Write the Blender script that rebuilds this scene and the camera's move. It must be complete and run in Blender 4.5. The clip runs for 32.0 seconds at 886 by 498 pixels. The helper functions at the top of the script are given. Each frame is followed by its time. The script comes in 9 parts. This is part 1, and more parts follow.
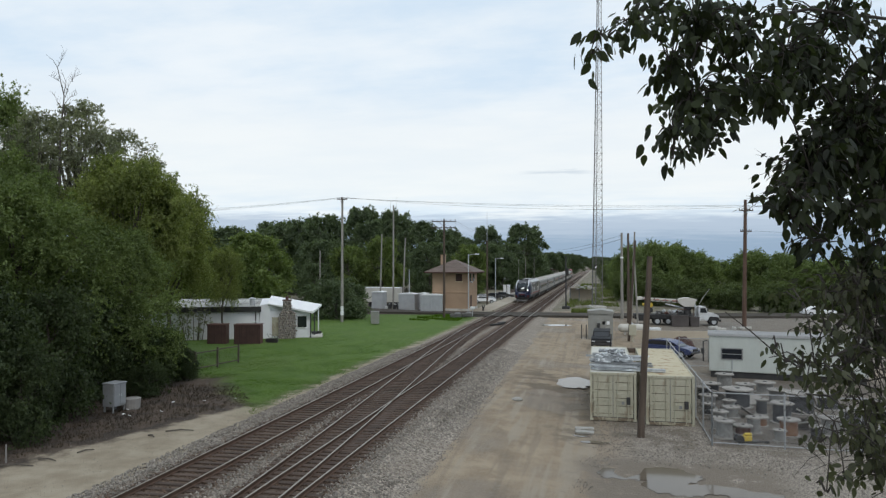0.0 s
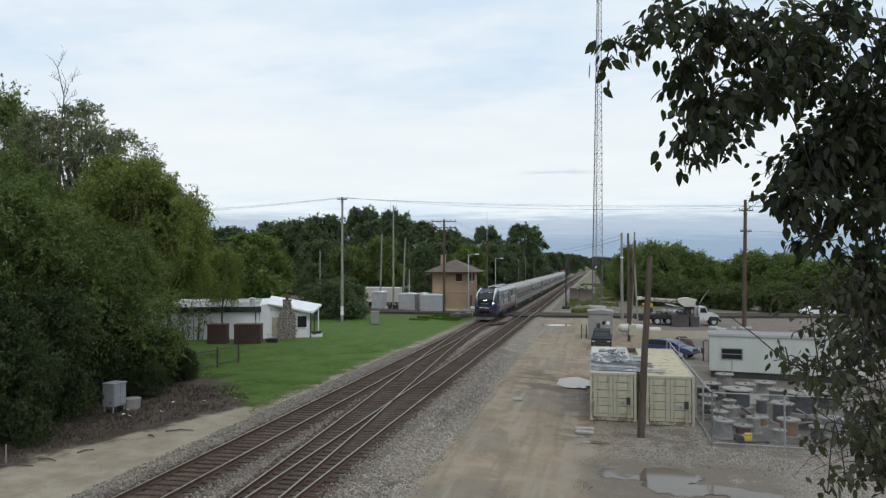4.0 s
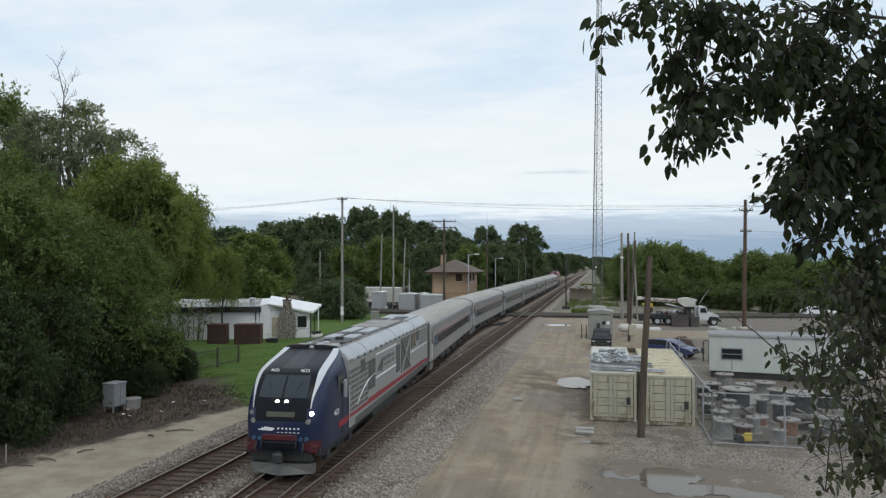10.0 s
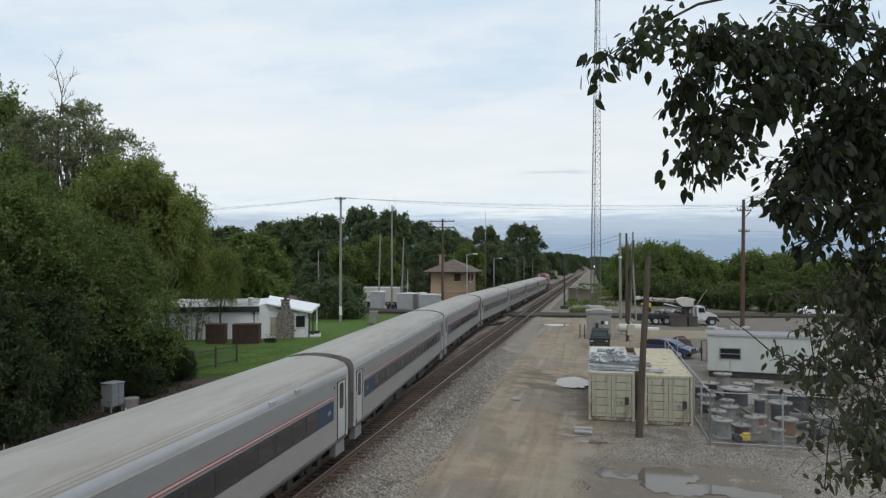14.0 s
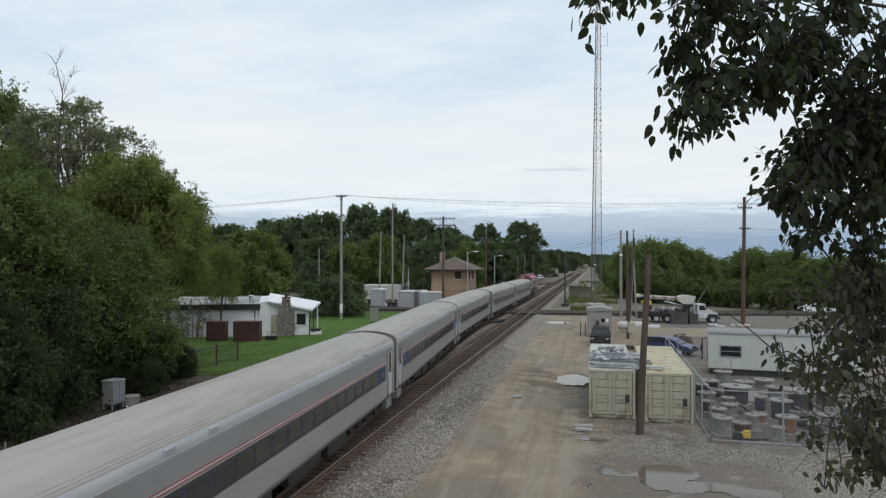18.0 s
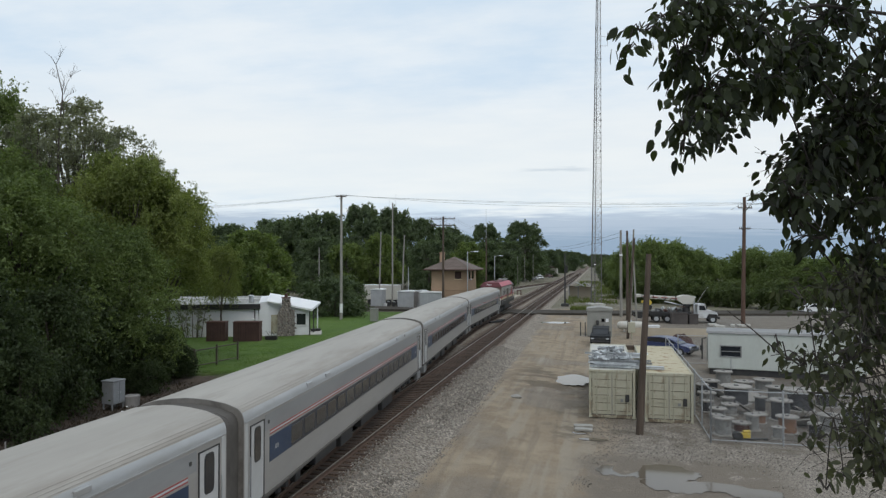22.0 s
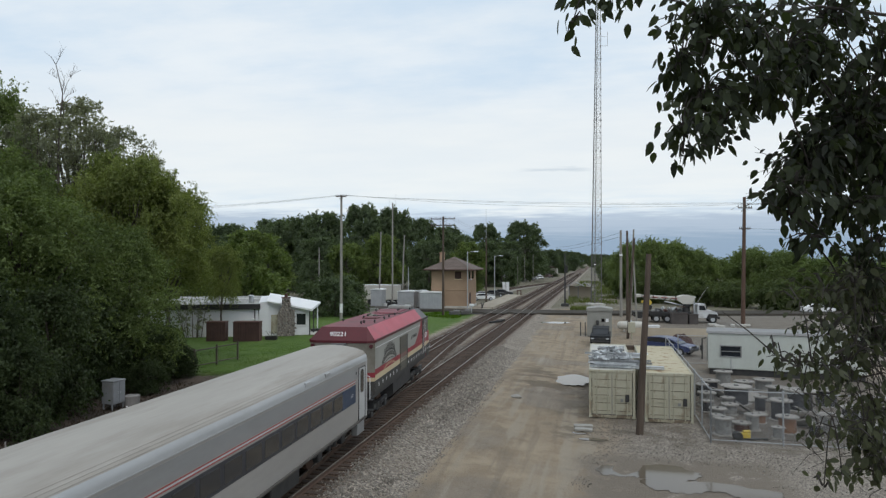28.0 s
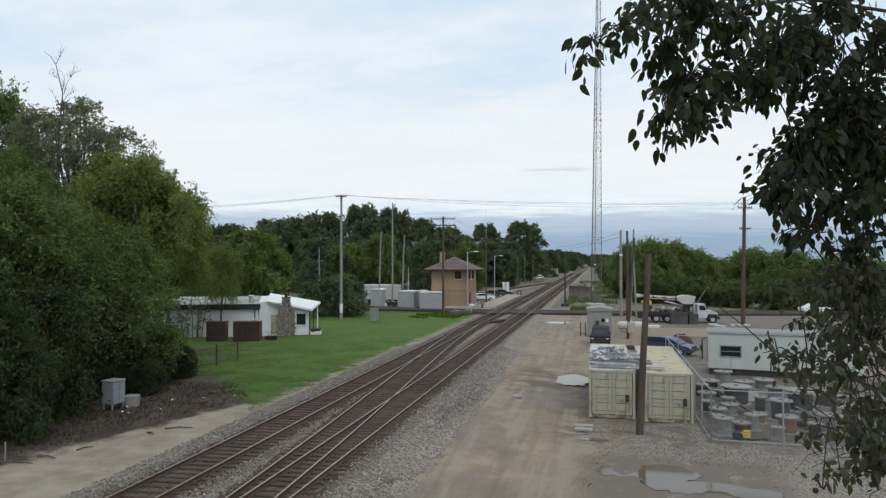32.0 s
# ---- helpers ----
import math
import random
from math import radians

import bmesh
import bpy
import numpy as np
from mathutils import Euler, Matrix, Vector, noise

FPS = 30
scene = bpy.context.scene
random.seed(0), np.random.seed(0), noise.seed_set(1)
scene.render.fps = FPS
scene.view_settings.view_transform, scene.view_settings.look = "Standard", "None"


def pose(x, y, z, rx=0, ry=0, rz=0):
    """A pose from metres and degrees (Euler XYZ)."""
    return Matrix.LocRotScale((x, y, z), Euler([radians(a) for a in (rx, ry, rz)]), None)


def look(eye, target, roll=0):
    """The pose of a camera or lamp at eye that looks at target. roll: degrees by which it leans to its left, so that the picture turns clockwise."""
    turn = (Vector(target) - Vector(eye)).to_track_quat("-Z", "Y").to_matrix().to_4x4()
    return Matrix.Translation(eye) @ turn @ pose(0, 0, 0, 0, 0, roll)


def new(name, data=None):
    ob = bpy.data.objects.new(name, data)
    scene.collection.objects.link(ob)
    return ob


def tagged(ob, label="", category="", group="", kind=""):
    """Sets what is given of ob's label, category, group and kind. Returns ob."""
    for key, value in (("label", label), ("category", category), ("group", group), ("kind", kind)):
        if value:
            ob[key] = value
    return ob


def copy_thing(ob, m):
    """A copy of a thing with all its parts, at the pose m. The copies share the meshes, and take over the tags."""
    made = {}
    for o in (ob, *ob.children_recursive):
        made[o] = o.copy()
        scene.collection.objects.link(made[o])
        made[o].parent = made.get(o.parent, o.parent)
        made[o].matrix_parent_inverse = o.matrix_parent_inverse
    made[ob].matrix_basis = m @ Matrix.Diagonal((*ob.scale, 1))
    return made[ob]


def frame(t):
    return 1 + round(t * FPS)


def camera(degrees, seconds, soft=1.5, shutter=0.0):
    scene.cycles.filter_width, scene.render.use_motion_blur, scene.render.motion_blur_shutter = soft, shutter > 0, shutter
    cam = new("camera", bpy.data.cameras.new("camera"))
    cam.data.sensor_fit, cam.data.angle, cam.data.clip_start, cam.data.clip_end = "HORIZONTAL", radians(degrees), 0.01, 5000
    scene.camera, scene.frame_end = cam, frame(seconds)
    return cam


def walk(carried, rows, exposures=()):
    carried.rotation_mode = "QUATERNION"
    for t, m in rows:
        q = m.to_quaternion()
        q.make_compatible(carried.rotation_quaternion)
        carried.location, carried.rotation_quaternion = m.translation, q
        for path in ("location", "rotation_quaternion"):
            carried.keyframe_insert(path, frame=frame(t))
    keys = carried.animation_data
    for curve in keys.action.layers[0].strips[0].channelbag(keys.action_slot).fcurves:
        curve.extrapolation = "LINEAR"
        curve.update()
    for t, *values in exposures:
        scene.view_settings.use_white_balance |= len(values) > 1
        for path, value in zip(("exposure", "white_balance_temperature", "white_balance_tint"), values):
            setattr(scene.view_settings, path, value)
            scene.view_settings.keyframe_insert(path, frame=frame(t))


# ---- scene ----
# ---- camera ----
FOV = math.degrees(2 * math.atan(784 / 1242))
EYE = (0.0, 0.0, 7.42)
cam = camera(FOV, 32.0, soft=1.32)
BEFORE, AFTER = (91.149, 12.515), (90.941, 12.441)


def held(tilt, turn):
    return pose(*EYE, tilt, 0, turn)


walk(cam, [(0, held(*BEFORE)), (13.4, held(*BEFORE)), (14.0, held(91.135, 12.39)), (14.5, held(91.12, 12.43)),
           (16.5, held(91.01, 12.441)), (17.0, held(*AFTER)), (32, held(*AFTER))],
     exposures=[(0, 0.04), (11, 0.04), (13, -0.02), (30, -0.03), (31, 0.03), (32, 0.03)])


# ---- node helpers ----
class Nodes:
    """Short writing for node trees."""

    def __init__(self, tree):
        self.t = tree
        tree.nodes.clear()

    def add(self, kind, **kw):
        n = self.t.nodes.new(kind)
        for k, v in kw.items():
            if k == "op":
                n.operation = v
            elif k == "blend":
                n.blend_type = v
            elif k == "sky":
                n.sky_type = v
        return n

    def put(self, sock, v):
        if hasattr(v, "links"):
            self.t.links.new(v, sock)
        elif isinstance(v, tuple) and len(v) == 3 and sock.type == "RGBA":
            sock.default_value = (*v, 1)
        else:
            sock.default_value = v

    def math(self, op, a, b=0.0, clamp=False):
        n = self.add("ShaderNodeMath", op=op)
        n.use_clamp = clamp
        self.put(n.inputs[0], a)
        self.put(n.inputs[1], b)
        return n.outputs[0]

    def step(self, v, lo, hi):
        n = self.add("ShaderNodeMapRange")
        n.interpolation_type = "SMOOTHSTEP"
        for i, x in enumerate((v, lo, hi, 0.0, 1.0)):
            self.put(n.inputs[i], x)
        return n.outputs[0]

    def mix(self, f, a, b, blend="MIX"):
        n = self.add("ShaderNodeMixRGB", blend=blend)
        self.put(n.inputs[0], f)
        self.put(n.inputs[1], a)
        self.put(n.inputs[2], b)
        return n.outputs[0]

    def noise(self, vec, scale, detail=4.0, rough=0.55):
        n = self.add("ShaderNodeTexNoise")
        self.t.links.new(vec, n.inputs["Vector"])
        n.inputs["Scale"].default_value, n.inputs["Detail"].default_value, n.inputs["Roughness"].default_value = scale, detail, rough
        return n.outputs["Fac"]

    def cells(self, vec, scale):
        n = self.add("ShaderNodeTexVoronoi")
        self.t.links.new(vec, n.inputs["Vector"])
        n.inputs["Scale"].default_value = scale
        return n.outputs["Distance"], n.outputs["Color"]

    def xyz(self, vec):
        n = self.add("ShaderNodeSeparateXYZ")
        self.t.links.new(vec, n.inputs[0])
        return n.outputs

    def squash(self, vec, s):
        n = self.add("ShaderNodeMapping")
        self.t.links.new(vec, n.inputs[0])
        n.inputs["Scale"].default_value = s
        return n.outputs[0]


def material(name):
    m = bpy.data.materials.new(name)
    m.use_nodes = True
    n = Nodes(m.node_tree)
    out, b = n.add("ShaderNodeOutputMaterial"), n.add("ShaderNodeBsdfPrincipled")
    m.node_tree.links.new(b.outputs[0], out.inputs[0])
    return m, n, b


def bumped(n, b, h, strength, dist):
    k = n.add("ShaderNodeBump")
    k.inputs["Strength"].default_value, k.inputs["Distance"].default_value = strength, dist
    n.t.links.new(h, k.inputs["Height"])
    n.t.links.new(k.outputs[0], b.inputs["Normal"])


def surface(name, c1, c2, scale=1.5, fine=25.0, rough=0.8, metal=0.0, bump=0.25, dist=0.01, dirt=None, dirt_scale=0.6, dirt_at=(0.5, 0.7), stretch=(1, 1, 1), islands=0.0):
    """A plain worn surface: two tones mixed at two scales, with dirt of its own shape."""
    m, n, b = material(name)
    o = n.squash(n.add("ShaderNodeTexCoord").outputs["Object"], stretch)
    big, small = n.noise(o, scale), n.noise(o, fine)
    f = n.math("ADD", n.math("MULTIPLY", n.step(big, 0.3, 0.7), 0.65), n.math("MULTIPLY", n.step(small, 0.3, 0.7), 0.35))
    c = n.mix(f, c1, c2)
    if dirt:
        c = n.mix(n.math("MULTIPLY", n.step(n.noise(o, dirt_scale, 6.0, 0.65), *dirt_at), 0.75), c, dirt)
    if islands:
        g = n.add("ShaderNodeNewGeometry").outputs["Random Per Island"]
        r = n.add("ShaderNodeObjectInfo").outputs["Random"]
        k = n.math("FRACT", n.math("ADD", g, r))
        v = n.math("ADD", n.math("MULTIPLY", k, islands), 1.0 - islands / 2)
        c = n.mix(1.0, c, _grey(n, v), "MULTIPLY")
    n.put(b.inputs["Base Color"], c)
    b.inputs["Metallic"].default_value = metal
    n.put(b.inputs["Roughness"], n.math("ADD", n.math("MULTIPLY", small, 0.2), rough - 0.1, True))
    if bump:
        bumped(n, b, small, bump, dist)
    return m


def _grey(n, v):
    k = n.add("ShaderNodeCombineColor")
    for i in range(3):
        n.put(k.inputs[i], v)
    return k.outputs[0]


# ---- sky and sun ----
def make_sky():
    w = bpy.data.worlds.new("sky")
    scene.world = w
    w.use_nodes = True
    n = Nodes(w.node_tree)
    out, bg = n.add("ShaderNodeOutputWorld"), n.add("ShaderNodeBackground")
    n.t.links.new(bg.outputs[0], out.inputs[0])
    sky = n.add("ShaderNodeTexSky", sky="NISHITA")
    sky.sun_disc, sky.sun_elevation, sky.sun_rotation = False, radians(48), radians(150)
    blue = n.mix(1.0, sky.outputs[0], (0.10, 0.10, 0.10), "MULTIPLY")
    v = n.add("ShaderNodeTexCoord").outputs["Generated"]
    x, y, z = n.xyz(v)
    # a ceiling of cloud: the view's way divided by its height gives the place on the layer
    zz = n.math("ADD", n.math("MAXIMUM", z, 0.0), 0.09)
    layer = n.add("ShaderNodeCombineXYZ")
    n.put(layer.inputs[0], n.math("DIVIDE", x, zz))
    n.put(layer.inputs[1], n.math("DIVIDE", y, zz))
    soft = n.noise(n.squash(layer.outputs[0], (0.8, 1.0, 1)), 1.1, 6.0, 0.55)
    wisps = n.noise(n.squash(layer.outputs[0], (0.6, 1.3, 1)), 3.2, 7.0, 0.62)
    f = n.math("ADD", n.math("MULTIPLY", soft, 0.75), n.math("MULTIPLY", wisps, 0.25))
    cloud = n.mix(n.step(f, 0.32, 0.66), (0.64, 0.79, 0.94), (0.90, 0.96, 1.0))
    # bright cream layer low down, grey-blue bank at the rim of the sky
    low = n.math("MULTIPLY", n.step(z, 0.06, 0.11), n.math("SUBTRACT", 1.0, n.step(z, 0.16, 0.27)))
    cloud = n.mix(n.math("MULTIPLY", low, 0.75), cloud, (0.93, 0.96, 0.96))
    edge = n.math("ADD", z, n.math("MULTIPLY", n.math("SUBTRACT", wisps, 0.5), 0.034))
    cloud = n.mix(n.math("SUBTRACT", 1.0, n.step(edge, 0.055, 0.075)), cloud, (0.47, 0.57, 0.71))
    cloud = n.mix(n.math("SUBTRACT", 1.0, n.step(edge, 0.025, 0.052)), cloud, (0.30, 0.42, 0.58))
    # one thin grey streak of cloud
    streak = n.math("MULTIPLY", n.math("SUBTRACT", 1.0, n.step(n.math("ABSOLUTE", n.math("ADD", x, 0.056)), 0.02, 0.06)),
                    n.math("SUBTRACT", 1.0, n.step(n.math("ABSOLUTE", n.math("SUBTRACT", n.math("ADD", z, n.math("MULTIPLY", n.math("SUBTRACT", wisps, 0.5), 0.03)), 0.126)), 0.001, 0.007)))
    cloud = n.mix(n.math("MULTIPLY", streak, n.math("MULTIPLY", n.step(y, 0.5, 0.6), 0.6)), cloud, (0.58, 0.66, 0.74))
    n.put(bg.inputs[0], n.mix(0.9, blue, cloud))
    bg.inputs[1].default_value = 1.0
    sun = new("sun", bpy.data.lights.new("sun", "SUN"))
    sun.data.energy, sun.data.angle, sun.data.color = 0.7, radians(25), (1.0, 0.96, 0.9)
    sun.matrix_world = look((20, -40, 60), (0, 0, 0))


make_sky()


# ---- geometry helpers ----
class Geo:
    """Collects corners and faces, then makes one mesh."""

    def __init__(self):
        self.v, self.f, self.smooth = [], [], False

    def add(self, vs, fs):
        k = len(self.v)
        self.v += [tuple(p) for p in vs]
        self.f += [tuple(i + k for i in q) for q in fs]
        return self

    def box(self, c, s, m=None, bevel=0.0):
        x, y, z = (a / 2 for a in s)
        b = min(bevel, x * 0.9, y * 0.9, z * 0.9)
        if not b:
            vs = [Vector((i * x, j * y, k * z)) for k in (-1, 1) for j in (-1, 1) for i in (-1, 1)]
            fs = [(0, 2, 3, 1), (4, 5, 7, 6), (0, 1, 5, 4), (2, 6, 7, 3), (0, 4, 6, 2), (1, 3, 7, 5)]
        else:
            ring = [(x - b, -y), (x, -y + b), (x, y - b), (x - b, y), (-x + b, y), (-x, y - b), (-x, -y + b), (-x + b, -y)]
            inner = [(p * (x - b) / x, q * (y - b) / y) for p, q in ring]
            vs = [Vector((p, q, k)) for k, r in ((-z, inner), (-z + b, ring), (z - b, ring), (z, inner)) for p, q in r]
            fs = [tuple(range(7, -1, -1)), tuple(range(24, 32))]
            fs += [(l * 8 + i, l * 8 + (i + 1) % 8, l * 8 + 8 + (i + 1) % 8, l * 8 + 8 + i) for l in range(3) for i in range(8)]
        m = m or Matrix()
        return self.add([m @ (v + Vector(c)) for v in vs], fs)

    def tube(self, a, b, r0, r1=None, n=8, caps=True):
        a, b = Vector(a), Vector(b)
        r1 = r0 if r1 is None else r1
        d = (b - a).normalized()
        u = d.orthogonal().normalized()
        w = d.cross(u)
        vs = [p + (u * math.cos(t) + w * math.sin(t)) * r for p, r in ((a, r0), (b, r1)) for t in (2 * math.pi * i / n for i in range(n))]
        fs = [(i, (i + 1) % n, n + (i + 1) % n, n + i) for i in range(n)]
        if caps:
            fs += [tuple(range(n - 1, -1, -1)), tuple(range(n, 2 * n))]
        return self.add(vs, fs)

    def path(self, pts, radii, n=6):
        """One bent tapering tube through the points."""
        pts = [Vector(p) for p in pts]
        k = len(pts)
        u = None
        vs = []
        for i, p in enumerate(pts):
            d = (pts[min(i + 1, k - 1)] - pts[max(i - 1, 0)]).normalized()
            u = d.orthogonal().normalized() if u is None else (u - d * u.dot(d)).normalized()
            w = d.cross(u)
            vs += [p + (u * math.cos(t) + w * math.sin(t)) * radii[i] for t in (2 * math.pi * q / n for q in range(n))]
        fs = [(j * n + i, j * n + (i + 1) % n, (j + 1) * n + (i + 1) % n, (j + 1) * n + i) for j in range(k - 1) for i in range(n)]
        fs += [tuple(range(n - 1, -1, -1)), tuple(range((k - 1) * n, k * n))]
        return self.add(vs, fs)

    def prism(self, outline, a, b, axis="y"):
        """An outline in the plane across the axis, drawn out from a to b."""
        n = len(outline)
        put = {"y": lambda p, t: (p[0], t, p[1]), "x": lambda p, t: (t, p[0], p[1]), "z": lambda p, t: (p[0], p[1], t)}[axis]
        fs = [(i, (i + 1) % n, n + (i + 1) % n, n + i) for i in range(n)] + [tuple(range(n - 1, -1, -1)), tuple(range(n, 2 * n))]
        return self.add([put(p, t) for t in (a, b) for p in outline], fs)

    def grid(self, fn, nu, nv):
        k = [fn(i / nu, j / nv) for j in range(nv + 1) for i in range(nu + 1)]
        w = nu + 1
        return self.add(k, [(j * w + i, j * w + i + 1, (j + 1) * w + i + 1, (j + 1) * w + i) for j in range(nv) for i in range(nu)])

    def disc(self, c, r, n=16, axis=(0, 0, 1)):
        u = Vector(axis).orthogonal().normalized()
        w = Vector(axis).normalized().cross(u)
        return self.add([Vector(c) + (u * math.cos(t) + w * math.sin(t)) * r for t in (2 * math.pi * i / n for i in range(n))], [tuple(range(n))])

    def mesh(self, name, mat, smooth=None):
        me = bpy.data.meshes.new(name)
        me.from_pydata(self.v, [], self.f)
        if mat:
            me.materials.append(mat)
        if self.smooth if smooth is None else smooth:
            me.polygons.foreach_set("use_smooth", [True] * len(me.polygons))
            me.set_sharp_from_angle(angle=radians(35))
        me.update()
        return me


def part(name, geo, mat, parent, label="", smooth=False):
    ob = new(name, geo.mesh(name, mat, smooth) if isinstance(geo, Geo) else geo)
    ob.parent = parent
    if label:
        ob["label"] = label
    return ob


def thing(name, label, category, at=None, group="", kind="", geo=None, mat=None, smooth=False):
    ob = new(name, geo.mesh(name, mat, smooth) if geo else None)
    if at is not None:
        ob.matrix_basis = at
    return tagged(ob, label, category, group, kind)


def smooth01(v, lo, hi):
    u = min(1.0, max(0.0, (v - lo) / (hi - lo)))
    return u * u * (3 - 2 * u)


# ---- the lie of the land: rails are level at z = 0, the yard lies lower ----
RIGHT_TRACK, LEFT_TRACK = -10.2, -14.3


def land(x, y):
    side = -0.65 - 0.45 * smooth01(x, -7, 0)
    rise = smooth01(y, 58, 98)
    return side + (-0.34 - side) * rise


def crossover(y):
    """The middle of the track that leads from one line to the other."""
    return RIGHT_TRACK + (LEFT_TRACK - RIGHT_TRACK) * smooth01(y, 3.6, 84.6)


# ---- materials ----
M_STEEL = surface("galvanised", (0.42, 0.44, 0.46), (0.55, 0.56, 0.57), 2, 40, 0.5, 0.6, 0.1, dirt=(0.25, 0.2, 0.15), dirt_at=(0.6, 0.8))
M_WHITE = surface("white_paint", (0.72, 0.73, 0.74), (0.82, 0.82, 0.82), 0.7, 12, 0.6, 0, 0.1, dirt=(0.5, 0.48, 0.43), dirt_at=(0.55, 0.8))
M_SIDING = surface("white_siding", (0.70, 0.71, 0.74), (0.78, 0.79, 0.81), 0.7, 12, 0.6, 0, 0.1, dirt=(0.5, 0.5, 0.48), dirt_at=(0.55, 0.85))
M_DARK = surface("dark_metal", (0.03, 0.03, 0.033), (0.06, 0.058, 0.055), 2, 30, 0.6, 0.2, 0.2)
M_BLACK = surface("black_rubber", (0.02, 0.02, 0.021), (0.035, 0.034, 0.033), 3, 30, 0.75, 0, 0.2)
M_POLE_RED = surface("reddish_pole", (0.072, 0.042, 0.030), (0.13, 0.078, 0.056), 1.5, 30, 0.9, 0, 0.5, 0.02, stretch=(4, 4, 0.3))
M_POLE = surface("creosoted_pole", (0.052, 0.037, 0.028), (0.115, 0.086, 0.066), 1.5, 30, 0.9, 0, 0.6, 0.02, stretch=(4, 4, 0.3))
M_POLE_PALE = surface("weathered_pole", (0.20, 0.19, 0.17), (0.33, 0.31, 0.28), 1.5, 30, 0.9, 0, 0.5, 0.02, stretch=(4, 4, 0.3))
M_RUST = surface("brown_paint", (0.080, 0.038, 0.030), (0.115, 0.056, 0.044), 1, 20, 0.8, 0, 0.2)
M_BRICK = surface("tan_brick", (0.325, 0.222, 0.147), (0.40, 0.28, 0.188), 0.6, 8, 0.85, 0, 0.3, 0.01, islands=0.12)
M_SHINGLE = surface("brown_shingle", (0.105, 0.078, 0.066), (0.165, 0.128, 0.11), 0.8, 10, 0.9, 0, 0.4, islands=0.2)
M_STONE = surface("field_stone", (0.11, 0.092, 0.082), (0.32, 0.28, 0.245), 3.0, 14, 0.9, 0, 0.5, 0.03, islands=1.2)
M_BOARD = surface("dark_board", (0.042, 0.022, 0.019), (0.070, 0.037, 0.032), 1.5, 14, 0.85, 0, 0.3, islands=0.2)
M_CREAM = surface("cream_container", (0.385, 0.365, 0.275), (0.46, 0.44, 0.345), 0.5, 9, 0.6, 0, 0.1, dirt=(0.22, 0.165, 0.105), dirt_scale=2.4, dirt_at=(0.50, 0.70), stretch=(1, 1, 0.4))
M_CREAM_RUST = surface("rusty_cream_paint", (0.30, 0.27, 0.19), (0.40, 0.37, 0.28), 0.8, 9, 0.7, 0, 0.2, dirt=(0.10, 0.058, 0.035), dirt_scale=3.0, dirt_at=(0.44, 0.56))
# Dark brown for the shadow lines painted under the door panels.
M_PANEL_SHADOW = surface("rust_line", (0.075, 0.058, 0.042), (0.15, 0.12, 0.085), 3.0, 18, 0.9)
M_CREAM_TOP = surface("rusty_container_roof", (0.41, 0.355, 0.23), (0.49, 0.435, 0.30), 0.5, 9, 0.65, 0, 0.1, dirt=(0.23, 0.125, 0.06), dirt_scale=1.6, dirt_at=(0.53, 0.62))
M_CONCRETE = surface("concrete", (0.42, 0.41, 0.38), (0.55, 0.53, 0.49), 0.5, 12, 0.9, 0, 0.3, dirt=(0.3, 0.28, 0.25))
M_ASPHALT = surface("asphalt", (0.052, 0.046, 0.039), (0.088, 0.079, 0.068), 0.3, 15, 0.95, 0, 0.4)
[k for k in M_ASPHALT.node_tree.nodes if k.type == "BSDF_PRINCIPLED"][0].inputs["Specular IOR Level"].default_value = 0.12
M_PALE_BED = surface("pale_stone_bed", (0.20, 0.18, 0.155), (0.31, 0.285, 0.25), 1.2, 20, 0.95, 0, 0.4)
M_RAIL = surface("rail_head", (0.25, 0.22, 0.185), (0.35, 0.315, 0.27), 2, 40, 0.42, 0.7, 0.0)
M_RAIL_SIDE = surface("rusty_rail", (0.062, 0.035, 0.023), (0.112, 0.066, 0.045), 3, 40, 0.85, 0.1, 0.2)
M_TIE = surface("weathered_tie", (0.040, 0.026, 0.019), (0.100, 0.069, 0.052), 2.2, 22, 0.92, 0, 0.6, 0.02, stretch=(0.5, 3, 3), islands=0.55)
M_YELLOW = surface("yellow_paint", (0.50, 0.36, 0.04), (0.60, 0.44, 0.06), 2, 20, 0.6, 0, 0.1, dirt=(0.20, 0.15, 0.06), dirt_scale=3.0)
M_BLUE = surface("blue_paint", (0.03, 0.043, 0.115), (0.045, 0.062, 0.15), 1, 20, 0.3, 0.1, 0.0)
M_WOOD = surface("spool_wood", (0.19, 0.178, 0.162), (0.335, 0.318, 0.292), 2, 20, 0.9, 0, 0.4, stretch=(3, 0.5, 1), islands=0.35)
M_CABLE = surface("black_cable", (0.025, 0.026, 0.03), (0.05, 0.05, 0.055), 4, 60, 0.6, 0, 0.3)
# Bark tone darkened further, putting the near crown's shade into the wood.
M_TWIG = surface("shade_toned_twig", (0.022, 0.018, 0.015), (0.05, 0.042, 0.035), 5, 40, 0.9)
M_BARK = surface("bark", (0.05, 0.042, 0.035), (0.13, 0.11, 0.09), 3, 25, 0.95, 0, 0.8, 0.03, stretch=(3, 3, 0.6))
M_DEAD_BARK = surface("dead_bark", (0.075, 0.062, 0.054), (0.14, 0.12, 0.105), 3, 25, 0.9, 0, 0.3)


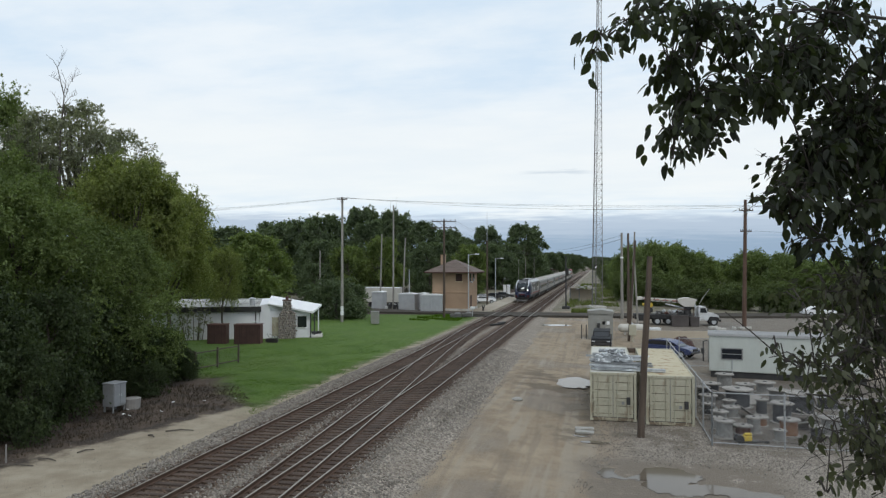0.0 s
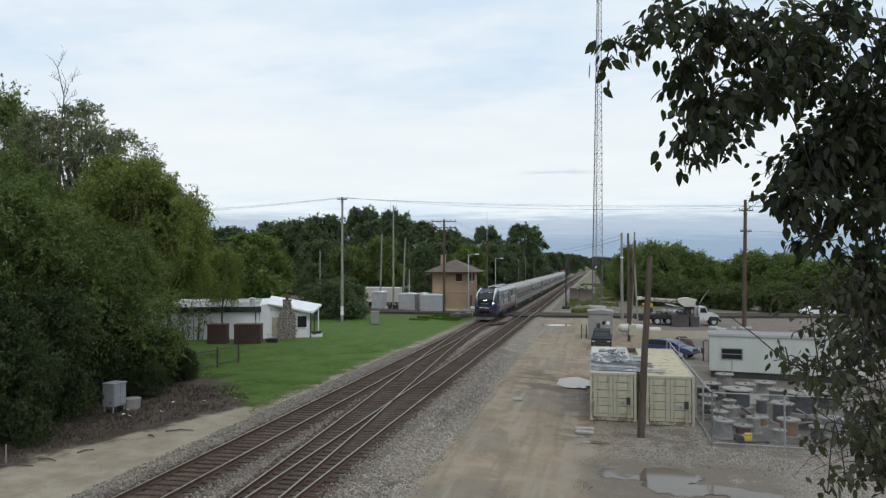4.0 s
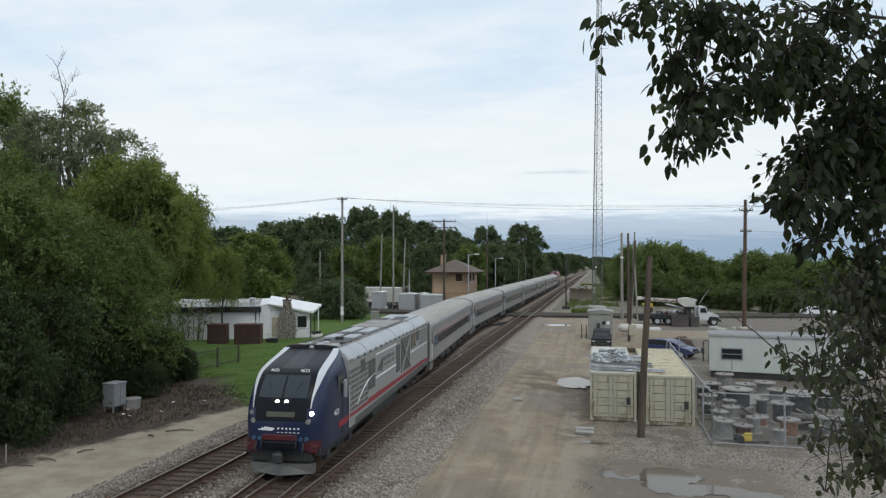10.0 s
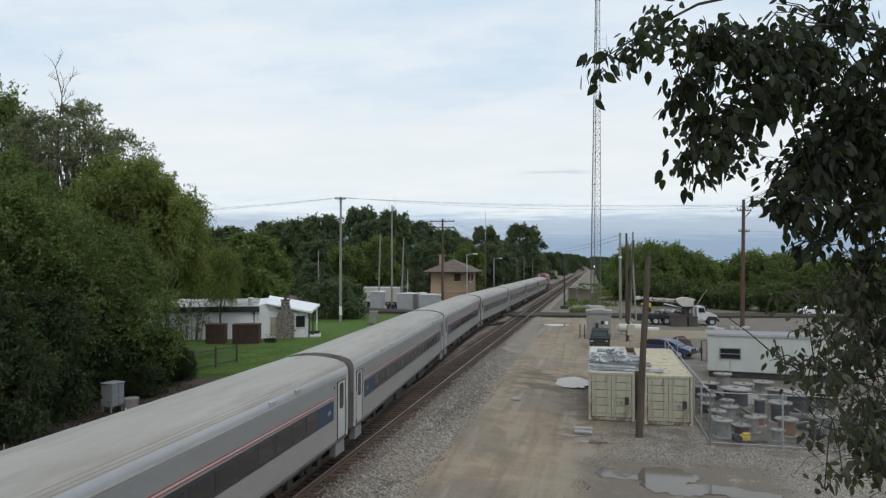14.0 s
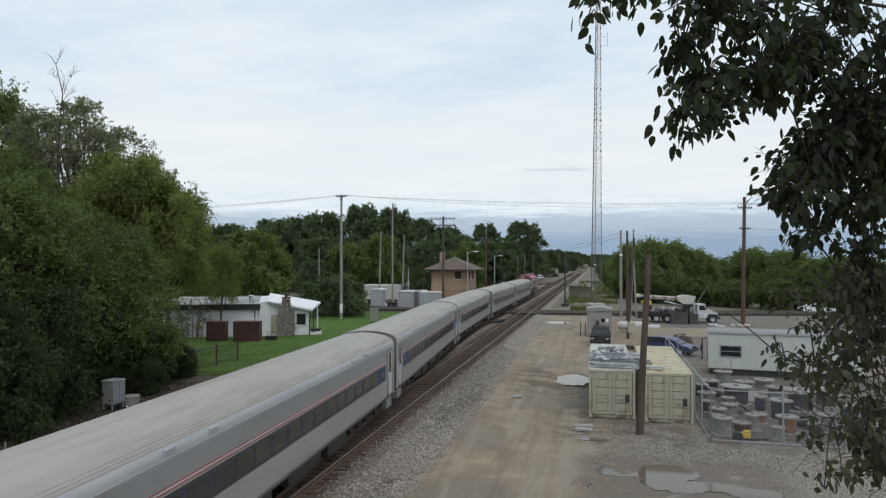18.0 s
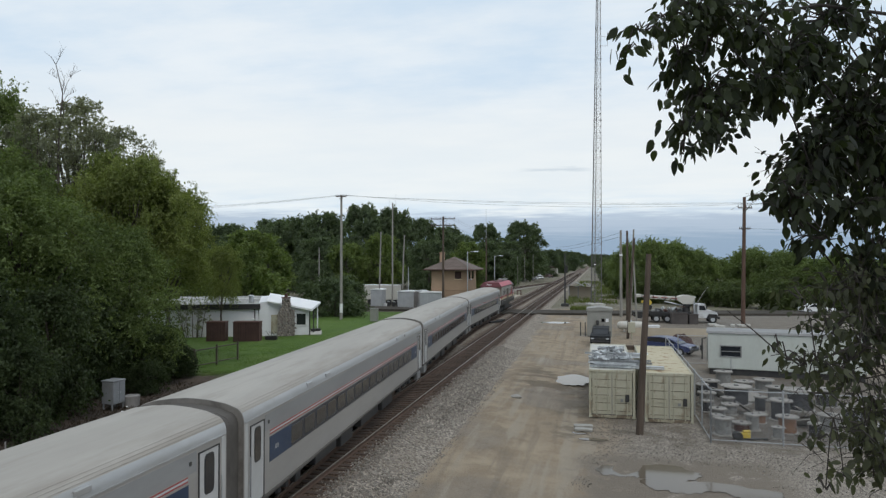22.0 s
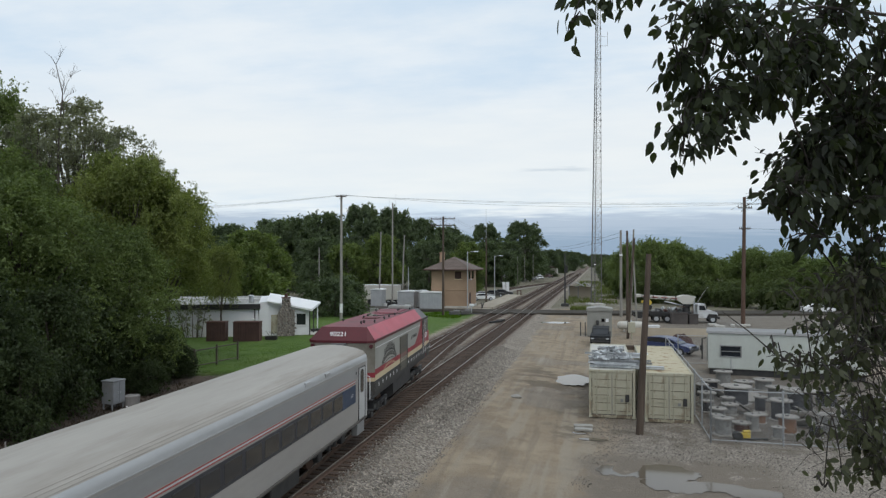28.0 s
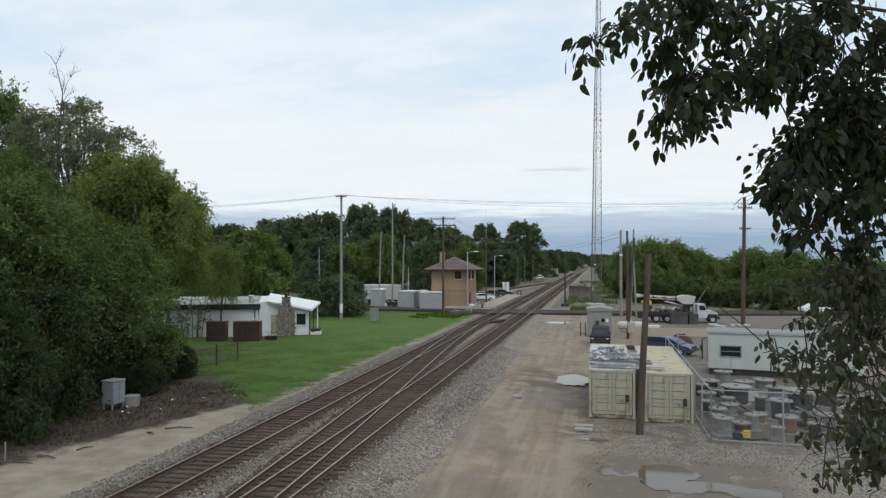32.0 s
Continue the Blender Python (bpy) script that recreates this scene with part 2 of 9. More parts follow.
def leaf_material(name, dark, light, gloss=0.3):
    """Leaves: a tone for each one, a drift of tone over the crown, and a little light through the blade."""
    m, n, b = material(name)
    g = n.add("ShaderNodeNewGeometry")
    r = n.math("FRACT", n.math("ADD", g.outputs["Random Per Island"], n.add("ShaderNodeObjectInfo").outputs["Random"]))
    big = n.step(n.noise(g.outputs["Position"], 0.35, 3.0), 0.35, 0.65)
    f = n.math("ADD", n.math("MULTIPLY", r, 0.55), n.math("MULTIPLY", big, 0.45))
    c = n.mix(f, dark, light)
    n.put(b.inputs["Base Color"], c)
    b.inputs["Roughness"].default_value = 0.55
    b.inputs["Specular IOR Level"].default_value = gloss
    tr, mx = n.add("ShaderNodeBsdfTranslucent"), n.add("ShaderNodeMixShader")
    n.put(tr.inputs[0], n.mix(1.0, c, (0.9, 1.0, 0.4), "MULTIPLY"))
    mx.inputs[0].default_value = 0.44
    n.t.links.new(b.outputs[0], mx.inputs[1])
    n.t.links.new(tr.outputs[0], mx.inputs[2])
    out = [k for k in n.t.nodes if k.type == "OUTPUT_MATERIAL"][0]
    n.t.links.new(mx.outputs[0], out.inputs[0])
    return m


# Darkened leaf colour stands in for boughs backlit by the sky.
M_LEAF_NEAR = leaf_material("backlit_near_leaves", (0.014, 0.017, 0.015), (0.062, 0.080, 0.032))
M_LEAF_A = leaf_material("dark_leaves", (0.076, 0.108, 0.038), (0.205, 0.262, 0.094))
M_LEAF_B = leaf_material("olive_leaves", (0.110, 0.140, 0.042), (0.270, 0.308, 0.098))
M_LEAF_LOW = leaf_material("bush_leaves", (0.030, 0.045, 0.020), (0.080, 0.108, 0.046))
M_LEAF_C = leaf_material("grey_leaves", (0.150, 0.162, 0.118), (0.33, 0.342, 0.250))
# Browner than M_LEAF_NEAR, and lifted to put brightness into the lower boughs.
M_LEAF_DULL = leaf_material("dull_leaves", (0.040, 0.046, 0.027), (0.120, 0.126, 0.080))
# Lifted, bluer green: the haze of distance is put into the leaf colour.
M_LEAF_FAR = leaf_material("far_leaves", (0.070, 0.098, 0.058), (0.155, 0.198, 0.108))
M_LEAF_LIGHT = leaf_material("bright_leaves", (0.092, 0.134, 0.042), (0.215, 0.268, 0.088))
# Darker green puts the shade at the row's foot into the leaf colour.
M_LEAF_UNDER = leaf_material("shaded_understorey_leaves", (0.060, 0.084, 0.034), (0.155, 0.192, 0.076))
M_LEAF_ROW = leaf_material("row_leaves", (0.100, 0.140, 0.050), (0.215, 0.270, 0.098))
M_GRASS = leaf_material("grass_blades", (0.058, 0.120, 0.009), (0.096, 0.168, 0.016), 0.1)
M_VERGE = leaf_material("verge_blades", (0.10, 0.13, 0.04), (0.19, 0.205, 0.085), 0.1)
M_WEED = leaf_material("dry_weeds", (0.028, 0.020, 0.013), (0.068, 0.048, 0.031))


def ground_material():
    """Lawn, bare earth, pale dirt, tan yard and gravel, each in its own stretch of the plan with ragged edges."""
    m, n, b = material("ground_cover")
    p = n.add("ShaderNodeNewGeometry").outputs["Position"]
    x, y, z = n.xyz(p)
    big, mid, fine = n.noise(p, 0.16, 5.0), n.noise(p, 0.9, 6.0, 0.6), n.noise(p, 9.0, 6.0, 0.65)
    dist, tint = n.cells(p, 21.0)
    rag = n.math("MULTIPLY", n.math("SUBTRACT", mid, 0.5), 3.0)
    xr = n.math("ADD", x, rag)
    yr = n.math("ADD", y, n.math("MULTIPLY", n.math("SUBTRACT", big, 0.5), 6.0))
    # gravel
    grey = n.mix(n.step(tint, 0.1, 0.9), (0.125, 0.108, 0.090), (0.372, 0.325, 0.272))
    grey = n.mix(n.math("MULTIPLY", n.step(mid, 0.4, 0.65), 0.45), grey, (0.215, 0.185, 0.148))
    # tan hard-packed dirt with wheel ruts along the tracks
    tan = n.mix(n.step(mid, 0.3, 0.7), (0.238, 0.178, 0.116), (0.352, 0.280, 0.194))
    tan = n.mix(n.math("MULTIPLY", n.step(big, 0.45, 0.6), 0.6), tan, (0.142, 0.112, 0.081))
    ruts = n.noise(n.squash(p, (1.1, 0.07, 1)), 1.6, 3.0)
    tan = n.mix(n.math("MULTIPLY", n.step(ruts, 0.5, 0.66), 0.7), tan, (0.315, 0.270, 0.208))
    tan = n.mix(n.math("MULTIPLY", n.step(ruts, 0.46, 0.32), 0.38), tan, (0.13, 0.105, 0.078))
    tan = n.mix(n.math("MULTIPLY", n.step(fine, 0.5, 0.7), 0.25), tan, (0.31, 0.285, 0.25))
    # pale dirt path beside the tracks
    pale = n.mix(n.step(mid, 0.3, 0.7), (0.255, 0.210, 0.150), (0.355, 0.305, 0.228))
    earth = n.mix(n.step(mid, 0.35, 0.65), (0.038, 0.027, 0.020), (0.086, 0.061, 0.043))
    green = n.mix(n.step(mid, 0.3, 0.7), (0.052, 0.112, 0.009), (0.086, 0.156, 0.014))
    green = n.mix(n.math("MULTIPLY", n.step(fine, 0.35, 0.75), 0.5), green, (0.058, 0.094, 0.011))
    green = n.mix(n.math("MULTIPLY", n.step(big, 0.52, 0.66), 0.35), green, (0.105, 0.150, 0.036))
    # yard on the right: gravel near, tan drive down the middle
    drive = n.math("MULTIPLY", n.step(xr, -7.6, -6.0), n.math("SUBTRACT", 1.0, n.step(n.math("ADD", xr, n.math("MULTIPLY", y, -0.055)), -3.0, 0.5)))
    drive = n.math("MAXIMUM", drive, n.step(yr, 40.0, 47.0))
    drive = n.math("MULTIPLY", drive, n.step(xr, -7.6, -6.2))
    c = n.mix(n.math("MULTIPLY", drive, 0.9), grey, tan)
    # greyer hardstanding towards the road
    c = n.mix(n.math("MULTIPLY", n.math("MULTIPLY", n.step(yr, 54.0, 66.0), n.step(x, 2.0, 9.0)), 0.8), c, n.mix(mid, (0.112, 0.098, 0.082), (0.178, 0.160, 0.138)))
    # damp earth round the containers
    damp = n.math("MULTIPLY", n.step(n.math("ADD", x, rag), -4.0, -1.5), n.math("MULTIPLY", n.step(n.math("ADD", y, rag), 32.0, 35.0), n.math("SUBTRACT", 1.0, n.step(n.math("ADD", y, rag), 50.0, 56.0))))
    damp = n.math("MULTIPLY", damp, n.step(mid, 0.42, 0.6))
    c = n.mix(n.math("MULTIPLY", damp, 0.65), c, (0.105, 0.082, 0.058))
    store = n.math("MULTIPLY", n.step(n.math("ADD", x, n.math("MULTIPLY", rag, 0.4)), 4.9, 5.9), n.math("MULTIPLY", n.step(y, 34.5, 36.0), n.math("SUBTRACT", 1.0, n.step(yr, 54.0, 60.0))))
    c = n.mix(n.math("MULTIPLY", store, 0.85), c, n.mix(fine, (0.075, 0.064, 0.054), (0.15, 0.13, 0.11)))
    # damp blotches on the drive beside the bright puddle
    blot = n.math("ADD", n.math("POWER", n.math("DIVIDE", n.math("ADD", x, 3.0), 3.2), 2.0), n.math("POWER", n.math("DIVIDE", n.math("SUBTRACT", y, 50.0), 6.0), 2.0))
    blot = n.math("MULTIPLY", n.math("SUBTRACT", 1.0, n.step(blot, 0.3, 1.4)), n.step(n.noise(p, 0.55, 5.0), 0.42, 0.56))
    c = n.mix(n.math("MULTIPLY", blot, 0.75), c, (0.112, 0.088, 0.064))
    # mud round the broad puddle
    mud = n.math("MULTIPLY", n.math("MULTIPLY", n.step(xr, -1.6, 0.2), n.math("SUBTRACT", 1.0, n.step(xr, 6.2, 8.0))),
                 n.math("MULTIPLY", n.step(n.math("ADD", y, rag), 23.5, 25.0), n.math("SUBTRACT", 1.0, n.step(n.math("ADD", y, rag), 31.0, 32.6))))
    c = n.mix(n.math("MULTIPLY", mud, n.step(mid, 0.30, 0.48)), c, n.mix(fine, (0.135, 0.110, 0.084), (0.205, 0.172, 0.136)))
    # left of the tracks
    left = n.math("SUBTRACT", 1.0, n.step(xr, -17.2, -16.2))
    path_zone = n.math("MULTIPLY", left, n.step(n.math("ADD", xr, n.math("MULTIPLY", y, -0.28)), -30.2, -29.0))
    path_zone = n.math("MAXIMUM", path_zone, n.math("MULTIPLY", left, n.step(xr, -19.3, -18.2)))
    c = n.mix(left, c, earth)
    c = n.mix(path_zone, c, pale)
    lawn = n.math("MULTIPLY", n.math("SUBTRACT", 1.0, n.step(n.math("SUBTRACT", xr, n.math("MULTIPLY", n.step(y, 52.0, 86.0), 1.5)), -19.4, -17.9)), n.step(n.math("ADD", yr, n.math("MULTIPLY", n.math("MAXIMUM", xr, -26.0), 1.32)), 9.0, 12.8))
    lawn = n.math("MULTIPLY", lawn, n.math("SUBTRACT", 1.0, n.step(n.math("ADD", yr, n.math("MULTIPLY", x, -0.1)), 103.6, 105.6)))
    c = n.mix(lawn, c, green)
    # rough ground beyond the road
    far = n.step(y, 112.0, 118.0)
    weeds = n.mix(n.step(mid, 0.35, 0.6), (0.10, 0.10, 0.048), (0.20, 0.172, 0.134))
    c = n.mix(far, c, weeds)
    n.put(b.inputs["Base Color"], c)
    wet = n.math("MULTIPLY", drive, n.step(big, 0.5, 0.62))
    n.put(b.inputs["Roughness"], n.math("SUBTRACT", 0.95, n.math("MULTIPLY", wet, 0.3)))
    bumped(n, b, n.math("ADD", fine, n.math("MULTIPLY", dist, 0.8)), 0.7, 0.05)
    return m


def ballast_material():
    m, n, b = material("ballast_stone")
    p = n.add("ShaderNodeNewGeometry").outputs["Position"]
    x, y, z = n.xyz(p)
    d, tint = n.cells(p, 13.0)
    c = n.mix(n.step(tint, 0.05, 0.95), (0.083, 0.069, 0.056), (0.445, 0.388, 0.323))
    c = n.mix(n.math("MULTIPLY", n.step(n.noise(p, 0.5, 5.0), 0.4, 0.65), 0.4), c, (0.20, 0.165, 0.128))
    # brown rust and grease between the rails
    mid = n.noise(p, 1.1, 4.0)
    for centre in (RIGHT_TRACK, LEFT_TRACK):
        off = n.math("ABSOLUTE", n.math("SUBTRACT", x, centre - 0.15 * (centre == RIGHT_TRACK)))
        f = n.math("SUBTRACT", 1.0, n.step(n.math("ADD", off, mid), 1.85, 2.6))
        c = n.mix(n.math("MULTIPLY", f, 0.9), c, n.mix(tint, (0.052, 0.032, 0.021), (0.150, 0.099, 0.067)))
    n.put(b.inputs["Base Color"], c)
    b.inputs["Roughness"].default_value = 0.95
    bumped(n, b, d, 1.0, 0.06)
    return m


M_GROUND, M_BALLAST = ground_material(), ballast_material()
M_BROWN_STONES = surface("rust_stained_stones", (0.055, 0.034, 0.023), (0.14, 0.093, 0.064), 3, 20, 0.95, 0, 0.3, islands=0.7)
M_STONES = surface("loose_stones", (0.135, 0.118, 0.10), (0.33, 0.30, 0.262), 3, 20, 0.95, 0, 0.3, islands=0.7)


def glass_material(name, tint, rough=0.06, shine=0.6):
    m, n, b = material(name)
    b.inputs["Base Color"].default_value = (*tint, 1)
    b.inputs["Roughness"].default_value = rough
    b.inputs["Specular IOR Level"].default_value = shine
    return m


def glow_material(name, colour, strength):
    m, n, b = material(name)
    b.inputs["Base Color"].default_value = (*colour, 1)
    b.inputs["Emission Color"].default_value = (*colour, 1)
    b.inputs["Emission Strength"].default_value = strength
    return m


M_GLASS = glass_material("dark_window_glass", (0.02, 0.023, 0.028))
M_LAMP = glow_material("lit_headlight", (1.0, 0.98, 0.92), 6.0)
M_WATER = glass_material("puddle_water", (0.12, 0.10, 0.076), 0.07, 0.24)


# ---- ground, ballast, rails, road ----
def make_ground():
    xs = [-2500, -900, -400, -200, -120, -90, -70, -55] + [-48 + i for i in range(0, 84)] + [38, 44, 52, 62, 80, 110, 160, 260, 500, 1000, 2500]
    ys = [-600, -300, -150, -80, -40, -20] + [-8 + 1.5 * i for i in range(0, 88)] + [126, 132, 140, 150, 165, 190, 230, 300, 420, 700, 1200, 2000, 3500]
    g = Geo()
    rough = lambda x, y: 0.05 * noise.noise((x * 0.35, y * 0.35, 3.0)) + 0.025 * noise.noise((x * 1.1, y * 1.1, 7.0)) if -48 < x < 40 and -8 < y < 100 else 0.0
    w = len(xs)
    g.v = [(x, y, land(x, y) + rough(x, y)) for y in ys for x in xs]
    g.f = [(j * w + i, j * w + i + 1, (j + 1) * w + i + 1, (j + 1) * w + i) for j in range(len(ys) - 1) for i in range(w - 1)]
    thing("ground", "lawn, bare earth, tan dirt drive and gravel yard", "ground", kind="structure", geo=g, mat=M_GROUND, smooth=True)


def make_ballast():
    g = Geo()
    ys = [-240, -100, -30] + [3 * i - 6 for i in range(45)] + [135, 160, 200, 300, 500, 900, 1800]
    prof = [(-17.5, None), (-16.8, -0.45), (-16.1, -0.215), (-8.2, -0.215), (-7.4, -0.45), (-6.3, None)]
    rows = []
    for y in ys:
        for x, z in prof:
            wob = 0.25 * noise.noise((x, y * 0.2, 0)) if z is None or z < -0.3 else 0
            rows.append((x + wob, y, land(x, y) - 0.06 if z is None else max(z + 0.03 * noise.noise((x, y * 0.7, 4)), min(-0.2, land(x, y) - 0.03))))
    w = len(prof)
    g.v = rows
    g.f = [(j * w + i, j * w + i + 1, (j + 1) * w + i + 1, (j + 1) * w + i) for j in range(len(ys) - 1) for i in range(w - 1)]
    thing("ballast_bed", "grey crushed-stone ballast stained brown under the rails", "ballast", kind="structure", geo=g, mat=M_BALLAST)


RAIL = [(-0.07, -0.17), (0.07, -0.17), (0.07, -0.155), (0.012, -0.135), (0.012, -0.045), (0.037, -0.035), (0.037, -0.006), (0.03, 0.0),
        (-0.03, 0.0), (-0.037, -0.006), (-0.037, -0.035), (-0.012, -0.045), (-0.012, -0.135), (-0.07, -0.155)]


def rail(parent, side, line, y0, y1, label=""):
    """One rail along the line, its foot and web rusty, its head bright."""
    n = max(2, int((y1 - y0) / 3)) if line(y0) != line(y1) else 2
    ys = [y0 + (y1 - y0) * i / (n - 1) for i in range(n)]
    for name, pick, mat in (("rail", list(range(14)), M_RAIL_SIDE), ("rail_head", [6, 7, 8, 9], M_RAIL)):
        g, k = Geo(), len(pick)
        lift = 0.002 if name == "rail_head" else 0.0
        g.v = [(line(y) + side * 0.7545 + RAIL[i][0], y, RAIL[i][1] + lift) for y in ys for i in pick]
        rng = range(k if k == 14 else k - 1)
        g.f = [(j * k + i, j * k + (i + 1) % k, (j + 1) * k + (i + 1) % k, (j + 1) * k + i) for j in range(n - 1) for i in rng]
        if k == 14:
            g.f.append(tuple(range(13, -1, -1)))
        top = part(name, g, mat, parent) if name == "rail" else part(name, g, mat, top, "polished running surface")


def make_track(label, line, ties, y0, y1, near, width):
    """A line of track: rails, and wooden ties that are single pieces over the near stretch."""
    rnd = random.Random(len(label))
    t = thing("railway_track", label, "railway track", kind="structure")
    rail(t, -1, line, y0, y1)
    rail(t, 1, line, y0, y1)
    me = Geo().box((0, 0, -0.245), (2.6, 0.23, 0.16), None, 0.012).mesh("tie", M_TIE)
    far = Geo()
    y = ties[0]
    while y < ties[1]:
        wid = width(y) if width else 1.0
        m = pose(line(y) + rnd.uniform(-0.05, 0.05), y, rnd.uniform(-0.008, 0.008), 0, 0, rnd.uniform(-1.2, 1.2))
        if near[0] < y < near[1]:
            ob = part("tie", me, None, t)
            ob.matrix_basis = m @ Matrix.Diagonal((wid, 1, 1, 1))
        else:
            far.box((0, 0, -0.245), (2.6 * wid, 0.23, 0.16), m)
        y += 0.52 + rnd.uniform(-0.03, 0.03)
    tagged(part("ties", far, M_TIE, t), kind="stuff")


def make_tracks():
    make_track("straight main line with worn brown ties and bright rails", lambda y: RIGHT_TRACK, (-20, 420), -240, 1800, (16, 90), None)
    make_track("parallel main line with worn brown ties on grey ballast", lambda y: LEFT_TRACK, (-20, 420), -240, 1800, (16, 90), None)
    make_track("crossover track curving between the two main lines", crossover, (8, 78), 5, 83, (16, 76), None)
    siding = lambda y: LEFT_TRACK - 9.5 * (1 - smooth01(y, 172, 262))
    make_track("rusty siding leaving the main line beyond the platform", siding, (162, 255), 160, 262, (0, 1), None)
    g = Geo().grid(lambda u, v: (siding(160 + 100 * v) + (u - 0.5) * (7.0 - 3.0 * v), 160 + 100 * v, -0.255 + 0.03 * math.sin(math.pi * u)), 3, 20)
    thing("siding_bed", "pale crushed-stone bed of the far siding", "ballast", kind="structure", geo=g, mat=M_PALE_BED)


def make_road():
    g = Geo()
    outline = [(-260, 116.0), (-45, 105.0), (-24, 103.0), (-14, 100.6), (2, 101.6), (260, 158.4), (260, 164.8), (2, 108.0), (-14, 106.8), (-26, 106.6), (-33, 109.8), (-45, 112.5), (-260, 124.0)]
    g.prism(outline, -0.3, -0.03, "z")
    thing("road", "dark wet asphalt road across the tracks", "road", kind="structure", geo=g, mat=M_ASPHALT)
    p = Geo()
    for c in (RIGHT_TRACK, LEFT_TRACK):
        for off, wd in ((0, 1.25), (-1.25, 0.85), (1.25, 0.85)):
            p.box((c + off, 101.2 + 0.22 * c + 3.2, -0.02), (wd, 6.8, 0.05))
    thing("crossing_panel", "dark level-crossing panels beside the rails", "crossing panel", kind="structure", geo=p, mat=M_ASPHALT)


make_ground()
make_ballast()
make_tracks()
make_road()


# ---- trees ----
def leaf_cloud(rnd, centres, radii, count, size, droop=0.35, middle=(0, 0)):
    """Folded leaf blades set along thin drooping sprays that leave each clump; returns corners and faces as arrays."""
    rs = np.random.RandomState(rnd.randrange(10 ** 6))
    c, r = np.array(centres), np.array(radii)
    per = 16
    sprays = count // per
    pick = rs.choice(len(c), sprays, p=r ** 2 / (r ** 2).sum())
    d = rs.normal(size=(sprays, 3))
    out = c[pick] * np.array([1, 1, 0])
    d += out / (np.linalg.norm(out, axis=1)[:, None] + 0.3) * 0.5
    d[:, 2] += 0.15
    d /= np.linalg.norm(d, axis=1)[:, None]
    reach = r[pick] * rs.uniform(0.5, 1.35, sprays)
    start = c[pick] + rs.normal(size=(sprays, 3)) * (r[pick] * 0.28)[:, None]
    k = np.tile(rs.uniform(0.1, 1.0, (1, per)), (sprays, 1)) + rs.normal(0, 0.06, (sprays, per))
    p = start[:, None, :] + d[:, None, :] * (reach[:, None] * k)[:, :, None]
    p[:, :, 2] -= droop * reach[:, None] * k ** 2
    p = p.reshape(-1, 3) + rs.normal(0, size * 0.5, (sprays * per, 3))
    n = len(p)
    a = rs.normal(size=(n, 3)) * 0.8 + np.repeat(d, per, axis=0) * 0.8
    a[:, 2] -= 0.5
    a /= np.linalg.norm(a, axis=1)[:, None]
    b = np.cross(a, rs.normal(size=(n, 3)) + np.array([0, 0, 0.8]))
    b /= np.linalg.norm(b, axis=1)[:, None] + 1e-6
    s = size * (0.55 + 0.9 * rs.random_sample(n))
    u, w = a * s[:, None], b * (s * 0.40)[:, None]
    up = np.cross(u, w)
    up /= np.linalg.norm(up, axis=1)[:, None] + 1e-9
    up *= (s * 0.12)[:, None]
    v = np.stack([p - u * 0.6, p + w + up, p + u * 0.7, p - w + up], 1).reshape(-1, 3)
    j = (np.arange(n) * 4)[:, None]
    f = np.concatenate([j + np.array([[0, 1, 2]]), j + np.array([[0, 2, 3]])], 1).reshape(-1, 3)
    return v, f


def fast_mesh(name, v, f, mat):
    me = bpy.data.meshes.new(name)
    n = len(f)
    me.vertices.add(len(v))
    me.vertices.foreach_set("co", np.asarray(v, dtype=np.float32).ravel())
    me.loops.add(n * 3)
    me.loops.foreach_set("vertex_index", np.asarray(f, dtype=np.int32).ravel())
    me.polygons.add(n)
    me.polygons.foreach_set("loop_start", np.arange(0, n * 3, 3, dtype=np.int32))
    me.polygons.foreach_set("loop_total", np.full(n, 3, dtype=np.int32))
    me.materials.append(mat)
    me.update(calc_edges=True)
    me.validate()
    return me


